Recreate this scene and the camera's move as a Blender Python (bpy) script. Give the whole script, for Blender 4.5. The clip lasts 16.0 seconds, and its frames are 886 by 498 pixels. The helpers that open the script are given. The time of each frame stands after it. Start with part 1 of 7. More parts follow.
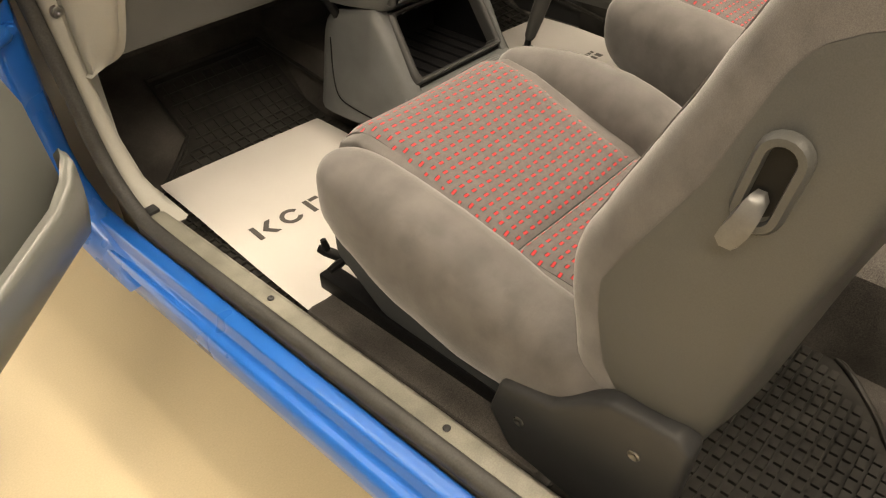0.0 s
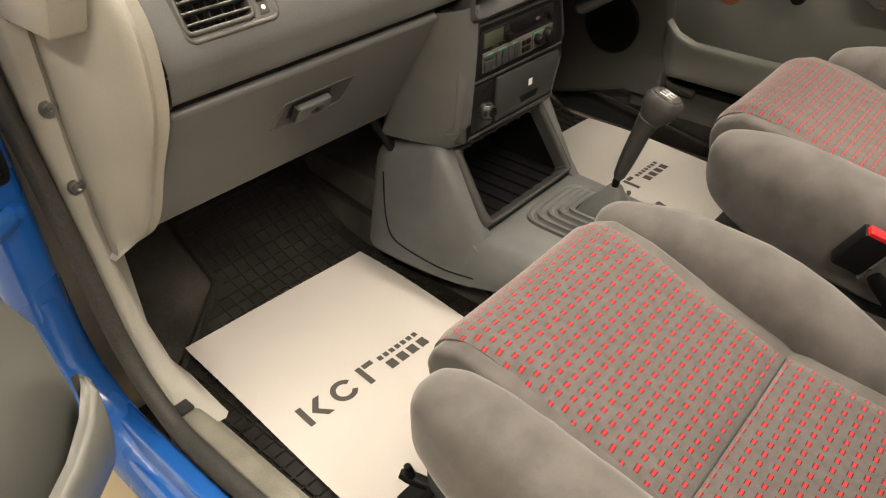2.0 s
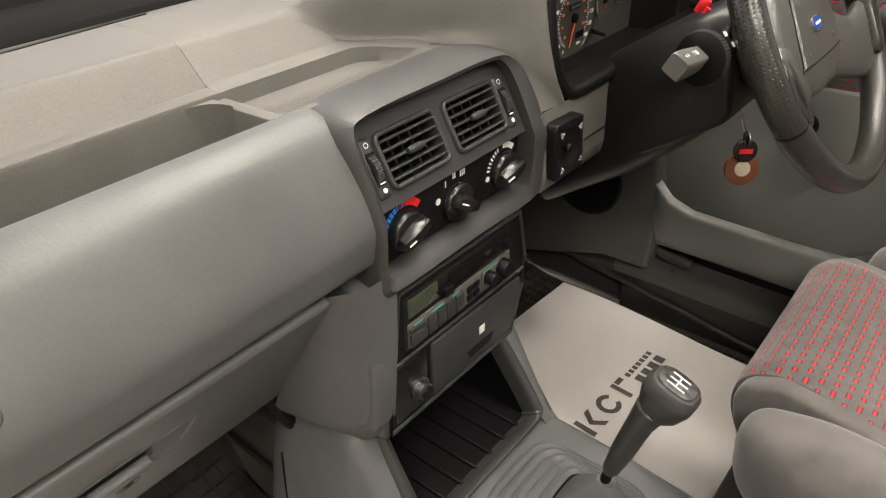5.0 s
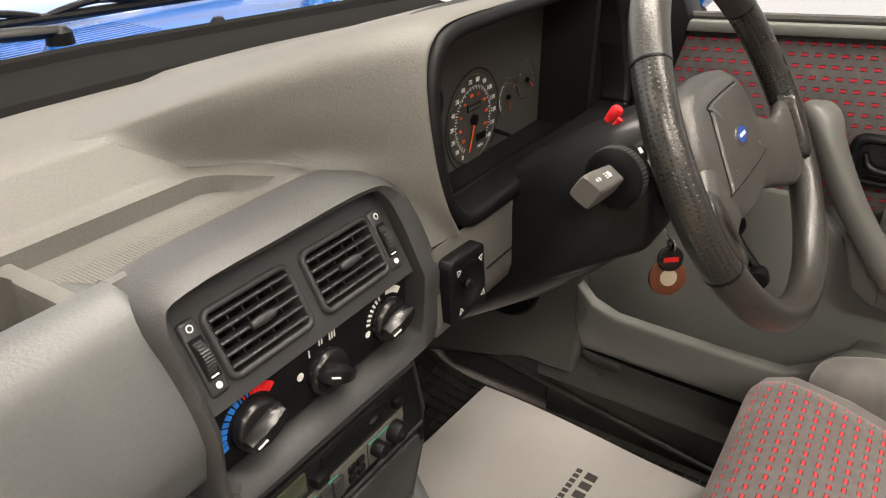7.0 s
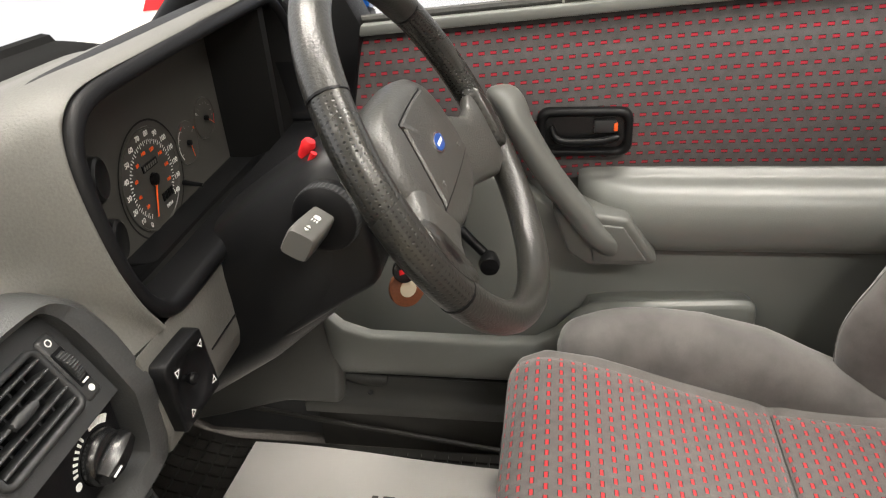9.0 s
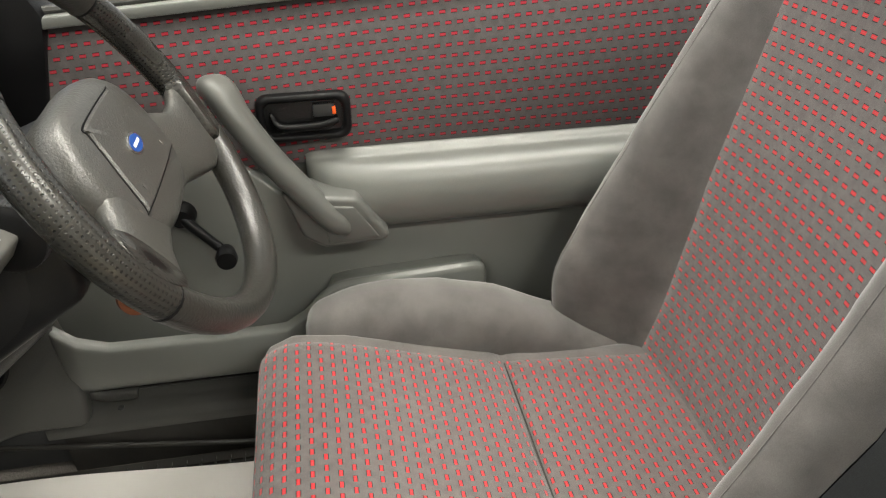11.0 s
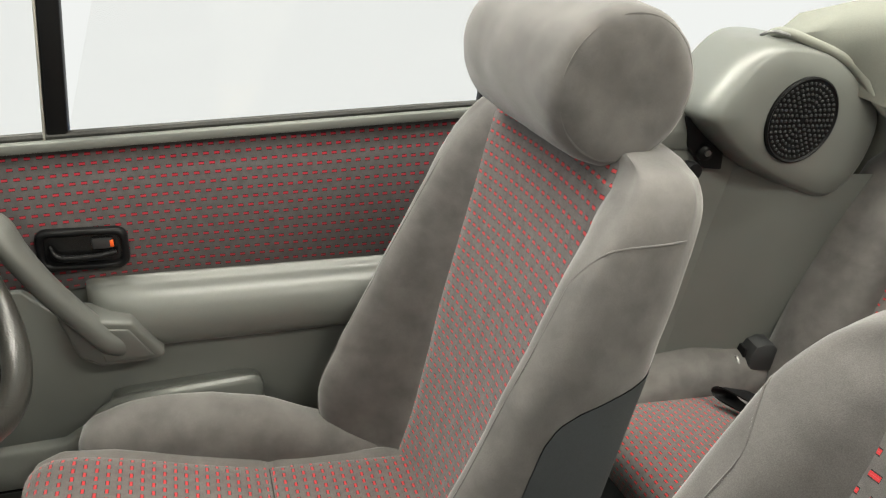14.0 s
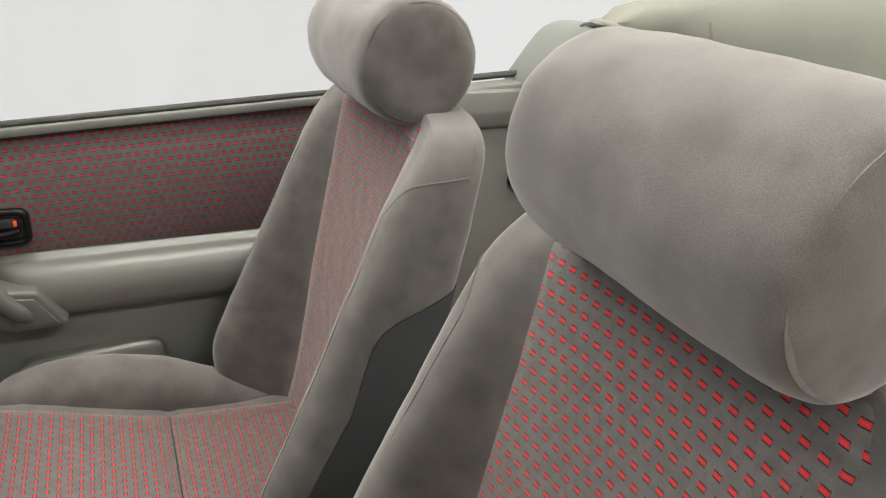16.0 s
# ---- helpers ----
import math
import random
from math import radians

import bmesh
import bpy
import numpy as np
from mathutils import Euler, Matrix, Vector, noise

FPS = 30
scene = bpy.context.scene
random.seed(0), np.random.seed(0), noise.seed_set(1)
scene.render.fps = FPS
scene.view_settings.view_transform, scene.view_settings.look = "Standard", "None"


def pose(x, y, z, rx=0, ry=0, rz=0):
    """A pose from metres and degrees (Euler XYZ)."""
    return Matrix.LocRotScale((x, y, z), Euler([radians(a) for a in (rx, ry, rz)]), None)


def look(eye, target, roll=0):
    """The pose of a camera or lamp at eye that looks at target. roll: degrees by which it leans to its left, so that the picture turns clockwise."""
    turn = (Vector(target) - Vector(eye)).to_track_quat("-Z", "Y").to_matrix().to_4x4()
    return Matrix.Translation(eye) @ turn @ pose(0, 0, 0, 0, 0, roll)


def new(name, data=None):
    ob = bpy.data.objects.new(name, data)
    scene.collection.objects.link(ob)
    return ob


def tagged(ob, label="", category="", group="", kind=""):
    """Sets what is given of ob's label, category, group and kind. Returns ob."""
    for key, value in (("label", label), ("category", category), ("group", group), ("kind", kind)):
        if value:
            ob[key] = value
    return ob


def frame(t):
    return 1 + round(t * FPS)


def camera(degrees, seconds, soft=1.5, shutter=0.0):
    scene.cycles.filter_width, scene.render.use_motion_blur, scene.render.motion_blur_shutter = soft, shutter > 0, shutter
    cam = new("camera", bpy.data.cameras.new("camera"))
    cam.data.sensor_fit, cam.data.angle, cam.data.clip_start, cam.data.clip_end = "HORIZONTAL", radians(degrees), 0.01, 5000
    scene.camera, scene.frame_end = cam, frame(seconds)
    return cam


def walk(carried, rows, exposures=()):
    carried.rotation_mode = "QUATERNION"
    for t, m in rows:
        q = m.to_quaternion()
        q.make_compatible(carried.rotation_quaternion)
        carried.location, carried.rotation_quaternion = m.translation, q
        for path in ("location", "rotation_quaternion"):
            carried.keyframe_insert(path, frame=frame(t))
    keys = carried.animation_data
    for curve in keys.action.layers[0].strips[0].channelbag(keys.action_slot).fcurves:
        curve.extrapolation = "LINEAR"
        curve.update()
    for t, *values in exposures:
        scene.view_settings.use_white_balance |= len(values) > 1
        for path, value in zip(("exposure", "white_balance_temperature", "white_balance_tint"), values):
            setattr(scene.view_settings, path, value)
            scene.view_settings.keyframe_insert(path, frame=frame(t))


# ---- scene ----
cam = camera(63.1, 16.0, 1.2)
PATH = [
    (0, (-1.018, -0.667, 1.082), (0.114, 0.382, -0.19), -1.0),
    (0.5, (-1.016, -0.617, 1.084), (0.126, 0.438, -0.174), -0.6),
    (1, (-1.001, -0.551, 1.098), (0.16, 0.505, -0.142), -0.4),
    (1.5, (-0.977, -0.46, 1.105), (0.202, 0.608, -0.107), -0.6),
    (2, (-0.904, -0.372, 1.124), (0.306, 0.695, -0.058), -0.7),
    (2.5, (-0.836, -0.322, 1.131), (0.394, 0.752, -0.025), -1.1),
    (3, (-0.781, -0.28, 1.137), (0.466, 0.785, -0.009), -1.3),
    (3.5, (-0.726, -0.212, 1.152), (0.534, 0.849, 0.016), -1.3),
    (4, (-0.671, -0.165, 1.156), (0.606, 0.892, 0.038), -1.4),
    (4.5, (-0.589, -0.147, 1.171), (0.697, 0.92, 0.072), -1.3),
    (7, (-0.341, -0.072, 1.2), (1.119, 0.893, 0.232), -0.3),
    (7.5, (-0.318, -0.059, 1.202), (1.21, 0.802, 0.242), -0.9),
    (8, (-0.292, -0.052, 1.205), (1.311, 0.661, 0.245), -2.0),
    (8.5, (-0.265, -0.054, 1.207), (1.398, 0.469, 0.228), -3.2),
    (9, (-0.254, -0.06, 1.212), (1.446, 0.255, 0.206), -4.1),
    (9.5, (-0.252, -0.074, 1.214), (1.452, 0.049, 0.173), -4.4),
    (10, (-0.252, -0.087, 1.212), (1.433, -0.133, 0.136), -3.9),
    (12.5, (-0.289, -0.169, 1.294), (1.371, -0.668, 0.297), 3.9),
    (13, (-0.303, -0.185, 1.32), (1.376, -0.732, 0.38), 4.6),
    (13.5, (-0.344, -0.198, 1.328), (1.343, -0.816, 0.448), 5.4),
    (14, (-0.408, -0.243, 1.348), (1.281, -0.89, 0.496), 5.0),
    (14.5, (-0.478, -0.298, 1.355), (1.21, -0.973, 0.524), 4.5),
    (15, (-0.526, -0.314, 1.352), (1.154, -1.026, 0.535), 4.0),
    (15.5, (-0.587, -0.316, 1.352), (1.084, -1.066, 0.548), 3.8),
    (16, (-0.648, -0.295, 1.355), (1.001, -1.088, 0.548), 3.8),
]
TONES = [(0.0, 0.15, 7900, 12), (1.0, 0.24, 7800, 12), (1.5, 0.16, 7600, 13), (3.0, 0.15, 6850, 12), (4.5, 0.18, 6600, 12), (7.0, 0.25, 6700, 13), (8.5, 0.38, 6450, 11), (10.0, 0.38, 6250, 9), (12.5, 0.28, 6400, 4), (14.5, 0.08, 6350, 5), (16.0, -0.04, 6350, 8)]
walk(cam, [(t, look(eye, target, roll)) for t, eye, target, roll in PATH], TONES)

# ---- light ----
world = bpy.data.worlds.new("showroom")
scene.world = world
world.use_nodes = True
world.node_tree.nodes["Background"].inputs[0].default_value = (0.9, 0.92, 1.0, 1)
world.node_tree.nodes["Background"].inputs[1].default_value = 0.05


# ---- materials ----
def material(name, colour, rough=0.6, metal=0.0, grain=0.0, grain_size=900.0, blotch=0.12, blotch_size=6.0, bump=0.0, sheen=0.0, coat=0.0, stretch=(1, 1, 1), spec=None):
    """A surface with colour variation at two scales and a fine relief; sizes in cycles a metre."""
    m = bpy.data.materials.new(name)
    m.use_nodes = True
    n, l = m.node_tree.nodes, m.node_tree.links
    b = n["Principled BSDF"]
    b.inputs["Roughness"].default_value, b.inputs["Metallic"].default_value = rough, metal
    b.inputs["Specular IOR Level"].default_value = spec if spec is not None else 0.5 if coat or metal or rough < 0.3 else 0.35
    b.inputs["Sheen Weight"].default_value, b.inputs["Coat Weight"].default_value = sheen, coat
    b.inputs["Sheen Roughness"].default_value, b.inputs["Coat Roughness"].default_value = 0.45, 0.06
    tc = n.new("ShaderNodeTexCoord")
    mp = n.new("ShaderNodeMapping")
    mp.inputs["Scale"].default_value = stretch
    l.new(tc.outputs["Object"], mp.inputs["Vector"])
    big, fine = n.new("ShaderNodeTexNoise"), n.new("ShaderNodeTexNoise")
    big.inputs["Scale"].default_value, big.inputs["Detail"].default_value = blotch_size, 3
    fine.inputs["Scale"].default_value, fine.inputs["Detail"].default_value = grain_size, 3
    l.new(mp.outputs[0], big.inputs["Vector"])
    l.new(mp.outputs[0], fine.inputs["Vector"])
    r1, r2 = n.new("ShaderNodeMapRange"), n.new("ShaderNodeMapRange")
    for r, k in ((r1, blotch), (r2, grain)):
        r.inputs["From Min"].default_value, r.inputs["From Max"].default_value = 0.3, 0.7
        r.inputs["To Min"].default_value, r.inputs["To Max"].default_value = 1 - k, 1 + k
    l.new(big.outputs["Fac"], r1.inputs["Value"])
    l.new(fine.outputs["Fac"], r2.inputs["Value"])
    mul = n.new("ShaderNodeMath")
    mul.operation = "MULTIPLY"
    l.new(r1.outputs[0], mul.inputs[0])
    l.new(r2.outputs[0], mul.inputs[1])
    hue = n.new("ShaderNodeHueSaturation")
    hue.inputs["Color"].default_value = (*colour, 1)
    l.new(mul.outputs[0], hue.inputs["Value"])
    l.new(hue.outputs[0], b.inputs["Base Color"])
    rr = n.new("ShaderNodeMapRange")
    rr.inputs["From Min"].default_value, rr.inputs["From Max"].default_value = 0.3, 0.7
    rr.inputs["To Min"].default_value, rr.inputs["To Max"].default_value = max(0.03, rough - 0.3 * blotch), min(1, rough + 0.3 * blotch)
    l.new(big.outputs["Fac"], rr.inputs["Value"])
    l.new(rr.outputs[0], b.inputs["Roughness"])
    if bump:
        bp = n.new("ShaderNodeBump")
        bp.inputs["Strength"].default_value, bp.inputs["Distance"].default_value = bump, 0.0006
        l.new(fine.outputs["Fac"], bp.inputs["Height"])
        l.new(bp.outputs[0], b.inputs["Normal"])
    return m


def dash_fabric(name, ground, red, pitch, row):
    """Grey velour woven with staggered rows of short red dashes edged in black, a pale thread down each; UV in metres."""
    m = material(name, ground, rough=0.92, grain=0.16, grain_size=1500, blotch=0.16, blotch_size=85, bump=0.5, sheen=0.35)
    n, l = m.node_tree.nodes, m.node_tree.links
    b = n["Principled BSDF"]
    uv = n.new("ShaderNodeUVMap")
    sep = n.new("ShaderNodeSeparateXYZ")
    l.new(uv.outputs[0], sep.inputs[0])

    def do(op, a, c):
        k = n.new("ShaderNodeMath")
        k.operation = op
        for i, v in enumerate((a, c)):
            if isinstance(v, (int, float)):
                k.inputs[i].default_value = v
            else:
                l.new(v, k.inputs[i])
        return k.outputs[0]

    fold, lift = n.new("ShaderNodeTexNoise"), n.new("ShaderNodeBump")
    fold.inputs["Scale"].default_value, fold.inputs["Detail"].default_value = 34, 3
    lift.inputs["Strength"].default_value, lift.inputs["Distance"].default_value = 0.5, 0.004
    l.new(n["Texture Coordinate"].outputs["Object"], fold.inputs["Vector"])
    l.new(fold.outputs["Fac"], lift.inputs["Height"])
    l.new(b.inputs["Normal"].links[0].from_socket, lift.inputs["Normal"])
    l.new(lift.outputs[0], b.inputs["Normal"])
    v = do("DIVIDE", sep.outputs["Y"], row)
    whole = do("FLOOR", v, 0)
    odd = do("MULTIPLY", do("MODULO", do("ABSOLUTE", whole, 0), 2), 0.5)
    u = do("FRACT", do("ADD", do("DIVIDE", sep.outputs["X"], pitch), odd), 0)
    v = do("FRACT", v, 0)

    def bar(u0, u1, v0, v1):
        a = do("MULTIPLY", do("GREATER_THAN", u, u0), do("LESS_THAN", u, u1))
        return do("MULTIPLY", a, do("MULTIPLY", do("GREATER_THAN", v, v0), do("LESS_THAN", v, v1)))

    dark = bar(0.24, 0.76, 0.31, 0.69)
    lit = bar(0.23, 0.74, 0.375, 0.625)
    thread = bar(0.28, 0.70, 0.485, 0.515)
    base = b.inputs["Base Color"].links[0].from_socket
    for fac, col in ((dark, (0.018, 0.011, 0.011)), (lit, red), (thread, (red[0], 0.06, 0.06))):
        mix = n.new("ShaderNodeMix")
        mix.data_type = "RGBA"
        l.new(fac, mix.inputs["Factor"])
        l.new(base, mix.inputs[6])
        mix.inputs[7].default_value = (*col, 1)
        base = mix.outputs[2]
    l.new(base, b.inputs["Base Color"])
    return m


def glow(name, colour, strength):
    m = bpy.data.materials.new(name)
    m.use_nodes = True
    n, l = m.node_tree.nodes, m.node_tree.links
    n.remove(n["Principled BSDF"])
    e = n.new("ShaderNodeEmission")
    e.inputs[0].default_value, e.inputs[1].default_value = (*colour, 1), strength
    l.new(e.outputs[0], n["Material Output"].inputs[0])
    return m


def glass(name, tint=(0.985, 0.985, 0.98)):
    m = bpy.data.materials.new(name)
    m.use_nodes = True
    n, l = m.node_tree.nodes, m.node_tree.links
    n.remove(n["Principled BSDF"])
    t, g, mix = n.new("ShaderNodeBsdfTransparent"), n.new("ShaderNodeBsdfGlossy"), n.new("ShaderNodeMixShader")
    t.inputs[0].default_value = (*tint, 1)
    g.inputs["Roughness"].default_value = 0.02
    mix.inputs[0].default_value = 0.02
    l.new(t.outputs[0], mix.inputs[1])
    l.new(g.outputs[0], mix.inputs[2])
    l.new(mix.outputs[0], n["Material Output"].inputs[0])
    return m


DASH = material("grey_grained_plastic", (0.102, 0.100, 0.092), 0.5, grain=0.08, grain_size=480, bump=0.6, blotch=0.1, blotch_size=9)
PADM = material("dark_grey_soft_pad", (0.084, 0.088, 0.088), 0.44, spec=0.4, grain=0.05, grain_size=420, bump=0.5, blotch=0.12, blotch_size=9)
TRIM = material("light_grey_plastic", (0.33, 0.325, 0.295), 0.5, grain=0.06, grain_size=800, bump=0.25, blotch=0.06)
DOORGREY = material("door_grey_vinyl", (0.140, 0.146, 0.136), 0.33, spec=0.55, grain=0.06, grain_size=900, bump=0.25, blotch=0.06)
ARMVINYL = material("worn_satin_vinyl", (0.118, 0.122, 0.113), 0.38, spec=0.7, grain=0.06, grain_size=700, bump=0.25, blotch=0.03, blotch_size=9)
BLACK = material("black_plastic", (0.0055, 0.0056, 0.0062), 0.42, grain=0.15, grain_size=900, bump=0.3, blotch=0.2, spec=0.17)
COLUMNBLACK = material("column_black_plastic", (0.0085, 0.0087, 0.0094), 0.34, grain=0.12, grain_size=900, bump=0.25, blotch=0.15, spec=0.26)
GLOSS = material("black_gloss_plastic", (0.008, 0.008, 0.0085), 0.25, blotch=0.1)
CHAR = material("charcoal_plastic", (0.030, 0.031, 0.032), 0.42, grain=0.1, grain_size=900, bump=0.3, blotch=0.12)
# the soft pad again, darkened for the shade round the centre panel
SURROUND = material("charcoal_soft_pad", (0.044, 0.045, 0.045), 0.40, grain=0.1, grain_size=520, bump=0.5, blotch=0.12, blotch_size=9)
PULLGREY = material("dark_pull_plastic", (0.090, 0.092, 0.086), 0.38, grain=0.06, grain_size=900, bump=0.2, blotch=0.08)
LEVERSILVER = material("satin_silver_paint", (0.13, 0.13, 0.128), 0.36, metal=0.5, grain=0.05, blotch=0.15, blotch_size=60)
VENTGREY = material("vent_grey_plastic", (0.075, 0.074, 0.070), 0.4, grain=0.08, grain_size=700, bump=0.2, blotch=0.1)
CONSOLE = material("dark_grey_console", (0.108, 0.113, 0.114), 0.43, grain=0.1, grain_size=700, bump=0.35, blotch=0.14, blotch_size=14)
FOOT = material("dark_footwell_trim", (0.042, 0.041, 0.039), 0.55, grain=0.1, grain_size=700, bump=0.3, blotch=0.16)
KICKGREY = material("dark_kick_trim", (0.064, 0.064, 0.060), 0.42, grain=0.08, grain_size=800, bump=0.25, blotch=0.1)
LEVERGREY = material("lever_grey", (0.040, 0.040, 0.039), 0.38, grain=0.05, blotch=0.08)
CLUSTER = material("cluster_plastic", (0.012, 0.012, 0.012), 0.36, grain=0.1, blotch=0.15)
STALK = material("stalk_grey", (0.105, 0.103, 0.097), 0.4, grain=0.05, blotch=0.06)
VELOUR = material("grey_velour", (0.096, 0.090, 0.087), 0.92, grain=0.2, grain_size=1300, bump=0.3, blotch=0.24, blotch_size=24, sheen=0.38)
FABRIC = dash_fabric("dashed_velour", (0.094, 0.090, 0.088), (0.44, 0.018, 0.024), 0.0150, 0.0146)
DOORFABRIC = dash_fabric("dashed_door_velour", (0.082, 0.079, 0.079), (0.34, 0.010, 0.028), 0.0150, 0.0136)
VINYL = material("seat_vinyl", (0.072, 0.073, 0.070), 0.42, grain=0.08, grain_size=900, bump=0.25, blotch=0.08)
SHELL = material("seat_back_carpet", (0.045, 0.05, 0.053), 0.9, grain=0.2, grain_size=1200, bump=0.5, blotch=0.15)
CARPET = material("dark_carpet", (0.068, 0.063, 0.058), 0.97, grain=0.5, grain_size=700, bump=1.0, blotch=0.45, blotch_size=9, sheen=0.12, spec=0.1)
RUBBER = material("black_rubber", (0.024, 0.023, 0.021), 0.48, grain=0.15, grain_size=500, bump=0.3, blotch=0.3, blotch_size=20, spec=0.28)
SEAL = material("seal_rubber", (0.04, 0.04, 0.038), 0.6, grain=0.2, grain_size=400, bump=0.3, blotch=0.25, blotch_size=20)
BLUE = material("blue_paint", (0.006, 0.105, 0.42), 0.28, blotch=0.06, coat=0.35)
SCUFF = material("scuffed_grey_sill", (0.2, 0.195, 0.165), 0.5, grain=0.12, grain_size=500, bump=0.3, blotch=0.2, blotch_size=25)
PAPER = material("white_paper", (0.60, 0.58, 0.555), 0.8, grain=0.02, blotch=0.03, blotch_size=5)
INK = material("grey_ink", (0.085, 0.08, 0.075), 0.7, blotch=0.06)
CHROME = material("dull_chrome", (0.6, 0.6, 0.58), 0.28, metal=1.0, blotch=0.08)
STEEL = material("worn_steel", (0.24, 0.24, 0.24), 0.36, metal=1.0, blotch=0.3, blotch_size=120)
WHITE = material("white_print", (0.75, 0.75, 0.73), 0.6, blotch=0.02)
RED = material("red_plastic", (0.7, 0.02, 0.025), 0.4, blotch=0.05)
ORANGE = material("orange_plastic", (0.85, 0.12, 0.02), 0.5, blotch=0.05)
BLUEPRINT = material("blue_print", (0.02, 0.18, 0.62), 0.5, blotch=0.02)
WHEELPLASTIC = material("wheel_plastic", (0.024, 0.0235, 0.021), 0.30, grain=0.15, grain_size=420, bump=0.8, blotch=0.1, spec=0.6)
BROWN = material("brown_leather", (0.16, 0.055, 0.025), 0.5, grain=0.15, grain_size=400, bump=0.4, blotch=0.2)
HOOD = material("hood_cloth", (0.20, 0.205, 0.18), 0.7, grain=0.12, grain_size=900, bump=0.4, blotch=0.08)
GLASS = glass("clear_glass")
FLOORM = material("beige_floor_paint", (0.62, 0.52, 0.34), 0.35, grain=0.05, grain_size=300, blotch=0.06, blotch_size=2.5)
# wall whiteness is emitted by the surface, not cast on it by lamps
WALLGLOW = glow("white_studio_wall", (1.0, 0.975, 0.955), 0.83)
# north wall emits more, to light the cabin from ahead
NORTHGLOW = glow("lit_studio_wall", (1.0, 0.985, 0.97), 1.7)
LAMPM = glow("lamp_tube", (1.0, 0.95, 0.86), 9.0)


# ---- mesh tools ----
def finish(name, bm, mat, angle=38):
    bmesh.ops.remove_doubles(bm, verts=bm.verts, dist=1e-6)
    bmesh.ops.recalc_face_normals(bm, faces=bm.faces)
    me = bpy.data.meshes.new(name)
    bm.to_mesh(me)
    bm.free()
    me.materials.append(mat)
    me.shade_smooth()
    me.set_sharp_from_angle(angle=radians(angle))
    return me


def part(name, bm, mat, parent=None, label="", angle=38):
    """Links a bmesh as one mesh object under a thing or a part."""
    ob = new(name, finish(name, bm, mat, angle))
    if parent is not None:
        ob.parent = parent
        ob.matrix_parent_inverse = Matrix.Identity(4)
        if parent.type == "EMPTY":
            ob.matrix_parent_inverse = parent.matrix_basis.inverted()
    if label:
        ob["label"] = label
    return ob


def thing(name, at, label, category, group="", kind=""):
    e = new(name)
    e.location = at
    e.empty_display_size = 0.05
    bpy.context.view_layer.update()
    return tagged(e, label, category, group, kind)


def alone(name, bm, mat, label, category, group="", kind="", angle=38):
    return tagged(part(name, bm, mat, None, "", angle), label, category, group, kind)


def box(x0, x1, y0, y1, z0, z1, bevel=0.0, seg=2, bm=None):
    bm = bm or bmesh.new()
    m = Matrix.Translation(((x0 + x1) / 2, (y0 + y1) / 2, (z0 + z1) / 2)) @ Matrix.Diagonal((abs(x1 - x0), abs(y1 - y0), abs(z1 - z0), 1))
    vs = bmesh.ops.create_cube(bm, size=1, matrix=m)["verts"]
    if bevel:
        es = list({e for v in vs for e in v.link_edges})
        bmesh.ops.bevel(bm, geom=es, offset=bevel, segments=seg, profile=0.5, affect="EDGES")
    return bm


def prism(poly, axis, a, b, bevel=0.0, seg=2, bm=None):
    """A polygon of two coordinates (the axes other than axis, in order) drawn out along axis from a to b."""
    bm = bm or bmesh.new()

    def p(q, w):
        q = list(q)
        q.insert("xyz".index(axis), w)
        return q

    lo, hi = [bm.verts.new(p(q, a)) for q in poly], [bm.verts.new(p(q, b)) for q in poly]
    fs = [bm.faces.new(lo), bm.faces.new(hi[::-1])]
    for i in range(len(poly)):
        j = (i + 1) % len(poly)
        fs.append(bm.faces.new((lo[i], lo[j], hi[j], hi[i])))
    bmesh.ops.recalc_face_normals(bm, faces=fs)
    if bevel:
        bmesh.ops.bevel(bm, geom=list({e for f in fs for e in f.edges}), offset=bevel, segments=seg, profile=0.5, affect="EDGES")
    return bm


def loft(rings, closed=True, caps=True, bm=None, uv=None):
    """Skins rings of equal count. uv: a function of ring index and point index giving metres."""
    bm = bm or bmesh.new()
    layer = bm.loops.layers.uv.verify() if uv else None
    vs = [[bm.verts.new(p) for p in r] for r in rings]
    n = len(rings[0])
    for i in range(len(vs) - 1):
        for j in range(n if closed else n - 1):
            k = (j + 1) % n
            f = bm.faces.new((vs[i][j], vs[i][k], vs[i + 1][k], vs[i + 1][j]))
            if uv:
                for lp, (a, c) in zip(f.loops, ((i, j), (i, j + 1), (i + 1, j + 1), (i + 1, j))):
                    lp[layer].uv = uv(a, c)
    if closed and caps:
        for r in (vs[0], vs[-1]):
            c = bm.verts.new(sum((v.co for v in r), Vector()) / n)
            for j in range(n):
                bm.faces.new((r[j], r[(j + 1) % n], c))
    return bm


def ellipse(c, u, v, a, b, n=24, power=2.0):
    """A ring round c in the plane of u and v; a power over 2 squares it."""
    out = []
    for i in range(n):
        t = 2 * math.pi * i / n
        x, y = math.cos(t), math.sin(t)
        x = math.copysign(abs(x) ** (2 / power), x)
        y = math.copysign(abs(y) ** (2 / power), y)
        out.append(Vector(c) + Vector(u) * a * x + Vector(v) * b * y)
    return out


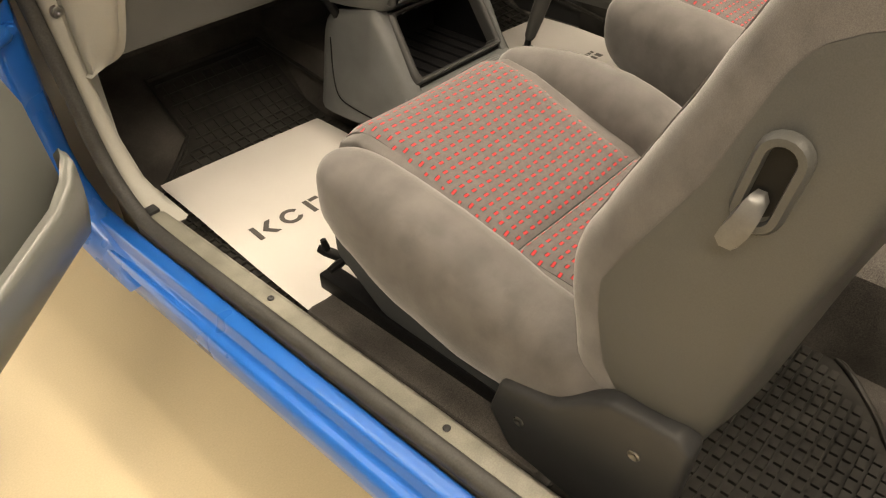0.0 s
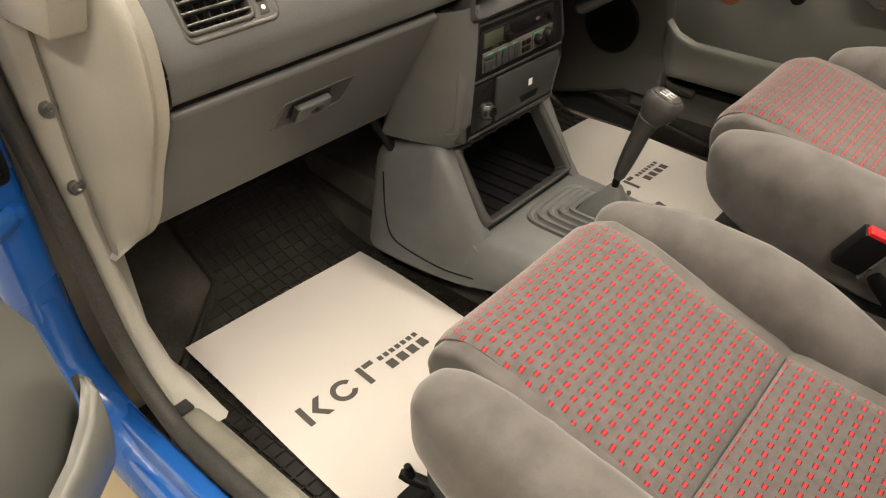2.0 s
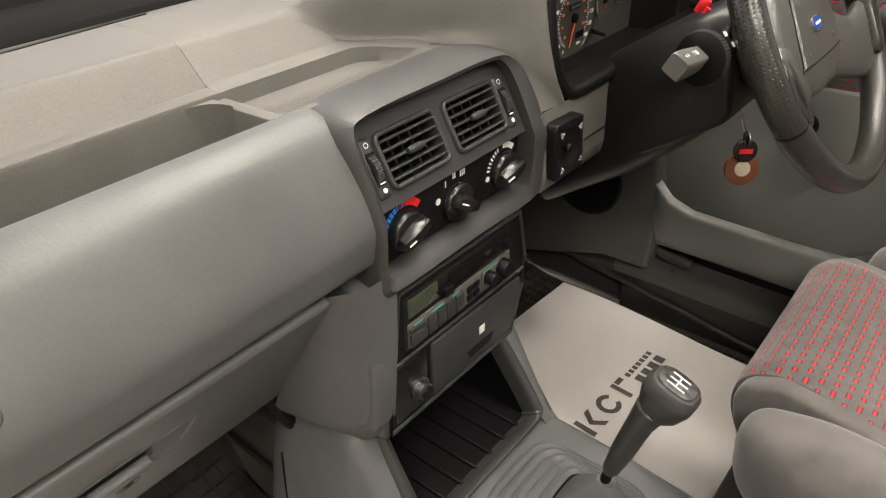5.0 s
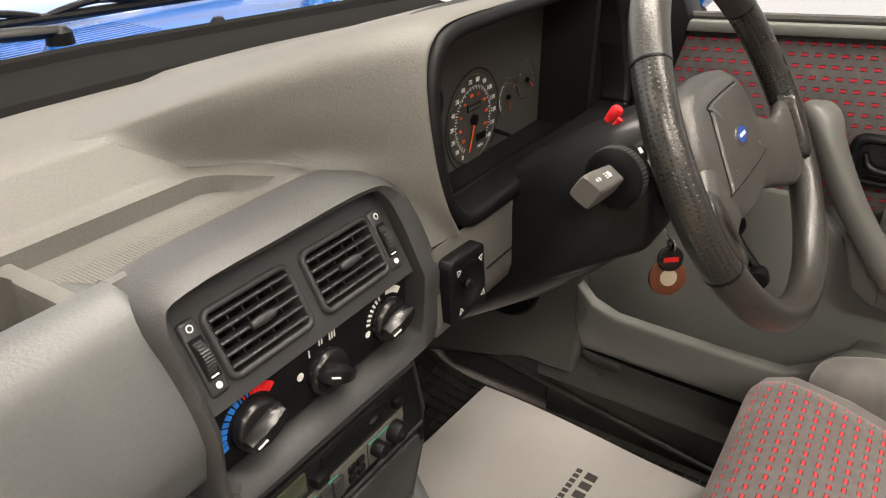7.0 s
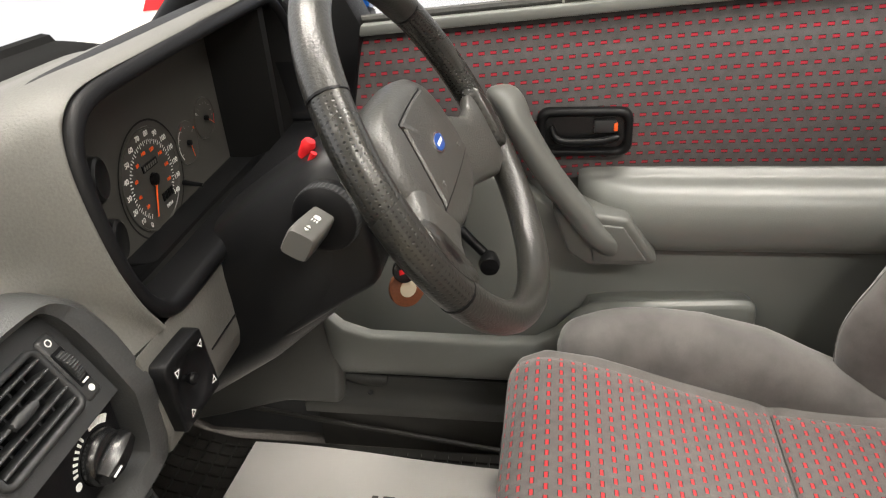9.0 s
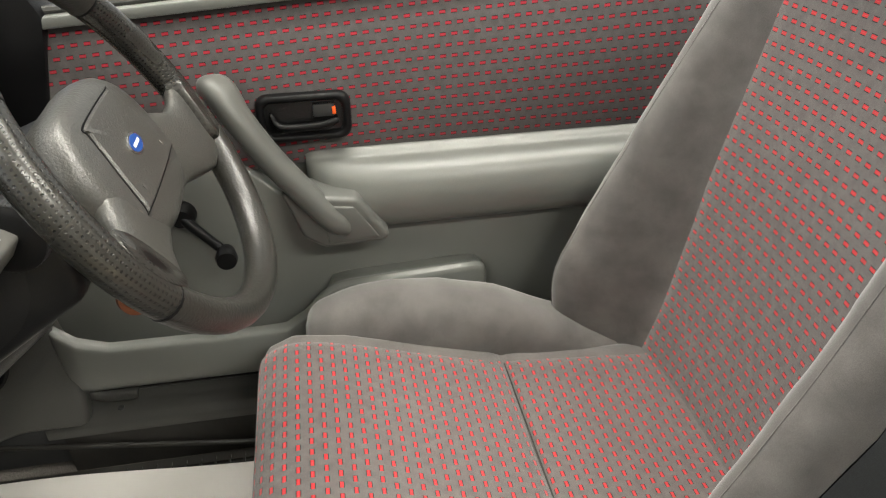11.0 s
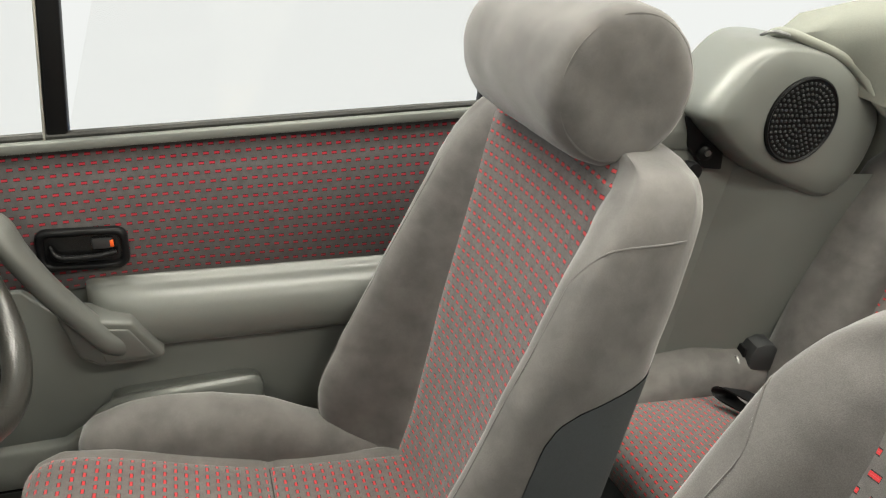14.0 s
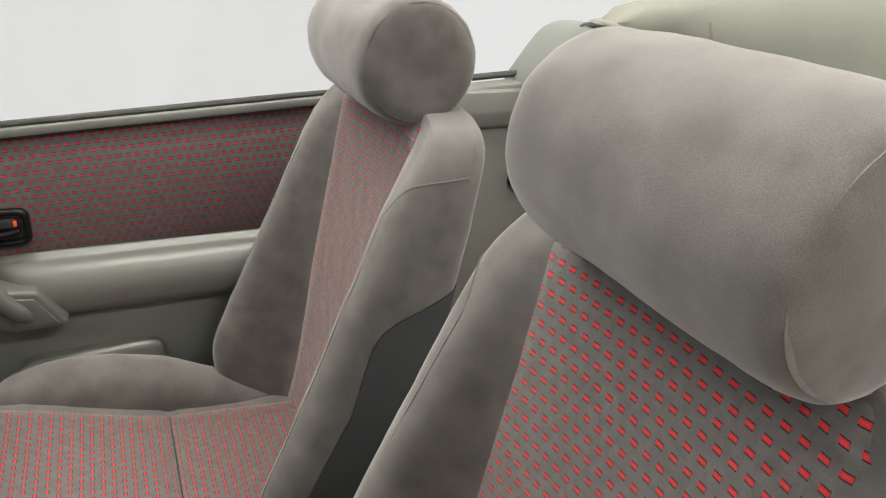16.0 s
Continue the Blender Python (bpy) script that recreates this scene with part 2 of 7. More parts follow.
def curve(points, n=12):
    """A smooth run of points through the given ones."""
    p = [Vector(q) for q in points]
    p = [2 * p[0] - p[1], *p, 2 * p[-1] - p[-2]]
    out = []
    for i in range(1, len(p) - 2):
        for k in range(n):
            t = k / n
            out.append(0.5 * (2 * p[i] + (p[i + 1] - p[i - 1]) * t + (2 * p[i - 1] - 5 * p[i] + 4 * p[i + 1] - p[i + 2]) * t * t + (3 * p[i] - p[i - 1] - 3 * p[i + 1] + p[i + 2]) * t ** 3))
    return out + [p[-2]]


def tube(points, radius, n=12, smooth=8, flat=1.0, up=(0, 0, 1), bm=None, round_ends=True, power=2.0):
    """A rod along points; radius is a number or one a given point; flat squeezes it across up."""
    ctrl = [Vector(q) for q in points]
    rad = [radius] * len(ctrl) if isinstance(radius, (int, float)) else list(radius)
    path = curve(ctrl, smooth) if smooth else ctrl
    m = len(path)
    rings = []
    for i, q in enumerate(path):
        d = (path[min(i + 1, m - 1)] - path[max(i - 1, 0)]).normalized()
        s = d.cross(Vector(up))
        s = s.normalized() if s.length > 1e-4 else d.orthogonal().normalized()
        w = s.cross(d).normalized()
        f = i * (len(ctrl) - 1) / (m - 1)
        k = min(int(f), len(ctrl) - 2)
        r = rad[k] + (rad[k + 1] - rad[k]) * (f - k)
        if round_ends and i in (0, m - 1):
            rings.append(ellipse(q, s, w, r * 0.75, r * flat * 0.75, n, power))
        else:
            rings.append(ellipse(q, s, w, r, r * flat, n, power))
    return loft(rings, bm=bm)


def lathe(c, axis, profile, n=32, bm=None):
    """A turned body: profile of (distance along axis, radius) from c."""
    a = Vector(axis).normalized()
    u = a.orthogonal().normalized()
    v = a.cross(u)
    return loft([ellipse(Vector(c) + a * h, u, v, r, r, n) for h, r in profile], bm=bm)


def sheet(fn, nu, nv, thick=0.0, scale=None, bm=None):
    """A surface fn(u, v), u and v from 0 to 1, with UVs in metres (scale: its two lengths), closed behind to a thickness along fn's normal."""
    bm = bm or bmesh.new()
    layer = bm.loops.layers.uv.verify()
    g = [[Vector(fn(i / nu, j / nv)) for j in range(nv + 1)] for i in range(nu + 1)]
    lu, lv = scale or ((g[-1][0] - g[0][0]).length, (g[0][-1] - g[0][0]).length)
    vs = [[bm.verts.new(p) for p in r] for r in g]
    run = [0.0]
    for a, c in zip(g[nu // 2], g[nu // 2][1:]):
        run.append(run[-1] + (c - a).length)
    fs = []
    for i in range(nu):
        for j in range(nv):
            f = bm.faces.new((vs[i][j], vs[i + 1][j], vs[i + 1][j + 1], vs[i][j + 1]))
            for lp, (a, c) in zip(f.loops, ((i, j), (i + 1, j), (i + 1, j + 1), (i, j + 1))):
                lp[layer].uv = (a / nu * lu, run[c])
            fs.append(f)
    if thick:
        mid = g[nu // 2][nv // 2]
        nrm = (g[nu // 2 + 1][nv // 2] - mid).cross(g[nu // 2][nv // 2 + 1] - mid).normalized() * thick
        bk = [[bm.verts.new(p + nrm) for p in r] for r in g]
        for i in range(nu):
            for j in range(nv):
                bm.faces.new((bk[i][j], bk[i][j + 1], bk[i + 1][j + 1], bk[i + 1][j]))
        for i in range(nu):
            bm.faces.new((vs[i][0], bk[i][0], bk[i + 1][0], vs[i + 1][0]))
            bm.faces.new((vs[i][nv], vs[i + 1][nv], bk[i + 1][nv], bk[i][nv]))
        for j in range(nv):
            bm.faces.new((vs[0][j], vs[0][j + 1], bk[0][j + 1], bk[0][j]))
            bm.faces.new((vs[nu][j], bk[nu][j], bk[nu][j + 1], vs[nu][j + 1]))
    return bm


def lerp(a, b, t):
    return a + (b - a) * t


def along(table, t):
    """Linear reading of a table of (t, value)."""
    for (t0, v0), (t1, v1) in zip(table, table[1:]):
        if t <= t1:
            return lerp(v0, v1, max(0, (t - t0) / (t1 - t0)))
    return table[-1][1]


def eased(table, t, r=0.022):
    """A table read with its corners rounded off."""
    return sum(along(table, t + r * k) for k in (-1, -0.5, 0, 0.5, 1)) / 5


def smooth_along(table, t):
    for (t0, v0), (t1, v1) in zip(table, table[1:]):
        if t <= t1:
            k = max(0, (t - t0) / (t1 - t0))
            return lerp(v0, v1, k * k * (3 - 2 * k))
    return table[-1][1]


def words(text, size, m, mat, name, parent=None, label="", width=0.0, extrude=0.0003):
    """Flat lettering as a mesh, at the pose m (x to the right, y up, z out of the surface)."""
    c = bpy.data.curves.new(name, "FONT")
    c.body, c.size, c.extrude, c.offset = text, size, extrude, width
    c.align_x, c.align_y = "CENTER", "CENTER"
    c.resolution_u = 3
    t = bpy.data.objects.new(name, c)
    scene.collection.objects.link(t)
    bpy.context.view_layer.update()
    me = bpy.data.meshes.new_from_object(t.evaluated_get(bpy.context.evaluated_depsgraph_get()))
    bpy.data.objects.remove(t)
    me.transform(m)
    me.materials.clear()
    me.materials.append(mat)
    ob = new(name, me)
    if parent is not None:
        ob.parent = parent
        ob.matrix_parent_inverse = parent.matrix_basis.inverted() if parent.type == "EMPTY" else Matrix.Identity(4)
    if label:
        ob["label"] = label
    return ob


def basis(o, x, y):
    """A pose at o whose x and y point along the given ways."""
    x = Vector(x).normalized()
    z = x.cross(Vector(y)).normalized()
    y = z.cross(x)
    return Matrix(((x.x, y.x, z.x, o[0]), (x.y, y.y, z.y, o[1]), (x.z, y.z, z.z, o[2]), (0, 0, 0, 1)))


def at_pose(bm, m):
    bmesh.ops.transform(bm, matrix=m, verts=bm.verts)
    return bm


def rumple(bm, amp, size, also=0.0):
    """Soft uneven swelling of stuffed cloth, in metres."""
    bm.normal_update()
    for v in bm.verts:
        p = v.co / size
        v.co += v.normal * (amp * noise.noise(p) + also * noise.noise(p * 2.7))
    return bm


# ---- showroom ----
alone("floor", box(-4, 2.2, -4, 3.6, -0.1, 0.0), FLOORM, "glossy beige painted showroom floor under the car", "floor", kind="structure")
WALLS = (("wall_north", (-4, 2.2, 3.6, 3.8, 0, 3.4)), ("wall_south", (-4, 2.2, -4.2, -4.0, 0, 3.4)), ("wall_east", (2.2, 2.4, -4.2, 3.8, 0, 3.4)), ("wall_west", (-4.2, -4.0, -4.2, 3.8, 0, 3.4)))
# unseen south and west walls: grey chosen for the fill they give
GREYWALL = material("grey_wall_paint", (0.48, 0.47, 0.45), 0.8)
# north and east walls glow by themselves instead of being lit
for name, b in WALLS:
    alone(name, box(*b), NORTHGLOW if name == "wall_north" else WALLGLOW if name == "wall_east" else GREYWALL, "plain white studio wall, made to glow" if name not in ("wall_west", "wall_south") else "plain grey painted wall", "wall", kind="structure")
alone("ceiling", box(-4.2, 2.4, -4.2, 3.8, 3.4, 3.6), material("ceiling_paint", (0.46, 0.45, 0.43), 0.8), "grey painted showroom ceiling", "ceiling", kind="structure")
# unseen lamps, assumed: places and powers set by the light wanted below
for lx, ly, power in ((-2.4, -1.6, 96), (-2.4, 1.6, 20), (-0.6, -2.4, 54), (-0.6, 1.4, 6), (0.25, -0.8, 68), (1.0, 1.0, 108)):
    lamp = thing("ceiling_light", (lx, ly, 3.36), "assumed long white fluorescent ceiling light, out of view", "ceiling light", "ceiling lights")
    part("housing", box(lx - 0.14, lx + 0.14, ly - 0.95, ly + 0.95, 3.34, 3.4, 0.01), WHITE, lamp)
    part("tube", box(lx - 0.10, lx + 0.10, ly - 0.92, ly + 0.92, 3.325, 3.338, 0.004), LAMPM, lamp)
    a = bpy.data.lights.new("ceiling_lamp", "AREA")
    a.shape, a.size, a.size_y, a.energy, a.color = "RECTANGLE", 0.3, 1.85, power, (1.0, 0.93, 0.82)
    lo = new("ceiling_lamp", a)
    lo.matrix_basis = Matrix.Translation((lx, ly, 3.31))


# ---- car body ----
car = thing("car_body", (0, 0, 0), "bright blue open convertible car body with its doors open", "car", kind="structure")
# floor pan, tunnel and toe board in carpet
part("floor_pan", prism([(-1.6, 0.24), (-1.6, 0.285), (0.56, 0.285), (0.78, 0.44), (0.86, 0.75), (0.90, 0.75), (0.90, 0.24)], "x", -0.668, 0.668, 0), CARPET, car, "dark grey carpeted floor and toe board")
part("tunnel", prism([(-0.13, 0.28), (-0.10, 0.42), (-0.07, 0.44), (0.07, 0.44), (0.10, 0.42), (0.13, 0.28)], "y", -1.0, 0.80, 0), CARPET, car)
part("bulkhead", box(-0.72, 0.72, 0.86, 0.90, 0.24, 0.96), CARPET, car)
for sx in (-1, 1):
    part("rear_side_lower", box(*sorted((sx * 0.64, sx * 0.70)), -1.62, -0.68, 0.24, 0.46), CARPET, car)
    part("seat_crossmember", prism([(sx * 0.13, 0.28), (sx * 0.60, 0.28), (sx * 0.60, 0.35), (sx * 0.56, 0.345), (sx * 0.13, 0.345)], "y", -0.42, 0.0, 0.012), CARPET, car)
# sills
SILL = [(-0.624, 0.25), (-0.624, 0.386), (-0.636, 0.402), (-0.662, 0.402), (-0.668, 0.385), (-0.668, 0.25)]
for sx in (-1, 1):
    if sx < 0:
        s = part("sill_trim", prism(SILL, "y", -0.95, 0.34, 0.003), SCUFF, car, "scuffed grey sill trim plate")
    else:
        s = part("sill_trim", prism([(0.620, 0.366), (0.620, 0.384), (0.630, 0.3945), (0.650, 0.4035), (0.664, 0.414), (0.668, 0.410), (0.668, 0.366)], "y", -0.95, 0.36, 0.003), KICKGREY, car, "dark grey sill trim plate")
        part("sill_carpet", box(0.628, 0.667, -0.95, 0.34, 0.25, 0.3655), RUBBER, car)
    for y in (0.0, -0.325):
        part("screw", lathe((sx * 0.648 if sx < 0 else 0.6400, y if sx < 0 else y + 0.247, 0.4025 if sx < 0 else 0.3995), (0, 0, 1) if sx < 0 else (-0.4, 0, 0.9), [(-0.002, 0.005), (0.001, 0.005), (0.002, 0.0035), (0.001, 0.001)], 14), CHAR, s)
    if sx > 0:
        part("sill_cover", box(0.6685, 0.70, -0.95, 0.335, 0.36, 0.427), BLACK, car)
    part("door_seal", tube([(sx * 0.676, -0.95, 0.405), (sx * 0.676, -0.3, 0.405), (sx * 0.676, 0.20, 0.405), (sx * 0.676, 0.30, 0.425), (sx * 0.677, 0.36, 0.50), (sx * 0.678, 0.40, 0.65), (sx * 0.68, 0.44, 0.80), (sx * 0.685, 0.46, 0.98)], 0.0125, 10, 6), SEAL, car, "ribbed black rubber door seal")
    BL = [(0.684, 0.385), (0.69, 0.396), (0.712, 0.393), (0.718, 0.378), (0.724, 0.374), (0.733, 0.374), (0.739, 0.366), (0.742, 0.352), (0.740, 0.336), (0.725, 0.31), (0.684, 0.28)]
    part("sill_panel", prism([(sx * x, z) for x, z in BL], "y", -0.98, 0.40, 0.0025), BLUE, car, "glossy blue painted sill")


# ---- front seats ----
def front_seat(s, cx, slide, lift, recline, rest_at, name_label, nose=0.0):
    """s: the side on which the seat's outer edge lies; nose: how far the cushion's front reaches out."""
    seat = thing("front_seat", (cx, -0.28, 0.345), name_label, "car seat", "front seats")

    def P(o, y, z):
        return Vector((cx + s * o, y + slide, z + lift))

    def B(o, y, z):
        return Vector((cx + s * o, y + recline[0], z + recline[1]))

    # cushion centre panels
    prof = [(0.024, 0.475), (0.047, 0.515), (0.053, 0.552), (0.042, 0.580), (0.006, 0.597), (-0.06, 0.588), (-0.16, 0.558), (-0.274, 0.526)]
    rear = [(-0.274, 0.526), (-0.31, 0.524), (-0.40, 0.516), (-0.50, 0.510), (-0.56, 0.515)]
    def reach(pts):
        return [(y + nose * along([(-0.2, 0), (0.0, 1)], y), z) for y, z in pts]

    for nm, pr in (("cushion_panel", reach(prof)), ("cushion_rear_panel", rear)):
        path = curve([(0, y, z) for y, z in pr], 6)
        ln = sum((b - a).length for a, b in zip(path, path[1:]))

        def fn(u, v, path=path):
            f = v * (len(path) - 1)
            k = min(int(f), len(path) - 2)
            q = path[k].lerp(path[k + 1], f - k)
            half = smooth_along([(-0.6, 0.136), (-0.274, 0.138), (-0.1, 0.142), (0.1, 0.147)], q.y)
            edge = min(1, min(u, 1 - u) / 0.08) * min(1, min(v, 1 - v) / 0.025)
            o = (u * 2 - 1) * half
            return P(o, q.y, q.z - 0.0065 * (1 - math.sqrt(max(0, 1 - (1 - edge) ** 2))) - 0.003 * (1 - (2 * u - 1) ** 2) * (q.y > -0.6))
        part(nm, sheet(fn, 20, len(path) - 1, 0.010 * s, (0.28, ln)), FABRIC, seat, "grey cloth with red dashes")
    part("panel_seam", tube([P(-0.134, -0.274, 0.5200), P(0, -0.274, 0.5188), P(0.134, -0.274, 0.5200)], 0.0012, 6, 3), SEAL, seat)
    # side bolsters of the cushion
    for k, nm in ((1, "cushion_bolster"), (-1, "cushion_bolster")):
        rings = []
        table = ((-0.010, 0.204, 0.010, 0.556, 0.530), (-0.017, 0.205, 0.026, 0.573, 0.495), (-0.035, 0.206, 0.038, 0.586, 0.468), (-0.075, 0.208, 0.048, 0.594, 0.442), (-0.13, 0.209, 0.053, 0.592, 0.420), (-0.2, 0.209, 0.055, 0.580, 0.408), (-0.28, 0.208, 0.055, 0.563, 0.402), (-0.36, 0.205, 0.053, 0.536, 0.400), (-0.44, 0.200, 0.052, 0.512, 0.400), (-0.52, 0.194, 0.048, 0.500, 0.403))
        fine = zip(curve([(a, b, c) for a, b, c, d, e in table], 4), curve([(d, e, 0) for a, b, c, d, e in table], 4))
        for (y, oc, hw), (top, bot, flat0) in fine:
            if k == s:
                top += along([(-0.52, -0.006), (-0.42, -0.004), (-0.36, 0.004), (-0.28, 0.014), (-0.2, 0.018), (-0.13, 0.012), (-0.05, 0.002), (0, 0)], y)
            if k > 0:
                bot += along([(-0.52, 0.0), (-0.30, 0.006), (-0.18, 0.020), (-0.10, 0.034), (-0.05, 0.028), (-0.01, 0.0)], y)
            fwd = 0.036 * max(0.0, 1 + y / 0.2) if k < 0 else 0.0
            rings.append([P(k * (oc + e.x), y + fwd, (top + bot) / 2 + e.y + (0.012 if k > 0 and e.y > 0 else 0.0)) for e in ellipse((0, 0, 0), (1, 0, 0), (0, 1, 0), hw, (top - bot) / 2, 28, 2.5)])
        part(nm, rumple(loft(rings), 0.0022, 0.06, 0.0009), VELOUR, seat, "plain grey velour side bolster")
    # body of the cushion under the panels, and its dark base
    body = prism(reach([(0.021, 0.47), (0.0435, 0.515), (0.0495, 0.551), (0.039, 0.5755), (0.0045, 0.5915), (-0.06, 0.5825), (-0.16, 0.5525), (-0.266, 0.5225), (-0.274, 0.514), (-0.285, 0.519), (-0.40, 0.508), (-0.55, 0.503), (-0.55, 0.40), (-0.30, 0.40), (-0.02, 0.45)]), "x", cx - 0.1650, cx + 0.1650, 0.009, 4)
    part("cushion_body", at_pose(body, Matrix.Translation((0, slide, lift))), VELOUR, seat, "plain grey velour cushion edge")
    part("seat_base", at_pose(prism([(-0.03, 0.44), (-0.03, 0.48), (-0.50, 0.46), (-0.50, 0.365), (-0.12, 0.375)], "x", cx - 0.228, cx + 0.228, 0.01), Matrix.Translation((0, slide, lift))), SHELL, seat, "dark cloth seat underside")
    for o in (-0.21, 0.21):
        part("seat_rail", box(cx + s * o - 0.016, cx + s * o + 0.016, -0.50, 0.02, 0.343, 0.372 + lift, 0.003), BLACK, seat)
    # backrest
    front = [(0.45, -0.49), (0.54, -0.522), (0.62, -0.542), (0.72, -0.560), (0.83, -0.577), (0.97, -0.603), (1.10, -0.627), (1.14, -0.645)]
    bol = [(0.45, 0.068), (0.50, 0.092), (0.546, 0.112), (0.587, 0.132), (0.626, 0.146), (0.667, 0.147), (0.748, 0.124), (0.84, 0.096), (0.903, 0.082), (0.95, 0.068), (1.05, 0.042), (1.10, 0.022), (1.14, 0.004)]
    back = [(0.45, -0.55), (0.525, -0.575), (0.69, -0.605), (0.886, -0.653), (1.0, -0.682), (1.09, -0.702), (1.14, -0.714)]
    wide = [(0.45, 0.235), (0.55, 0.25), (0.70, 0.258), (0.80, 0.254), (0.95, 0.242), (1.05, 0.233), (1.10, 0.228), (1.14, 0.220)]

    def ring(z, grow=0.0, top=1.0):
        fi, b, r, w = eased(front, z), eased(bol, z), eased(back, z), eased(wide, z) * top + grow
        mid = (fi + r) / 2
        fi, r = mid + (fi - mid) * top, mid + (r - mid) * top
        e = w / 0.25
        half = [(0, fi - 0.006), (0.126 * e, fi - 0.004), (0.160 * e, fi + 0.25 * b), (0.186 * e, fi + 0.84 * b), (0.210 * e, fi + b), (w - 0.012, fi + 0.80 * b), (w, lerp(r, fi + b, 0.45)), (w - 0.004, lerp(r, fi, 0.3)), (w - 0.03, r - grow), (0.115 * e, r - 0.012 - grow)]
        pts = [(o, y, 0) for o, y in half] + [(-o, y, 0) for o, y in half[:0:-1]]
        pts = curve(pts + [pts[0]], 4)[:-1]
        return [B(q.x, q.y, z) for q in pts]

    seam = [(0.40, -0.50), (0.45, -0.495), (0.52, -0.482), (0.55, -0.461), (0.61, -0.448), (0.651, -0.446), (0.712, -0.475), (0.79, -0.516), (0.827, -0.527), (0.878, -0.544), (0.90, -0.558), (0.914, -0.580), (0.932, -0.625), (0.945, -0.665), (0.953, -0.80), (1.2, -1.5)]
    zs = [(0.45 + 0.01 * i, 1.0) for i in range(44)] + [(0.89 + 0.006 * i, 1.0) for i in range(13)] + [(0.98 + 0.02 * i, 1.0) for i in range(4)] + [(q.x, q.y) for q in curve([(1.06, 1.0, 0), (1.085, 1.0, 0), (1.105, 0.992, 0), (1.12, 0.972, 0), (1.132, 0.940, 0), (1.141, 0.89, 0), (1.147, 0.80, 0), (1.150, 0.64, 0)], 3)]

    def skin(front_side, swell):
        """The backrest's skin ahead of the seam, or behind it."""
        bm = loft([ring(z, swell, t) for z, t in zs])
        for v in bm.verts:
            v.co.y -= along(seam, v.co.z - recline[1]) + recline[0]
        inner = [v for v in bm.verts if abs(v.co.x - cx) < 0.185 and v.co.y + along(seam, v.co.z - recline[1]) > along(front, v.co.z - recline[1]) - 0.02]
        for v in inner:
            v.co.y += 5.0
        geom = bm.verts[:] + bm.edges[:] + bm.faces[:]
        bmesh.ops.bisect_plane(bm, geom=geom, dist=0.00001, plane_co=(0, 0, 0), plane_no=(0, 1, 0), clear_inner=front_side, clear_outer=not front_side)
        for v in bm.verts:
            v.co.y -= 5.0 if v.co.y > 3.0 else 0.0
            v.co.y += along(seam, v.co.z - recline[1]) + recline[0]
        return bm

    part("backrest", rumple(skin(True, 0.0), 0.0016, 0.055, 0.0008), VELOUR, seat, "plain grey velour backrest with side bolsters")
    part("backrest_cover", skin(False, 0.0012), VINYL if s < 0 else SHELL, seat, "smooth grey vinyl side and back cover" if s < 0 else "dark blue-grey carpeted back cover")
    for k in (1, -1):
        run = [ring(0.56 + 0.03 * n)[16 * k] for n in range(17)] + [ring(1.066)[18 * k], ring(1.082)[20 * k], ring(1.089)[23 * k], ring(1.092)[26 * k]]
        part("stitch_seam", tube(run, 0.0010, 5, 3), VELOUR, seat)
    path = curve([(0, y + 0.004, z) for z, y in front[1:-1]] + [(0, -0.633, 1.122), (0, -0.646, 1.140), (0, -0.667, 1.149)], 6)

    def fb(u, v):
        f = v * (len(path) - 1)
        k = min(int(f), len(path) - 2)
        q = path[k].lerp(path[k + 1], f - k)
        edge = min(1, min(u, 1 - u) / 0.07)
        return B((u * 2 - 1) * smooth_along([(0, 0.161), (0.55, 0.161), (1, 0.144)], v), q.y + 0.0045 - 0.0065 * (1 - math.sqrt(max(0, 1 - (1 - edge) ** 2))) - 0.012 * (1 - (2 * u - 1) ** 2), q.z)
    part("backrest_panel", sheet(fb, 20, len(path) - 1, 0, (0.33, 0.68)), FABRIC, seat, "grey cloth with red dashes")
    # head restraint
    hc = B(0, *rest_at)
    half = [(0.137, 0.015), (0.1365, 0.045), (0.135, 0.062), (0.131, 0.0725), (0.124, 0.0790), (0.112, 0.0820), (0.08, 0.0835), (0.03, 0.0840)]
    prof = [(-a, r) for a, r in half] + [(a, r) for a, r in half[::-1]]
    prof = [(q.x, q.y) for q in curve([(a, r, 0) for a, r in prof], 3)]
    rest = part("headrest", rumple(lathe(hc, (1, 0, 0), prof, 96), 0.0017, 0.05, 0.0009), VELOUR, seat, "round grey velour roll headrest")
    for e in (-1, 1):
        part("end_seam", lathe(hc + Vector((e * 0.1300, 0, 0)), (1, 0, 0), [(-0.0008, 0.0720), (-0.0006, 0.0743), (0.0006, 0.0738), (0.0008, 0.0720)], 64), VELOUR, rest)
        part("headrest_post", tube([B(e * 0.10, -0.655, 1.10), B(e * 0.10, -0.648, 1.15)], 0.006, 10, 2), CHROME, seat)
        gd_ = part("post_guide", loft([ellipse(B(e * 0.112, -0.672, 1.126 + h), (1, 0, 0), (0, 1, -0.2), a, a * 0.62, 24, 2.6) for h, a in ((0, 0.026), (0.012, 0.025), (0.017, 0.020), (0.017, 0.006))]), BLACK, seat, "black headrest post guide")
        part("release_button", loft([ellipse(B(e * (0.132 + h), -0.680, 1.134), (0, 1, 0), (0, 0, 1), 0.010, 0.0055, 16) for h in (0.0, 0.012)]), STEEL, gd_)
    # hinge cover with two screws
    hing = [(-0.353, 0.455), (-0.339, 0.40), (-0.371, 0.351), (-0.462, 0.337), (-0.566, 0.40), (-0.572, 0.52), (-0.555, 0.535), (-0.485, 0.528), (-0.42, 0.47)]
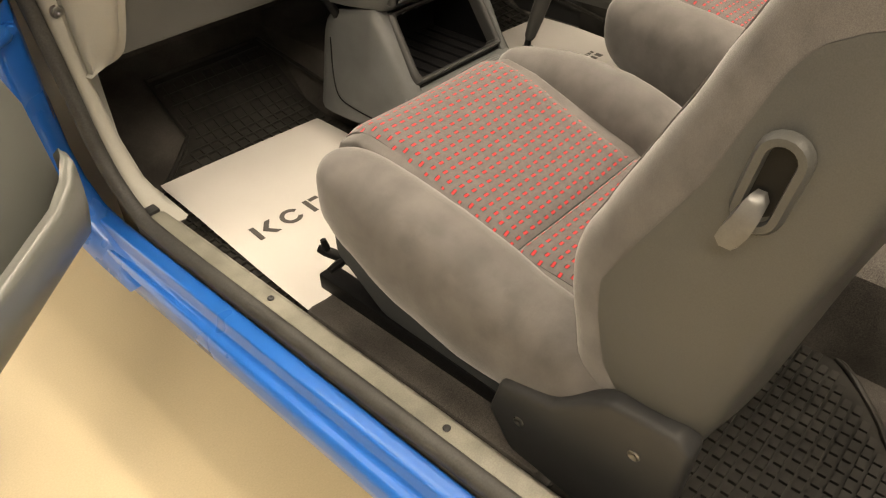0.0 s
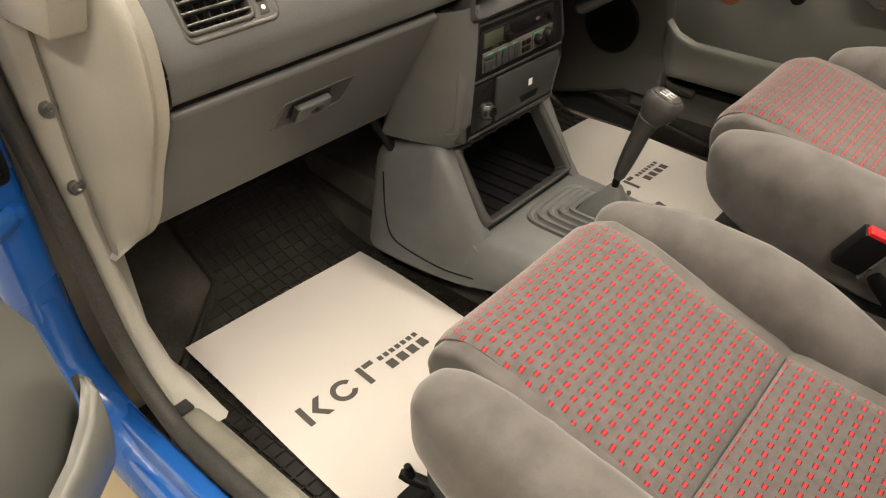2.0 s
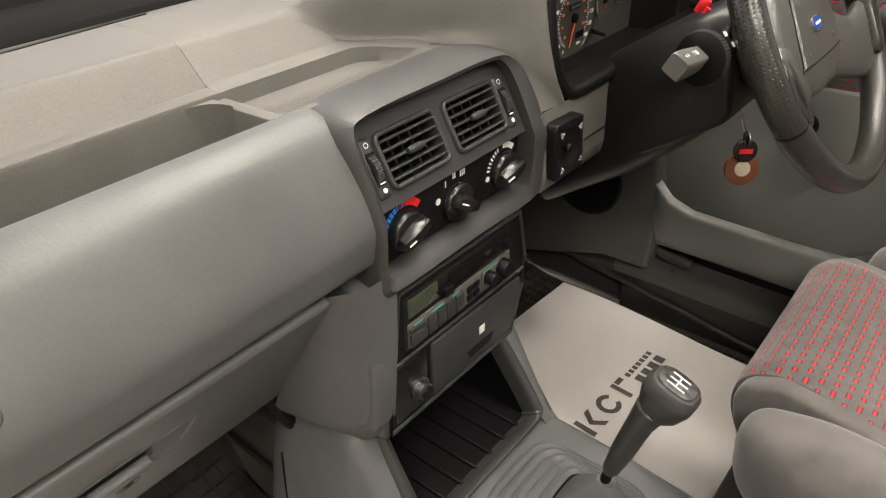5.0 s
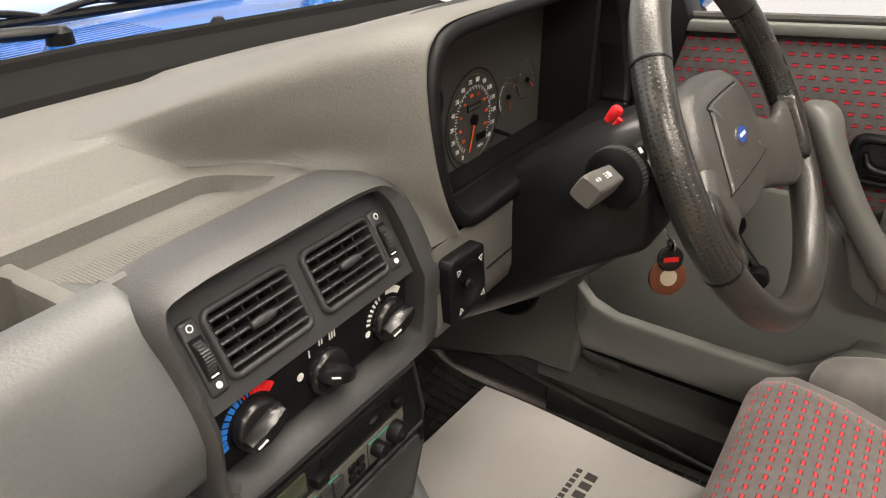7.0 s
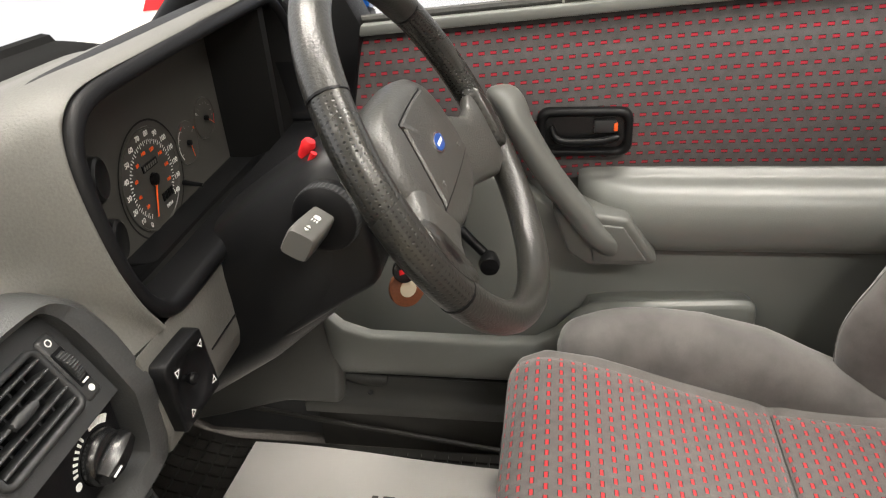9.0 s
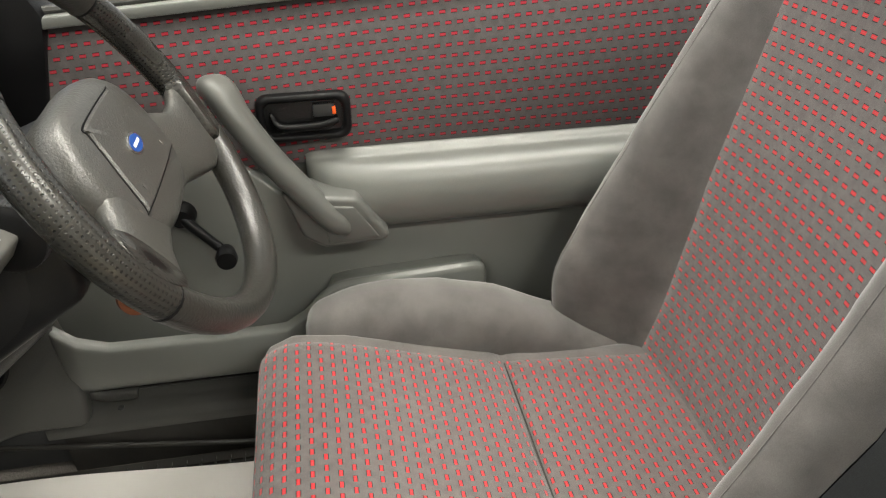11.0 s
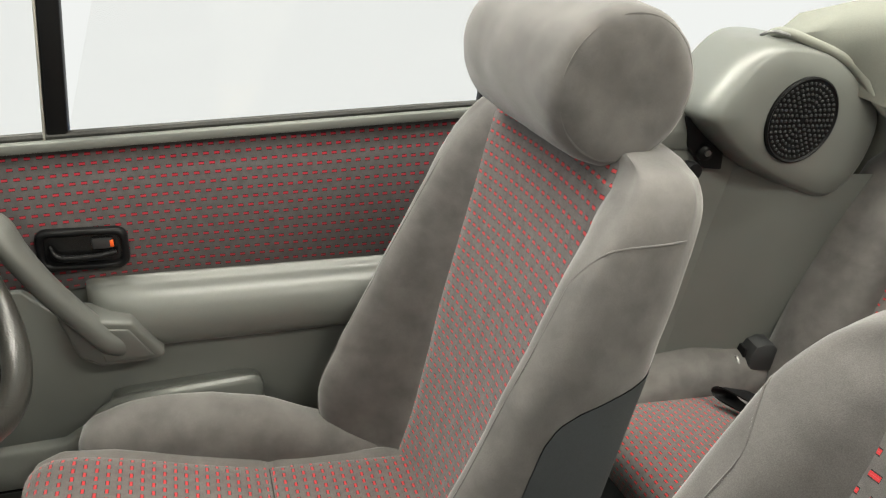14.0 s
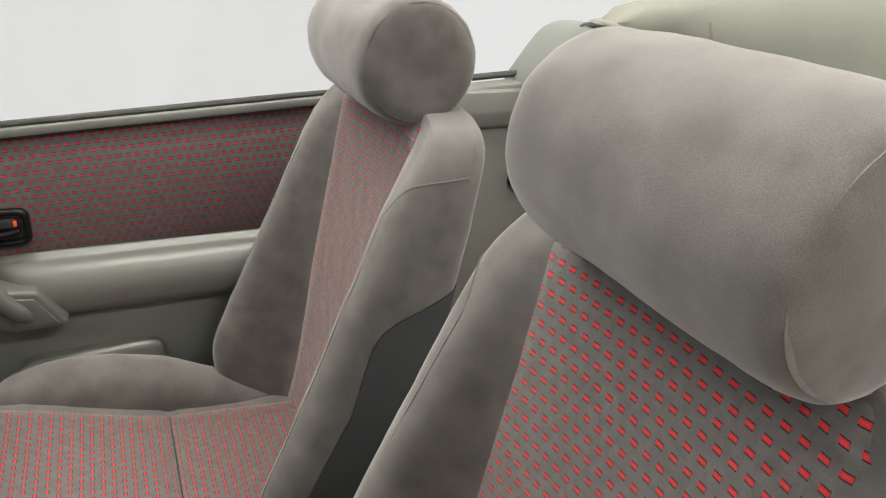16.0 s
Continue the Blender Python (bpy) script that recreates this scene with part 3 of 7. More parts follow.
    cov = part("hinge_cover", at_pose(prism(hing, "x", cx + s * 0.235, cx + s * 0.268, 0.008, 3), Matrix.Translation((0, recline[0], recline[1]))), CHAR, seat, "dark grey plastic hinge cover")
    for y, z in ((-0.385, 0.413), (-0.521, 0.479)):
        part("screw", lathe((cx + s * 0.267, y + recline[0], z + recline[1]), (s, 0, 0), [(0, 0.007), (0.002, 0.007), (0.003, 0.005), (0.001, 0.001)], 14), STEEL, cov)
    # tilt lever in its slot
    mv = Matrix.Translation((0, recline[0], recline[1]))
    lo, hi, px = Vector((0, -0.556, 0.786)), Vector((0, -0.562, 0.829)), cx + s * 0.2545

    def capsule(r, x):
        d = (hi - lo).normalized()
        n = Vector((0, d.z, -d.y))
        return [Vector((x, 0, 0)) + (hi if i < 10 else lo) + n * r * math.cos(math.pi * (i if i < 10 else i - 1) / 9) + d * r * math.sin(math.pi * (i if i < 10 else i - 1) / 9) for i in range(20)]
    lev = part("lever_slot", at_pose(loft([capsule(0.0195, px - s * 0.001), capsule(0.0190, px + s * 0.004), capsule(0.0165, px + s * 0.0075), capsule(0.0110, px + s * 0.0075), capsule(0.0095, px + s * 0.001)], caps=False), mv), VINYL, seat, "grey rounded lever surround")
    part("slot", at_pose(loft([capsule(0.010, px - s * 0.001), capsule(0.010, px + s * 0.0018)]), mv), BLACK, lev)
    part("lever", at_pose(loft([[Vector((px + s * x, y, z)) for y, z in ((yc - w, zc), (yc - w * 0.5, zc + h), (yc + w * 0.5, zc + h), (yc + w, zc), (yc + w * 0.5, zc - h), (yc - w * 0.5, zc - h))] for x, yc, zc, w, h in ((0.0, -0.556, 0.796, 0.006, 0.006), (0.008, -0.555, 0.793, 0.008, 0.008), (0.013, -0.553, 0.784, 0.0095, 0.011), (0.017, -0.550, 0.772, 0.010, 0.011), (0.018, -0.547, 0.763, 0.009, 0.006))]), mv), LEVERSILVER, lev, "worn silver tilt lever", 50)
    return seat


front_seat(-1, -0.325, 0.0, 0.0, (0.0, 0.0), (-0.634, 1.218), "grey velour front passenger seat with red-dashed centre and roll headrest", -0.026)
front_seat(1, 0.33, -0.052, 0.034, (-0.015, -0.012), (-0.640, 1.212), "grey velour driver's seat with red-dashed centre and roll headrest")


# ---- dashboard ----
dash = thing("dashboard", (0, 0.5, 0.62), "grey grained plastic dashboard with glovebox, vents and instrument binnacle", "dashboard")
FACE = [(0.284, 0.8155), (0.2675, 0.8170), (0.2610, 0.8230), (0.2575, 0.840), (0.256, 0.858), (0.266, 0.885), (0.290, 0.925), (0.305, 0.941), (0.325, 0.949), (0.343, 0.949), (0.352, 0.943)]
BACK = [(0.436, 0.937), (0.438, 0.9455), (0.441, 0.948), (0.457, 0.948), (0.4615, 0.9505), (0.490, 0.979), (0.4965, 0.9840), (0.505, 0.985), (0.60, 0.985), (0.70, 0.982), (0.80, 0.97), (0.80, 0.90), (0.45, 0.80)]
vu = Vector((0, 0.304 - 0.268, 0.938 - 0.872)).normalized()
vn = Vector((0, -vu.z, vu.y))
front = [(q.x, q.y) for q in curve([(y, z, 0) for y, z in FACE], 4)]
rest = [(0.356, 0.885), (0.432, 0.885)] + [(q.x, q.y) for q in curve([(y, z, 0) for y, z in BACK[:8]], 3)] + BACK[8:]
vc = Vector((0, 0.281, 0.906))
va, vb = vc - vu * 0.0305, vc + vu * 0.0305
cave = [(va.y, va.z), ((va - vn * 0.04).y, (va - vn * 0.04).z), ((vb - vn * 0.04).y, (vb - vn * 0.04).z), (vb.y, vb.z)]
under = [(0.3555, 0.940), (0.3558, 0.885), (0.3558, 0.80)]
pad = prism(front + under, "x", -0.592, -0.5515, 0)
for q, x0, x1 in ((front + under, -0.4725, -0.142), ([p for p in front if p[1] < va.z] + cave + [p for p in front if p[1] > vb.z] + under, -0.5515, -0.4725)):
    more = prism(q, "x", x0, x1, 0)
    me = bpy.data.meshes.new("pad_piece")
    more.to_mesh(me)
    pad.from_mesh(me)
    bpy.data.meshes.remove(me)
part("dash_pad", pad, PADM, dash, "dark grey grained soft dash pad", 30)
part("dash_top", prism([(0.3562, 0.80), (0.3562, 0.885), (0.432, 0.885)] + rest[2:], "x", -0.592, -0.142, 0), DASH, dash, "grey dash top behind a deep open tray", 30)
ends = []
for x, dy, dz in ((-0.1421, 0.0, 0.0), (-0.130, 0.0, 0.0), (-0.1235, 0.001, 0.0), (-0.1225, 0.004, 0.0)):
    ends.append([(x, y + dy, z + dz) for y, z in front] + [(x, 0.40, 0.93), (x, 0.40, 0.82)])
part("pad_end", loft(ends), PADM, dash, "", 50)
ribs = bmesh.new()
for i in range(58):
    x = -0.132 + i * 0.0031
    y1 = along([(0.0, 0.428), (0.03, 0.424), (0.046, 0.413)], x)
    box(x, x + 0.0016, 0.362, y1 - 0.002, 0.929, 0.9304, 0, 1, ribs)
part("shelf_ribs", ribs, DASH, dash)
for x0, y0, x1, y1 in ((-0.40, 0.585, -0.10, 0.614),):
    part("demister_slot", loft([[Vector((x, y - 0.003, z)), Vector((x, y + 0.003, z)), Vector((x, y + 0.003, z - 0.004)), Vector((x, y - 0.003, z - 0.004))] for x, y, z in ((x0, y0, 0.9858), (x1, y1, 0.9858))]), BLACK, dash, "thin black demister slot")
part("tray_divider", prism([(0.352, 0.885), (0.352, 0.944), (0.44, 0.941), (0.436, 0.885)], "x", -0.152, -0.136, 0.003), DASH, dash)

part("tray_corner", prism([(-0.182, 0.4362)] + [(-0.182 + 0.03 * math.sin(a), 0.406 + 0.03 * math.cos(a)) for a in [radians(6 * i) for i in range(1, 16)]] + [(-0.1515, 0.4362)], "z", 0.884, 0.9445, 0), DASH, dash, "", 60)

# right-hand dash: the tray's end, and one sweep from it up to the instrument hood
TRAYEND = [(-0.1415, 0.436, 0), (0.03, 0.434, 0), (0.04, 0.428, 0), (0.048, 0.419, 0), (0.054, 0.410, 0.08), (0.060, 0.398, 0.25), (0.066, 0.388, 0.5), (0.072, 0.377, 0.8), (0.080, 0.367, 1), (0.090, 0.365, 1)]


def low_line(x):
    """The dash from its front lip over the tray to the screen, as (y, z)."""
    ys, full = along([(a, b) for a, b, c in TRAYEND], x), along([(a, c) for a, b, c in TRAYEND], x)
    fl = 0.0172 * full
    return [(0.330, 0.860), (0.331, 0.935), (0.338, 0.9485), (0.347, 0.948), (0.354, 0.930 + fl), (min(0.40, ys - 0.006), 0.930 + fl), (ys, 0.931 + fl), (ys + 0.004, 0.9465), (lerp(0.457, ys + 0.015, full), 0.948), (0.4615, 0.9505), (0.490, 0.979), (0.498, 0.9843), (0.60, 0.985), (0.70, 0.982), (0.80, 0.97), (0.80, 0.90)]


shelf = [[(x, y, z) for y, z in low_line(x)] for x in [a for a, b, c in TRAYEND] + [0.148]]
part("shelf", loft(shelf, closed=False), DASH, dash, "grey shelf and dash top beside the instruments", 50)
part("rear_shelf", prism([(0.50, 0.90), (0.50, 0.974), (0.56, 0.9842), (0.60, 0.985), (0.70, 0.982), (0.80, 0.97), (0.80, 0.90)], "x", 0.1482, 0.66), DASH, dash)
SWEEP = [((0.166, 0.247, 0.883), (0.126, 0.262, 0.880)), ((0.154, 0.252, 0.912), (0.120, 0.302, 0.930)), ((0.1505, 0.260, 0.945), (0.102, 0.345, 0.9482)), ((0.152, 0.267, 0.975), (0.086, 0.398, 0.9482)), ((0.156, 0.274, 1.005), (0.068, 0.428, 0.9484)), ((0.163, 0.280, 1.030), (0.036, 0.461, 0.9510)), ((0.176, 0.285, 1.051), (-0.01, 0.496, 0.9838)), ((0.200, 0.288, 1.064), (-0.02, 0.530, 0.9852)), ((0.235, 0.288, 1.068), (0.09, 0.612, 0.9870)), ((0.30, 0.288, 1.068), (0.25, 0.607, 0.9918)), ((0.45, 0.288, 1.067), (0.45, 0.579, 0.9918)), ((0.58, 0.287, 1.064), (0.60, 0.558, 0.9915)), ((0.625, 0.285, 1.054), (0.65, 0.535, 0.970)), ((0.645, 0.280, 1.02), (0.665, 0.560, 0.93))]
rows_ = []
for i, (a, b) in enumerate(SWEEP):
    a, b = Vector(a), Vector(b)
    f = along([(0, 0), (6, 0.25), (8, 1), (20, 1)], i)
    ln = (b - a).length
    ta = Vector((lerp(-0.75, -0.05, f), lerp(0.75, 1.0, f), lerp(-0.05, 0.16, f))) * ln * 0.6
    tb = Vector(((-0.65, 0.7, 0), (-0.65, 0.7, 0), (-0.65, 0.7, -0.2), (-0.65, 0.6, -0.5), (-0.65, 0.5, -0.7), (-0.8, 0.35, -0.5), (-1, 0.15, -0.03), (-0.9, 0.4, -0.02), (-0.2, 1, -0.05), (0, 1, -0.05))[min(i, 9)]) * ln * 0.7
    row = []
    for k in [n / 18 for n in range(19)]:
        row.append(a * (2 * k ** 3 - 3 * k * k + 1) + ta * (k ** 3 - 2 * k * k + k) + b * (3 * k * k - 2 * k ** 3) + tb * (k ** 3 - k * k))
    out = (a - Vector((0.40, a.y, 0.96))).normalized() * -0.005
    rows_.append([a + out + Vector((0, 0.000, 0)), a + out * 0.35 + Vector((0, -0.0018, 0))] + row)
cols = [curve([r[j] for r in rows_], 5) for j in range(len(rows_[0]))]
for j, col in enumerate(cols):
    for p in col:
        if p.x < 0.148 and p.y > 0.34:
            base = along(low_line(p.x)[2:15], p.y)
            p.z = max(p.z, base + 0.0004)
            p.z = lerp(base + 0.0004, p.z, min(1, (len(cols) - 1 - j) / 3))
part("hood_slope", loft([[c[i] for c in cols] for i in range(len(cols[0]))], closed=False), DASH, dash, "grey flank sweeping up to the smooth instrument hood", 80)
# face round the instrument opening, down to the lower edge
hole = [(0.176, 0.912), (0.1705, 0.93), (0.169, 0.95), (0.1715, 0.98), (0.176, 1.005), (0.184, 1.027), (0.199, 1.042), (0.222, 1.049), (0.26, 1.051), (0.40, 1.051), (0.55, 1.048), (0.585, 1.043), (0.603, 1.02), (0.61, 0.98), (0.608, 0.93), (0.60, 0.900), (0.58, 0.894), (0.40, 0.894), (0.25, 0.894), (0.205, 0.8945), (0.187, 0.899)]


def fy(x, z):
    return lerp(0.250, 0.285, (z - 0.88) / 0.17) if z > 0.88 else 0.248


def grow(poly, d):
    """The closed outline moved outwards by d."""
    out = []
    for i, p in enumerate(poly):
        t = (Vector(poly[(i + 1) % len(poly)]) - Vector(poly[i - 1])).normalized()
        n = Vector((-t.y, t.x))
        out.append((p[0] + n.x * d, p[1] + n.y * d))
    return out


rim_in = [(q.x, q.y) for q in curve([(x, z, 0) for x, z in hole + hole[:1]], 5)[:-1]]
bez = [[Vector((x, fy(x, z) + dy, z)) for x, z in grow(rim_in, d)] for d, dy in ((0.0, 0.03), (0.0, 0.0), (0.0012, -0.004), (0.004, -0.0070), (0.009, -0.0075), (0.013, -0.006), (0.0155, -0.001), (0.0158, 0.05))]
part("instrument_surround", loft(bez, caps=False), BLACK, dash, "black instrument surround with rounded edges", 60)


part("cluster_tunnel", loft([[Vector((x, fy(x, z), z)) for x, z in rim_in], [Vector((x, 0.362, 0.94 + (z - 0.94) * (2.0 if z < 0.94 else 0.9))) for x, z in rim_in]], caps=False), CLUSTER, dash)
DIALGREY = material("dial_panel_grey", (0.060, 0.058, 0.053), 0.3, grain=0.1, blotch=0.12)
cl = part("cluster_panel", box(0.19, 0.62, 0.362, 0.37, 0.80, 1.046), DIALGREY, dash, "black instrument cluster with white and orange dials")
part("lower_dash", prism([(0.2505, 0.884), (0.2465, 0.84), (0.2455, 0.80), (0.25, 0.782), (0.28, 0.77), (0.34, 0.77), (0.34, 0.835), (0.262, 0.872)], "x", 0.132, 0.318, 0.004), DASH, dash, "grey panel beneath the instruments")
part("lower_fascia", box(0.175, 0.56, 0.3608, 0.3622, 0.80, 0.856), CLUSTER, dash)
# black box for the hood's inner side and the shade it throws
part("visor_wall", box(0.560, 0.575, 0.288, 0.3615, 0.86, 1.045), CLUSTER, dash)
part("panel_joint", box(0.222, 0.3185, 0.2450, 0.249, 0.8195, 0.8212), BLACK, dash)


def disc(c, r, mat, name, parent, n=32, axis=(0, -1, 0), h=0.0006):
    return part(name, lathe(c, axis, [(0, r), (h, r)], n), mat, parent)


def dial(cx, cz, r, ticks, a0, a1, nums, needle, big, face=GLOSS):
    g = part("dial", lathe((cx, 0.362, cz), (0, -1, 0), [(0, r), (0.002, r), (0.002, r * 0.97), (0.0012, r * 0.96)], 40), face, cl)
    tk = bmesh.new()
    for i in range(ticks):
        a = radians(lerp(a0, a1, i / (ticks - 1)))
        d = Vector((math.sin(a), 0, math.cos(a)))
        ln = 0.09 if i % 2 == 0 else 0.05
        t = Vector((math.cos(a), 0, -math.sin(a)))
        p0, p1 = Vector((cx, 0.3603, cz)) + d * r * (0.76 - ln), Vector((cx, 0.3603, cz)) + d * r * 0.76
        w = t * r * 0.012
        tk.faces.new([tk.verts.new(q) for q in (p0 - w, p0 + w, p1 + w, p1 - w)])
    part("scale", tk, WHITE, g)
    for i, (txt, col) in enumerate(nums):
        a = radians(lerp(a0, a1, i / (len(nums) - 1)))
        d = Vector((math.sin(a), 0, math.cos(a)))
        if txt:
            words(txt, r * 0.145, basis(Vector((cx, 0.3600, cz)) + d * r * 0.875, (1, 0, 0), (0, 0, 1)), col, "numeral", g)
    if big:
        for i in range(9):
            a = radians(lerp(a0, a1, (i + 0.5) / 9))
            q = Vector((cx, 0.3600, cz)) + Vector((math.sin(a), 0, math.cos(a))) * r * 0.56
            words(str(20 * (i + 1)), r * 0.10, basis(q, (1, 0, 0), (0, 0, 1)), ORANGE, "numeral", g)
        part("odometer", box(cx - r * 0.26, cx + r * 0.26, 0.359, 0.3605, cz + r * 0.22, cz + r * 0.36), BLACK, g)
        for k in range(6):
            x = cx - r * 0.225 + r * 0.078 * k
            part("counter_bar", box(x, x + r * 0.045, 0.3586, 0.3589, cz + r * 0.25, cz + r * 0.33), STALK, g)
    a = radians(needle)
    d = Vector((math.sin(a), 0, math.cos(a)))
    part("needle", tube([Vector((cx, 0.357, cz)) - d * r * 0.1, Vector((cx, 0.357, cz)) + d * r * 0.72], [r * 0.03, r * 0.018], 6, 0), ORANGE, g)
    part("hub", lathe((cx, 0.360, cz), (0, -1, 0), [(0, r * 0.13), (0.004, r * 0.12), (0.005, r * 0.05)], 18), BLACK, g)


dial(0.381, 0.914, 0.055, 57, -150, 130, [(str(n), WHITE) for n in range(0, 141, 10)], -160, True, DIALGREY)
dial(0.466, 0.920, 0.025, 7, -120, 60, [("", WHITE), ("H", ORANGE)], 170, False, DIALGREY)
dial(0.517, 0.931, 0.025, 9, -60, 120, [("F", WHITE), ("", WHITE)], 128, False, DIALGREY)
for cx, cz, r, a0, a1, mt in ((0.466, 0.920, 0.021, -75, -35, WHITE), (0.466, 0.920, 0.021, -130, -80, WHITE), (0.466, 0.920, 0.021, -30, -18, RED), (0.517, 0.931, 0.021, 95, 125, RED)):
    band_bm = bmesh.new()
    loft([[Vector((cx + q * math.sin(a), 0.3598, cz + q * math.cos(a))) for q in (r, r + 0.0013)] for a in [radians(lerp(a0, a1, k / 8)) for k in range(9)]], closed=False, bm=band_bm)
    part("gauge_arc", band_bm, mt, cl)
part("dial_rim", loft([ellipse((0.383, 0.3615, 0.912), (1, 0, 0), (0, 0, 1), q, q * 1.02, 64) for q in (0.0605, 0.0625)], caps=False), BLACK, cl)
words("MPH", 0.006, basis((0.398, 0.3598, 0.876), (1, 0, 0), (0, 0, 1)), WHITE, "legend", cl)
for k in range(4):
    part("trip_bar", box(0.388 + 0.006 * k, 0.392 + 0.006 * k, 0.3590, 0.3598, 0.884, 0.893), BLACK, cl)
part("reset_stem", tube([(0.436, 0.361, 0.884), (0.436, 0.338, 0.881)], [0.0042, 0.0032], 12, 0), BLACK, cl)
part("warning_lamp_strip", box(0.30, 0.62, 0.350, 0.362, 0.838, 0.852, 0.002), GLOSS, cl)
for z in (0.957, 0.893):
    part("left_switch", lathe((0.286, 0.356, z), (0.3, -1, 0), [(0, 0.022), (0.006, 0.021), (0.008, 0.018), (0.006, 0.014), (0.005, 0.003)], 28), CLUSTER, cl, "round black warning light pod")
part("cluster_ledge", prism([(0.262, 0.893), (0.275, 0.882), (0.33, 0.862), (0.361, 0.856), (0.361, 0.846), (0.262, 0.880)], "x", 0.19, 0.60, 0.001), BLACK, dash)

# mirror adjuster
so = [(q.x, q.y) for q in curve([(x, z, 0) for x, z in ((0.1345, 0.862), (0.1375, 0.8675), (0.143, 0.8690), (0.168, 0.868), (0.190, 0.8665), (0.1955, 0.864), (0.1965, 0.858), (0.199, 0.832), (0.203, 0.803), (0.2025, 0.7985), (0.197, 0.797), (0.17, 0.7985), (0.145, 0.799), (0.1395, 0.8005), (0.1385, 0.806), (0.136, 0.832), (0.1345, 0.862))], 3)[:-1]]
rim_c = ellipse((0.1685, 0, 0.8325), (-1, 0, 0), (0, 0, 1), 0.0265, 0.0265, len(so))
st0 = min(range(len(so)), key=lambda i: (Vector((rim_c[i].x, rim_c[i].z)) - Vector(so[0])).length)
rim_c = rim_c[st0:] + rim_c[:st0]
if (Vector((rim_c[5].x, rim_c[5].z)) - Vector(so[5])).length > (Vector((rim_c[-5].x, rim_c[-5].z)) - Vector(so[5])).length:
    rim_c = rim_c[:1] + rim_c[:0:-1]
rings = [[Vector((lerp(0.1685, x, k), y, lerp(0.8325, z, k))) for x, z in so] for k, y in ((1.0, 0.250), (1.0, 0.2365), (0.985, 0.2350), (0.96, 0.2345))]
rings += [[Vector((lerp(0.1685, q.x, k), y, lerp(0.8325, q.z, k))) for q in rim_c] for k, y in ((1.0, 0.2346), (0.93, 0.2364), (0.75, 0.2400), (0.5, 0.2424), (0.2, 0.2434), (0.02, 0.2436))]
adj = part("mirror_switch", loft(rings, caps=False), BLACK, dash, "black mirror adjuster with a dished centre and white arrows", 50)
part("joystick", lathe((0.1685, 0.2436, 0.8325), (0, -1, 0), [(0, 0.0034), (0.003, 0.0032), (0.005, 0.0046), (0.008, 0.0056), (0.0105, 0.0045), (0.012, 0.001)], 20), BLACK, adj)
for x, z, turn in ((0.1890, 0.8530, 45), (0.1488, 0.8545, -45), (0.1948, 0.8095, 135), (0.1540, 0.8090, -135)):
    arrow = bmesh.new()
    vs = [Vector((x + 0.0048 * math.sin(a), 0.2341, z + 0.0048 * math.cos(a))) for a in [radians(turn + 120 * k) for k in range(3)]]
    loft([vs, [Vector((x, 0.2341, z)).lerp(v, 0.55) for v in vs]], caps=False, bm=arrow)
    part("arrow", arrow, WHITE, adj)

# glovebox
gd = Vector((0, 0.281 - 0.384, 0.81 - 0.633)).normalized()
gn = Vector((0, -gd.z, gd.y))
glove = part("glovebox_lid", prism([(0.283, 0.8100), (0.2700, 0.8088), (0.2662, 0.8030), (0.376, 0.628), (0.386, 0.622), (0.42, 0.64), (0.32, 0.81)], "x", -0.588, -0.182, 0.004, 3), PADM, dash, "closed grey glovebox lid")
gm = basis(Vector((-0.376, 0.319, 0.745)) + gn * 0.0142, (1, 0, 0), gd)
part("lid_gap", prism([(0.274, 0.8080), (0.274, 0.8165), (0.31, 0.8165), (0.31, 0.8080)], "x", -0.592, -0.1822), BLACK, dash)
rec = [(-0.060, -0.022), (-0.052, 0.012), (-0.042, 0.021), (0.050, 0.022), (0.060, 0.014), (0.052, -0.014), (0.040, -0.022)]
rec = [(q.x, q.y) for q in curve([(x, y, 0) for x, y in rec + rec[:1]], 4)[:-1]]
hr = part("handle_recess", at_pose(loft([[Vector((x * k, y * k, h)) for x, y in rec] for k, h in ((1.07, -0.0005), (1.06, 0.0012), (1.02, 0.0016), (0.97, 0.0002))], caps=False), gm), PADM, glove, "", 60)
# shallow recess: a darker floor and a flat black patch give its shade
part("recess_floor", at_pose(prism([(x * 0.985, y * 0.985) for x, y in rec], "z", -0.004, 0.0004), gm), SURROUND, hr)
part("recess_shade", at_pose(prism([(-0.044, -0.010), (-0.042, 0.012), (-0.034, 0.017), (0.022, 0.017), (0.024, 0.0), (0.020, -0.010)], "z", 0, 0.0009), gm), BLACK, hr)
lt = part("latch", at_pose(box(-0.034, 0.018, -0.014, 0.012, 0.001, 0.011, 0.003, 3), gm), PADM, glove, "dark grey latch with a keyhole")
part("latch_oval", at_pose(loft([ellipse((-0.004, -0.001, h), (1, 0, 0), (0, 1, 0), a, a * 0.62, 24) for h, a in ((0.0108, 0.011), (0.0116, 0.0105), (0.0112, 0.0085))]), gm), CHAR, lt)
part("latch_edge", at_pose(box(-0.0365, -0.0335, -0.013, 0.011, 0.001, 0.010, 0.001), gm), CHAR, lt)
part("keyhole", lathe(gm @ Vector((-0.004, -0.001, 0.0112)), gn, [(0, 0.004), (0.001, 0.004), (0.001, 0.002), (0, 0.001)], 18), BLACK, lt)
part("end_gap", tube([(-0.5880, y + 0.0004, z) for y, z in front], 0.0024, 6, 0), BLACK, dash)
part("glovebox_flank", prism([(0.30, 0.80), (0.262, 0.79), (0.256, 0.70), (0.262, 0.615), (0.30, 0.60), (0.45, 0.58), (0.45, 0.80)], "x", -0.150, -0.118, 0.006, 3), PADM, dash)
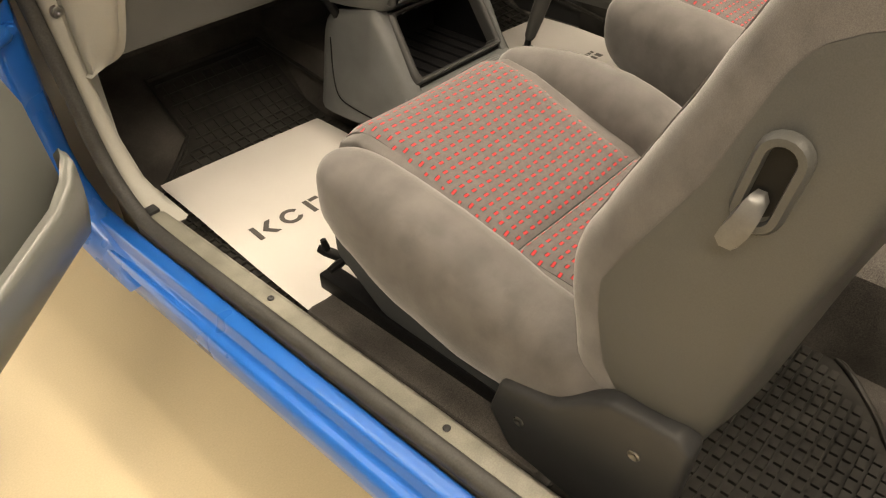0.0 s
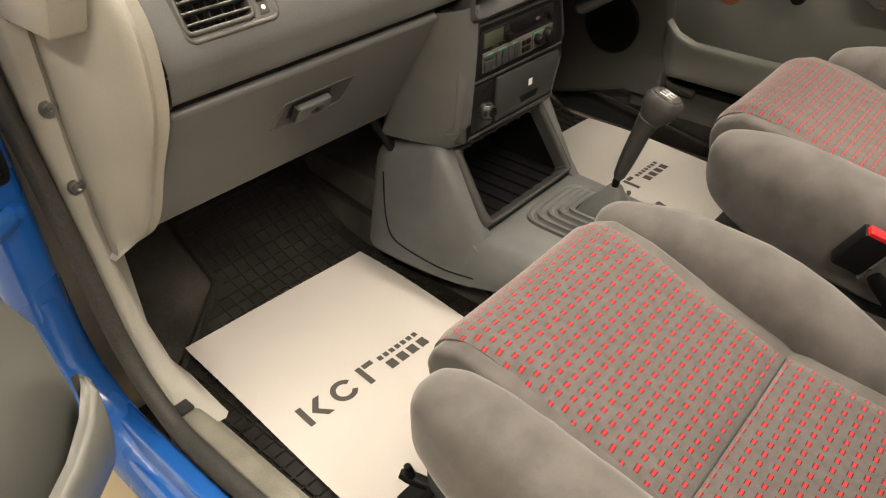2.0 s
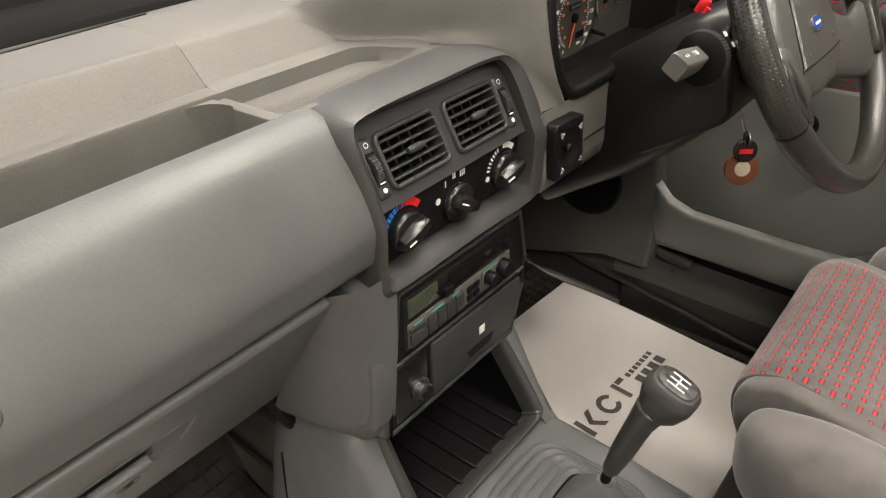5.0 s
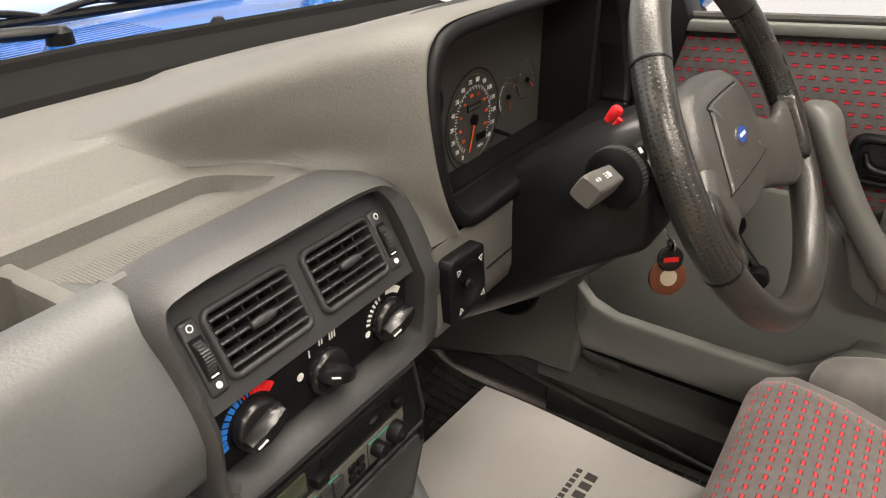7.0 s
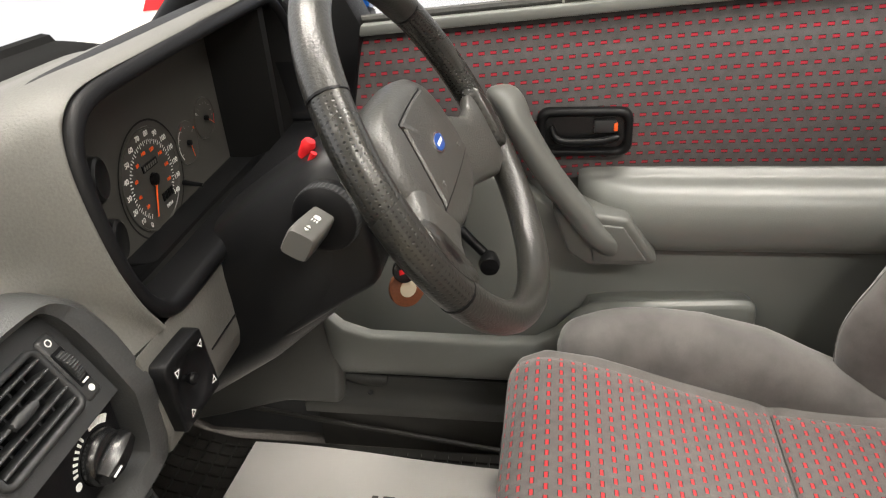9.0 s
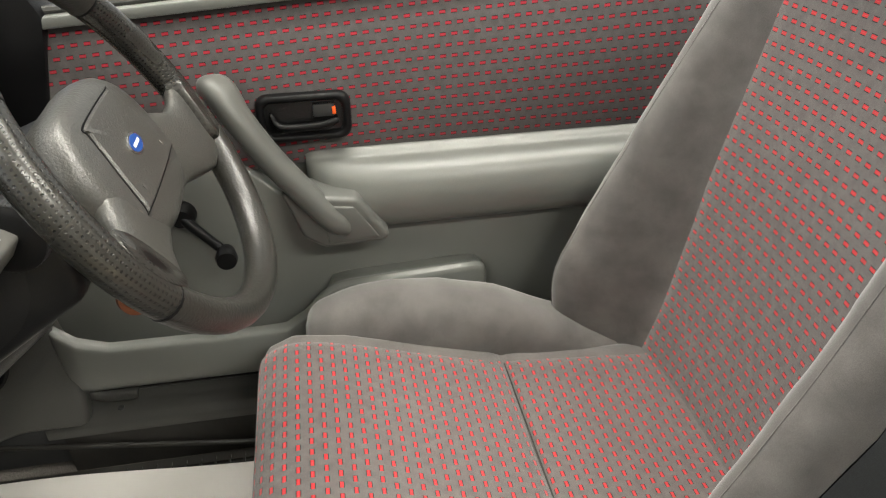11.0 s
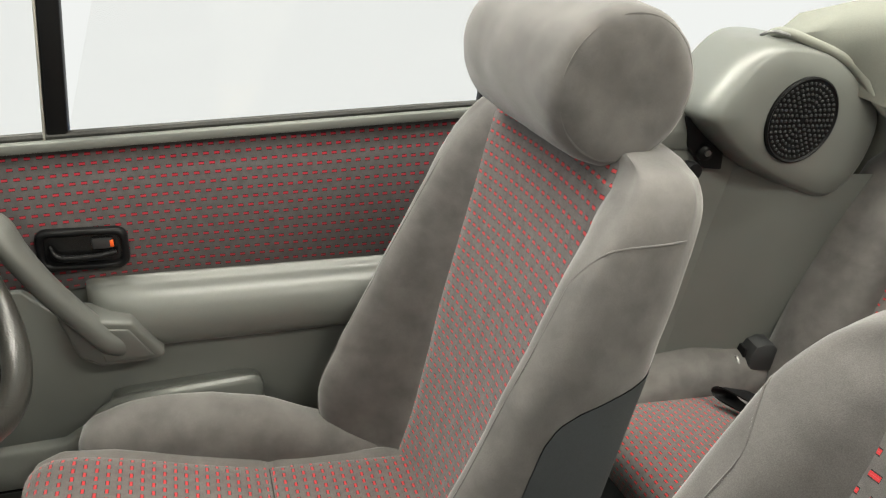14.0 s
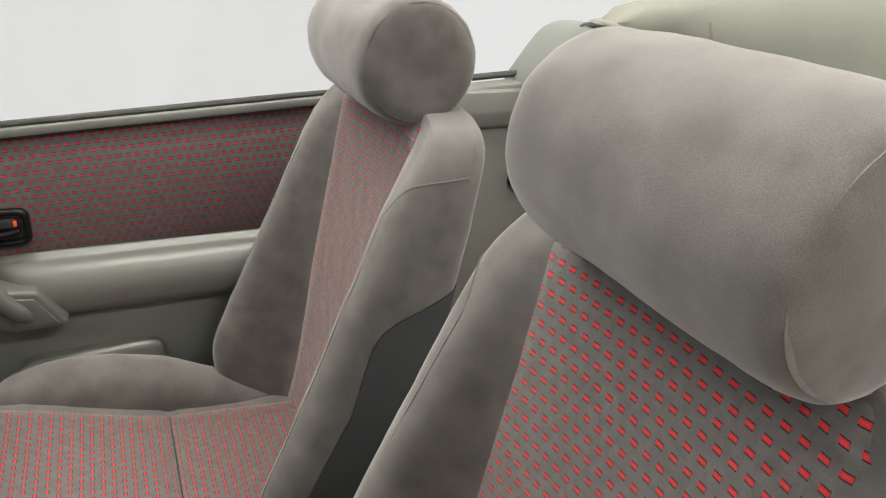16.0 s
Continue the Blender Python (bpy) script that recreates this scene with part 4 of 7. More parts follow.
fl = [[(-0.182, 0.275, 0.806), (-0.177, 0.33, 0.715), (-0.172, 0.39, 0.615), (-0.168, 0.41, 0.578)], [(-0.165, 0.262, 0.806), (-0.163, 0.285, 0.715), (-0.160, 0.32, 0.615), (-0.158, 0.36, 0.578)], [(-0.145, 0.254, 0.806), (-0.147, 0.257, 0.715), (-0.147, 0.262, 0.625), (-0.140, 0.29, 0.580)], [(-0.112, 0.253, 0.806), (-0.116, 0.254, 0.715), (-0.122, 0.258, 0.625), (-0.12, 0.28, 0.580)]]
part("stack_flank", loft(fl, closed=False), PADM, dash, "", 60)

# face vents


def rect(a, b, r):
    """Outline of a rounded rectangle of half sizes a and b."""
    pts = []
    for sx, sy_, a0 in ((1, 1, 0), (-1, 1, 90), (-1, -1, 180), (1, -1, 270)):
        pts += [(sx * (a - r) + r * math.cos(radians(a0 + k * 18)), sy_ * (b - r) + r * math.sin(radians(a0 + k * 18))) for k in range(6)]
    return pts


def vent(cx, cy, cz, w, h, mat=CHAR, name="air_vent"):
    """A louvred vent, its centre on the dash face."""
    m = basis((cx, cy, cz), (1, 0, 0), vu)
    v = part(name, at_pose(box(-w / 2 - 0.002, w / 2 + 0.002, -h / 2 - 0.002, h / 2 + 0.002, -0.037, -0.033), m), BLACK, dash, "black louvred air vent")

    rim = [[Vector((x, y, z)) for x, y in rect(w / 2 + d, h / 2 + d, 0.006 + d)] for d, z in ((0.0035, 0.0), (0.003, 0.0045), (0.0012, 0.006), (-0.001, 0.0056), (-0.002, 0.003), (-0.002, -0.034))]
    part("vent_frame", at_pose(loft(rim, caps=False), m), mat, v, "", 60)
    for k in range(5):
        y = -h / 2 + h * (k + 0.75) / 5.5
        part("louvre", at_pose(prism([(y - 0.0015, 0.0035), (y - 0.0010, 0.0050), (y, 0.0056), (y + 0.0010, 0.0050), (y + 0.0014, 0.003), (y + 0.0008, -0.012), (y - 0.0008, -0.012)], "x", -w / 2 + 0.002, w / 2 - 0.002), m), mat, v)
    for k in range(5):
        x = -w / 2 + w * (k + 0.7) / 5.4
        part("vane", at_pose(box(x - 0.0009, x + 0.0009, -h / 2 + 0.001, h / 2 - 0.001, -0.022, -0.010), m), mat, v)
    part("tab", at_pose(loft([ellipse((x, 0, 0.0065), (0, 1, 0), (0, 0, 1), r, 0.0035, 12) for x, r in ((-0.012, 0.0010), (-0.011, 0.003), (-0.005, 0.004), (0.005, 0.004), (0.011, 0.003), (0.012, 0.0010))]), m), mat, v)
    return v


def vent_wheel(cx, cy, cz, h, mat=CHAR):
    m = basis((cx, cy, cz), (1, 0, 0), vu)
    p = part("wheel_plate", at_pose(box(-0.0085, 0.0085, -h / 2, h / 2, -0.006, 0.0042, 0.004, 3), m), mat, dash, "grey vent wheel panel with white marks")
    part("wheel_slot", at_pose(box(-0.0055, 0.0055, -h * 0.28, h * 0.26, 0.003, 0.0048), m), BLACK, p)
    w = loft([[Vector((x, (r - 0.0006 * (n % 2)) * math.cos(math.pi * n / 50), -0.012 + (r * 1.1 - 0.0006 * (n % 2)) * math.sin(math.pi * n / 50))) for n in range(100)] for x, r in ((-0.0042, 0.0185), (-0.0036, 0.0197), (0.0036, 0.0197), (0.0042, 0.0185))])
    part("thumb_wheel", at_pose(w, m), CHAR, p, "", 20)
    part("index_mark", at_pose(box(-0.003, 0.003, -h * 0.255, -h * 0.235, 0.004, 0.0062), m), WHITE, p)
    part("closed_ring", at_pose(loft([ellipse((0, h * 0.38, 0.0046), (1, 0, 0), (0, 1, 0), r, r, 24) for r in (0.0029, 0.0019)], caps=False), m), WHITE, p)
    part("open_dot", at_pose(lathe((0, -h * 0.37, 0.004), (0, 0, 1), [(0, 0.0025), (0.0008, 0.0025)], 20), m), WHITE, p)


bz = basis((-0.498, 0.282, 0.905), (1, 0, 0), vu)
for a in ((-0.0550, -0.0535, -0.034, 0.034), (-0.4725 + 0.498, 0.0545, -0.034, 0.034), (-0.0535, 0.0255, -0.037, -0.030), (-0.0535, 0.0255, 0.032, 0.037)):
    part("vent_bezel", at_pose(box(*a, -0.004, 0.0012, 0.0005), bz), VENTGREY, dash)
part("vent_trim", at_pose(loft([[Vector((x, y, h)) for x, y in rect(0.0535 + d, 0.0360 + d, 0.008 + d)] for d, h in ((0.0045, 0.0), (0.0042, 0.003), (0.0030, 0.0046), (0.0010, 0.0046), (-0.001, 0.003), (-0.003, 0.002), (-0.004, 0.0))], caps=False), basis((-0.498, 0.281, 0.905), (1, 0, 0), vu)), VENTGREY, dash, "rounded grey vent frame", 60)
vent(-0.512, 0.281, 0.906, 0.078, 0.060, VENTGREY)
vent_wheel(-0.459, 0.281, 0.905, 0.066, VENTGREY)

# centre panel with two vents and three knobs
pm = basis((0, 0.283, 0.899), (1, 0, 0), vu)
for a in ((-0.116, -0.0905, -0.040, 0.043), (-0.0105, 0.007, -0.040, 0.043), (0.087, 0.116, -0.040, 0.043), (-0.0905, -0.0105, 0.025, 0.043), (0.007, 0.087, 0.025, 0.043), (-0.0905, -0.0105, -0.040, -0.025), (0.007, 0.087, -0.040, -0.025)):
    part("vent_panel", at_pose(box(*a, -0.036, 0.001), pm), CHAR, dash)
vent(-0.0505, 0.283, 0.899, 0.080, 0.050)
vent(0.047, 0.283, 0.899, 0.080, 0.050)
vent_wheel(-0.103, 0.283, 0.898, 0.058)
vent_wheel(0.0995, 0.283, 0.898, 0.058)
part("knob_plate", box(-0.114, 0.114, 0.2705, 0.28, 0.803, 0.862, 0.002), BLACK, dash)
# padded surround of the centre panel, arched over the top and right
arc = [(-0.122, 0.815), (-0.119, 0.90), (-0.1165, 0.938), (-0.10, 0.9445), (0.0, 0.945), (0.085, 0.945), (0.108, 0.938), (0.117, 0.91), (0.119, 0.86), (0.119, 0.83), (0.116, 0.806), (0.10, 0.798), (0.0, 0.798), (-0.10, 0.798), (-0.119, 0.803)]
big = [(-0.134, 0.815), (-0.134, 0.90), (-0.132, 0.938), (-0.105, 0.9515), (0.0, 0.954), (0.095, 0.9535), (0.128, 0.942), (0.147, 0.91), (0.151, 0.86), (0.150, 0.82), (0.144, 0.79), (0.118, 0.775), (0.0, 0.777), (-0.10, 0.776), (-0.131, 0.782)]
arc = [(q.x, q.y) for q in curve([(x, z, 0) for x, z in arc + arc[:1]], 4)[:-1]]
big = [(q.x, q.y) for q in curve([(x, z, 0) for x, z in big + big[:1]], 4)[:-1]]


def sy(z):
    return along([(0.76, 0.262), (0.80, 0.264), (0.86, 0.262), (0.945, 0.300), (0.98, 0.335)], z)


mid = [((a[0] + b[0]) / 2, (a[1] + b[1]) / 2) for a, b in zip(arc, big)]
q3 = [(lerp(a[0], b[0], 0.82), lerp(a[1], b[1], 0.82)) for a, b in zip(arc, big)]
part("panel_surround", loft([[Vector((x, sy(z) + 0.018, z)) for x, z in arc], [Vector((x, sy(z) - 0.010, z)) for x, z in arc], [Vector((x, sy(z) - 0.016, z)) for x, z in mid], [Vector((x, sy(z) - 0.010, z)) for x, z in q3], [Vector((x, sy(z) + (0.004 if x < -0.12 else 0.012), z)) for x, z in big], [Vector((x, sy(z) + 0.045, z - 0.004)) for x, z in big]], caps=False), SURROUND, dash, "thick rounded pad surround, coloured darker for shade", 60)


def knob(cx, cz, tip, fan=False):
    c = Vector((cx, 0.2705, cz))
    k = part("knob", lathe(c, (0, -1, 0), [(0, 0.0215), (0.004, 0.0215), (0.009, 0.0195), (0.010, 0.018), (0.0102, 0.004)], 36), GLOSS, dash, "black rotary heater knob")
    d = Vector((math.sin(tip), 0, math.cos(tip)))
    t = Vector((d.z, 0, -d.x))
    rings = []
    for a, w, h in ((-0.0195, 0.004, 0.012), (-0.017, 0.0075, 0.018), (-0.005, 0.0095, 0.021), (0.008, 0.0085, 0.021), (0.019, 0.006, 0.019), (0.0215, 0.003, 0.014)):
        o = c + d * a
        rings.append([o + t * (w * x) + Vector((0, -h * y, 0)) for x, y in ((-1, 0.3), (-1, 0.75), (-0.6, 1), (0.6, 1), (1, 0.75), (1, 0.3))])
    part("grip", loft(rings), GLOSS, k)
    part("pointer", tube([c - d * 0.006 + Vector((0, -0.0212, 0)), c - d * 0.015 + Vector((0, -0.0200, 0))], 0.0011, 6, 0), WHITE, k)
    return k


knob(-0.080, 0.829, radians(70))
knob(0.0, 0.826, radians(120))
knob(0.083, 0.829, radians(75))


def arc_bars(cx, cz, r0, r1, a0, a1, n, mats, gap=0.25):
    for i in range(n):
        p = []
        for f, r in ((i + gap / 2, r0), (i + 1 - gap / 2, r0), (i + 1 - gap / 2, r1), (i + gap / 2, r1)):
            a = radians(lerp(a0, a1, f / n))
            p.append((cx + r * math.sin(a), cz + r * math.cos(a)))
        part("scale_bar", prism(p, "y", 0.2698, 0.2706), mats(i), dash)


arc_bars(-0.080, 0.829, 0.025, 0.031, -105, -20, 8, lambda i: BLUEPRINT)
arc_bars(-0.080, 0.829, 0.025, 0.031, -20, 8, 4, lambda i: RED if i % 2 else BLUEPRINT, 0.5)
arc_bars(-0.080, 0.829, 0.025, 0.033, 8, 50, 5, lambda i: RED, 0.1)
arc_bars(0.083, 0.829, 0.0245, 0.029, -80, -15, 7, lambda i: WHITE, 0.55)
arc_bars(0.083, 0.829, 0.0245, 0.031, 0, 45, 6, lambda i: WHITE, 0.2)
for i, (a, n) in enumerate(((-70, 0), (-33, 1), (-5, 2), (22, 3))):
    x, z = 0.03 * math.sin(radians(a)), 0.826 + 0.03 * math.cos(radians(a))
    if n == 0:
        disc((x, 0.2706, z), 0.0036, WHITE, "off_dot", dash, 20)
    for j in range(n):
        xx = x + (j - (n - 1) / 2) * 0.003
        part("speed_mark", box(xx - 0.0006, xx + 0.0006, 0.2698, 0.2706, z - 0.0035, z + 0.0035), WHITE, dash)
disc((0.083 + 0.027 * math.sin(radians(-95)), 0.2706, 0.829 + 0.027 * math.cos(radians(-95))), 0.0032, WHITE, "scale_dot", dash, 20)

# radio and ashtray panel
part("stack_bezel", prism([(-0.112, 0.776), (0.112, 0.774), (0.132, 0.70), (0.128, 0.66), (0.104, 0.585), (-0.138, 0.59), (-0.126, 0.70)], "y", 0.262, 0.40, 0.008, 4), SURROUND, dash, "grey lower centre stack")
part("stack_inset", prism([(-0.106, 0.771), (0.105, 0.769), (0.120, 0.70), (0.117, 0.662), (0.095, 0.598), (-0.130, 0.60), (-0.116, 0.70)], "y", 0.2595, 0.30, 0.002), BLACK, dash)
ins = [(-0.106, 0.771), (0.105, 0.769), (0.120, 0.70), (0.117, 0.662), (0.095, 0.598), (-0.130, 0.60), (-0.116, 0.70)]
part("stack_frame", tube([(x, 0.2590, z) for x, z in ins + ins[:1]], 0.0030, 8, 0), CHAR, dash, "thin raised charcoal frame")
part("stack_divider", tube([(-0.119, 0.2585, 0.687), (0.118, 0.2585, 0.685)], 0.0028, 8, 0), CHAR, dash)
radio = thing("car_radio", (0, 0.27, 0.70), "black cassette car radio with small buttons and two knobs", "radio")
ry = 0.2585
part("radio_face", box(-0.100, 0.088, ry, 0.30, 0.694, 0.762, 0.003), GLOSS, radio)
part("radio_panel", box(-0.096, 0.084, ry - 0.0025, ry + 0.002, 0.698, 0.728, 0.001), material("radio_grey", (0.085, 0.082, 0.072), 0.4), radio)
part("display", box(-0.094, -0.048, ry - 0.002, ry + 0.002, 0.735, 0.757, 0.001), material("lcd_green", (0.045, 0.055, 0.035), 0.2), radio)
part("cassette_slot", box(-0.028, 0.058, ry - 0.002, ry + 0.002, 0.737, 0.756, 0.001), BLACK, radio)
part("eject_button", box(-0.042, -0.026, ry - 0.008, ry + 0.001, 0.733, 0.744, 0.002), BLACK, radio)
part("logo_oval", at_pose(lathe((0, 0, 0), (0, -1, 0), [(0, 0.006), (0.0004, 0.006)], 24), Matrix.Translation((0.040, ry - 0.0021, 0.747)) @ Matrix.Diagonal((1, 1, 0.45, 1))), CHROME, radio)
part("power_button", box(-0.0955, -0.071, ry - 0.006, ry, 0.7005, 0.7165, 0.0012), CHAR, radio)
part("band_button", box(-0.0955, -0.071, ry - 0.005, ry, 0.7185, 0.7235, 0.001), CHAR, radio)
for i in range(4):
    x = -0.068 + i * 0.0155
    part("preset_button", box(x, x + 0.0135, ry - 0.006, ry, 0.7005, 0.7225, 0.0012), CHAR, radio)
part("radio_frame", box(0.0275, 0.0285, ry - 0.0031, ry, 0.699, 0.727), CHAR, radio)
for i in range(2):
    for j in range(2):
        part("tuning_button", box(0.0 + i * 0.012, 0.010 + i * 0.012, ry - 0.005, ry, 0.702 + j * 0.011, 0.710 + j * 0.011, 0.001), BLACK, radio)
for x, r in ((0.040, 0.0085), (0.067, 0.0115)):
    part("radio_knob", lathe((x, ry - 0.002, 0.714), (0, -1, 0), [(0, r), (0.010, r * 0.95), (0.012, r * 0.8), (0.012, 0.001)], 24), BLACK, radio)
for i, (x, w) in enumerate(((-0.088, 0.014), (-0.06, 0.02), (-0.025, 0.012), (0.03, 0.03))):
    part("legend_bar", box(x, x + w, ry - 0.0028, ry - 0.0024, 0.7235, 0.7255), material("teal_print", (0.05, 0.3, 0.22), 0.5) if i == 0 else bpy.data.materials["teal_print"], radio)
part("mode_button", box(0.070, 0.082, ry - 0.006, ry, 0.738, 0.747, 0.001), BLACK, radio)
ash = part("ashtray_lid", prism([(-0.060, 0.680), (0.110, 0.676), (0.112, 0.655), (0.093, 0.606), (-0.062, 0.606)], "y", 0.2555, 0.27, 0.003), CHAR, dash, "dark grey ashtray lid with a finger slot")
part("finger_slot", prism([(0.0, 0.628), (0.052, 0.628), (0.046, 0.617), (0.006, 0.617)], "y", 0.2548, 0.258), BLACK, ash)
part("cigarette_mark", box(0.024, 0.034, 0.2550, 0.2556, 0.640, 0.651, 0), WHITE, ash)
part("lighter_plate", box(-0.122, -0.068, 0.257, 0.27, 0.606, 0.682, 0.003), GLOSS, dash)
lg = part("lighter", lathe((-0.083, 0.258, 0.634), (0, -1, 0), [(0, 0.014), (0.003, 0.014), (0.003, 0.011), (0.010, 0.0105), (0.012, 0.007), (0.0115, 0.001)], 24), STEEL, dash, "chrome-rimmed cigarette lighter")
part("lighter_cap", lathe((-0.083, 0.2455, 0.634), (0, -1, 0), [(0, 0.0085), (0.002, 0.008), (0.0022, 0.001)], 20), BLACK, lg)

# side trim at the left dash end
st = []
for z, xa, ya, xb, yb in ((0.608, -0.650, 0.400, -0.641, 0.385), (0.625, -0.600, 0.378, -0.641, 0.385), (0.66, -0.590, 0.352, -0.641, 0.385), (0.74, -0.590, 0.312, -0.641, 0.380), (0.82, -0.591, 0.270, -0.641, 0.372), (0.90, -0.592, 0.262, -0.641, 0.360), (0.945, -0.594, 0.288, -0.641, 0.355), (0.975, -0.600, 0.33, -0.641, 0.37)):
    mx, my = lerp(xa, xb, 0.45), min(ya, yb) - 0.010
    st.append([(xa + 0.002, 0.47, z), (xa, ya, z), (lerp(xa, mx, 0.5), lerp(ya, my, 0.7), z), (mx, my, z), (lerp(mx, xb, 0.6), lerp(my, yb, 0.45), z), (xb, yb, z), (xb, 0.47, z)])
cols = [curve([r[k] for r in st], 4) for k in range(7)]
st = [curve([c[i] for c in cols], 3) for i in range(len(cols[0]))]
part("end_trim", loft(st), TRIM, dash, "light grey dash end trim", 50)
part("under_dash", box(-0.58, 0.60, 0.42, 0.62, 0.72, 0.90), BLACK, dash)
part("heater_bracket", tube([(-0.165, 0.43, 0.60), (-0.16, 0.40, 0.56), (-0.15, 0.40, 0.535), (-0.165, 0.41, 0.515)], [0.012, 0.009, 0.008, 0.005], 8, 4), BLACK, dash)

# ---- centre console ----
console = thing("centre_console", (0, 0.2, 0.30), "dark grey plastic centre console with an open cubby", "centre console")
cu = Vector((0, 0.292 - 0.222, 0.563 - 0.454)).normalized()


def con_ring(y, top, w_top, w_bot, bot):
    return [(x, y, z) for x, z in ((-w_bot, bot), (-w_bot + 0.004, lerp(bot, top, 0.3)), (-w_top - 0.006, lerp(bot, top, 0.75)), (-w_top + 0.004, top - 0.006), (-w_top + 0.016, top), (0, top + 0.001), (w_top - 0.016, top), (w_top - 0.004, top - 0.006), (w_top + 0.006, lerp(bot, top, 0.75)), (w_bot - 0.004, lerp(bot, top, 0.3)), (w_bot, bot))]


part("console_base", loft([con_ring(*r) for r in ((0.22, 0.440, 0.150, 0.183, 0.365), (0.20, 0.440, 0.150, 0.180, 0.37), (0.10, 0.440, 0.142, 0.168, 0.39), (0.0, 0.440, 0.125, 0.150, 0.41), (-0.10, 0.440, 0.11, 0.13, 0.42), (-0.16, 0.43, 0.09, 0.11, 0.42))]), CONSOLE, console, "dark grey moulded base", 45)
for sx in (-1, 1):
    rings = []
    for y, top, wt, wb, bot in ((0.435, 0.54, 0.158, 0.188, 0.365), (0.42, 0.552, 0.166, 0.196, 0.362), (0.395, 0.562, 0.166, 0.197, 0.360), (0.33, 0.577, 0.162, 0.194, 0.360), (0.306, 0.583, 0.160, 0.192, 0.360), (0.297, 0.578, 0.158, 0.191, 0.360), (0.252, 0.503, 0.155, 0.187, 0.362), (0.222, 0.453, 0.152, 0.183, 0.365), (0.208, 0.438, 0.150, 0.181, 0.366)):
        rings.append([(sx * x, y, z) for x, z in ((0.122, bot), (wb, bot), (wb - 0.001, bot + 0.012), (lerp(wb, wt, 0.45), lerp(bot, top, 0.42)), (wt + 0.006, lerp(bot, top, 0.75)), (wt, top - 0.022), (wt - 0.006, top - 0.009), (wt - 0.016, top - 0.002), (wt - 0.026, top), (0.122, top))])
    part("cubby_side", loft(rings), CONSOLE, console, "", 45)
    part("side_groove", tube([(sx * 0.1735, 0.405, 0.51), (sx * 0.184, 0.395, 0.44), (sx * 0.1915, 0.375, 0.40), (sx * 0.1925, 0.33, 0.388), (sx * 0.190, 0.26, 0.384), (sx * 0.1815, 0.20, 0.388)], 0.0014, 6, 5), BLACK, console)
part("cubby_top", prism([(0.43, 0.548), (0.395, 0.561), (0.33, 0.576), (0.306, 0.582), (0.297, 0.576), (0.30, 0.562), (0.43, 0.535)], "x", -0.125, 0.125, 0.003), CONSOLE, console)
part("cubby_back", box(-0.123, 0.123, 0.40, 0.41, 0.44, 0.555), BLACK, console)
part("cubby_floor", box(-0.123, 0.123, 0.22, 0.405, 0.441, 0.446), BLACK, console)
for sx in (-1, 1):
    part("cubby_wall", prism([(0.228, 0.445), (0.405, 0.445), (0.405, 0.552), (0.296, 0.566)], "x", *sorted((sx * 0.1165, sx * 0.1195))), BLACK, console)
part("cubby_ceiling", prism([(0.30, 0.566), (0.41, 0.54), (0.41, 0.536), (0.30, 0.562)], "x", -0.121, 0.121), BLACK, console)
lip = [(q.x, q.y) for q in curve([(x, y, 0) for x, y in ((-0.1185, -0.046), (-0.115, -0.059), (-0.102, -0.064), (0, -0.0645), (0.102, -0.064), (0.115, -0.059), (0.1185, -0.046), (0.114, 0.05), (0.110, 0.062), (0.098, 0.066), (0, 0.0665), (-0.098, 0.066), (-0.110, 0.062), (-0.114, 0.05), (-0.1185, -0.046))], 6)[:-1]]
lm = basis((0, 0.2565, 0.5085), (1, 0, 0), cu)
part("cubby_lip", at_pose(loft([[Vector((x * a, y * a, h)) for x, y in lip] for a, h in ((0.945, -0.02), (0.95, 0.0), (0.96, 0.0045), (0.985, 0.0075), (1.03, 0.0085), (1.07, 0.006), (1.10, 0.001), (1.11, -0.006))], caps=False), lm), SURROUND, console, "raised edge round the cubby")
for i in range(7):
    x = -0.10 + i * 0.031
    part("mat_rib", box(x, x + 0.004, 0.235, 0.395, 0.445, 0.451, 0.001), BLACK, console)
for i in range(6):
    part("clip", box(-0.085 + i * 0.034, -0.078 + i * 0.034, 0.292, 0.299, 0.557, 0.561, 0.001), CONSOLE, console)

lever = thing("gear_lever", (0.02, 0.10, 0.44), "black gear lever with a silver-topped knob and ribbed rubber gaiter", "gear lever")
gait = []
for i in range(5):
    k = i / 5
    for dz, dk in ((0, 0), (0.006, 0.02), (0.008, 0.08), (0.003, 0.14)):
        a = k + dk
        hx, y0, y1 = lerp(0.078, 0.030, a), lerp(0.205, 0.125, a), lerp(0.035, 0.045, a)
        gait.append([(0.022 + x, (y0 + y1) / 2 + y, 0.440 + 0.03 * k + dz) for x, y in [(e.x, e.y) for e in ellipse((0, 0, 0), (1, 0, 0), (0, 1, 0), hx, (y0 - y1) / 2, 32, 5)]])
part("gaiter", loft(gait, caps=False), CONSOLE, lever, "ribbed black rubber gaiter")
bt = [[(0.022 + lerp(0, 0.0, k) + e.x, lerp(0.085, 0.074, k) + e.y, z) for e in ellipse((0, 0, 0), (1, 0, 0), (0, 1, 0), a, b, 28, p)] for k, z, a, b, p in ((0, 0.462, 0.032, 0.044, 5), (0.2, 0.474, 0.030, 0.041, 4), (0.5, 0.492, 0.023, 0.030, 3), (0.8, 0.510, 0.015, 0.018, 2.4), (1, 0.520, 0.010, 0.011, 2))]
part("boot", loft(bt), CONSOLE, lever)
part("shaft", tube([(0.021, 0.076, 0.512), (0.022, 0.073, 0.54)], 0.0065, 12, 2), BLACK, lever)
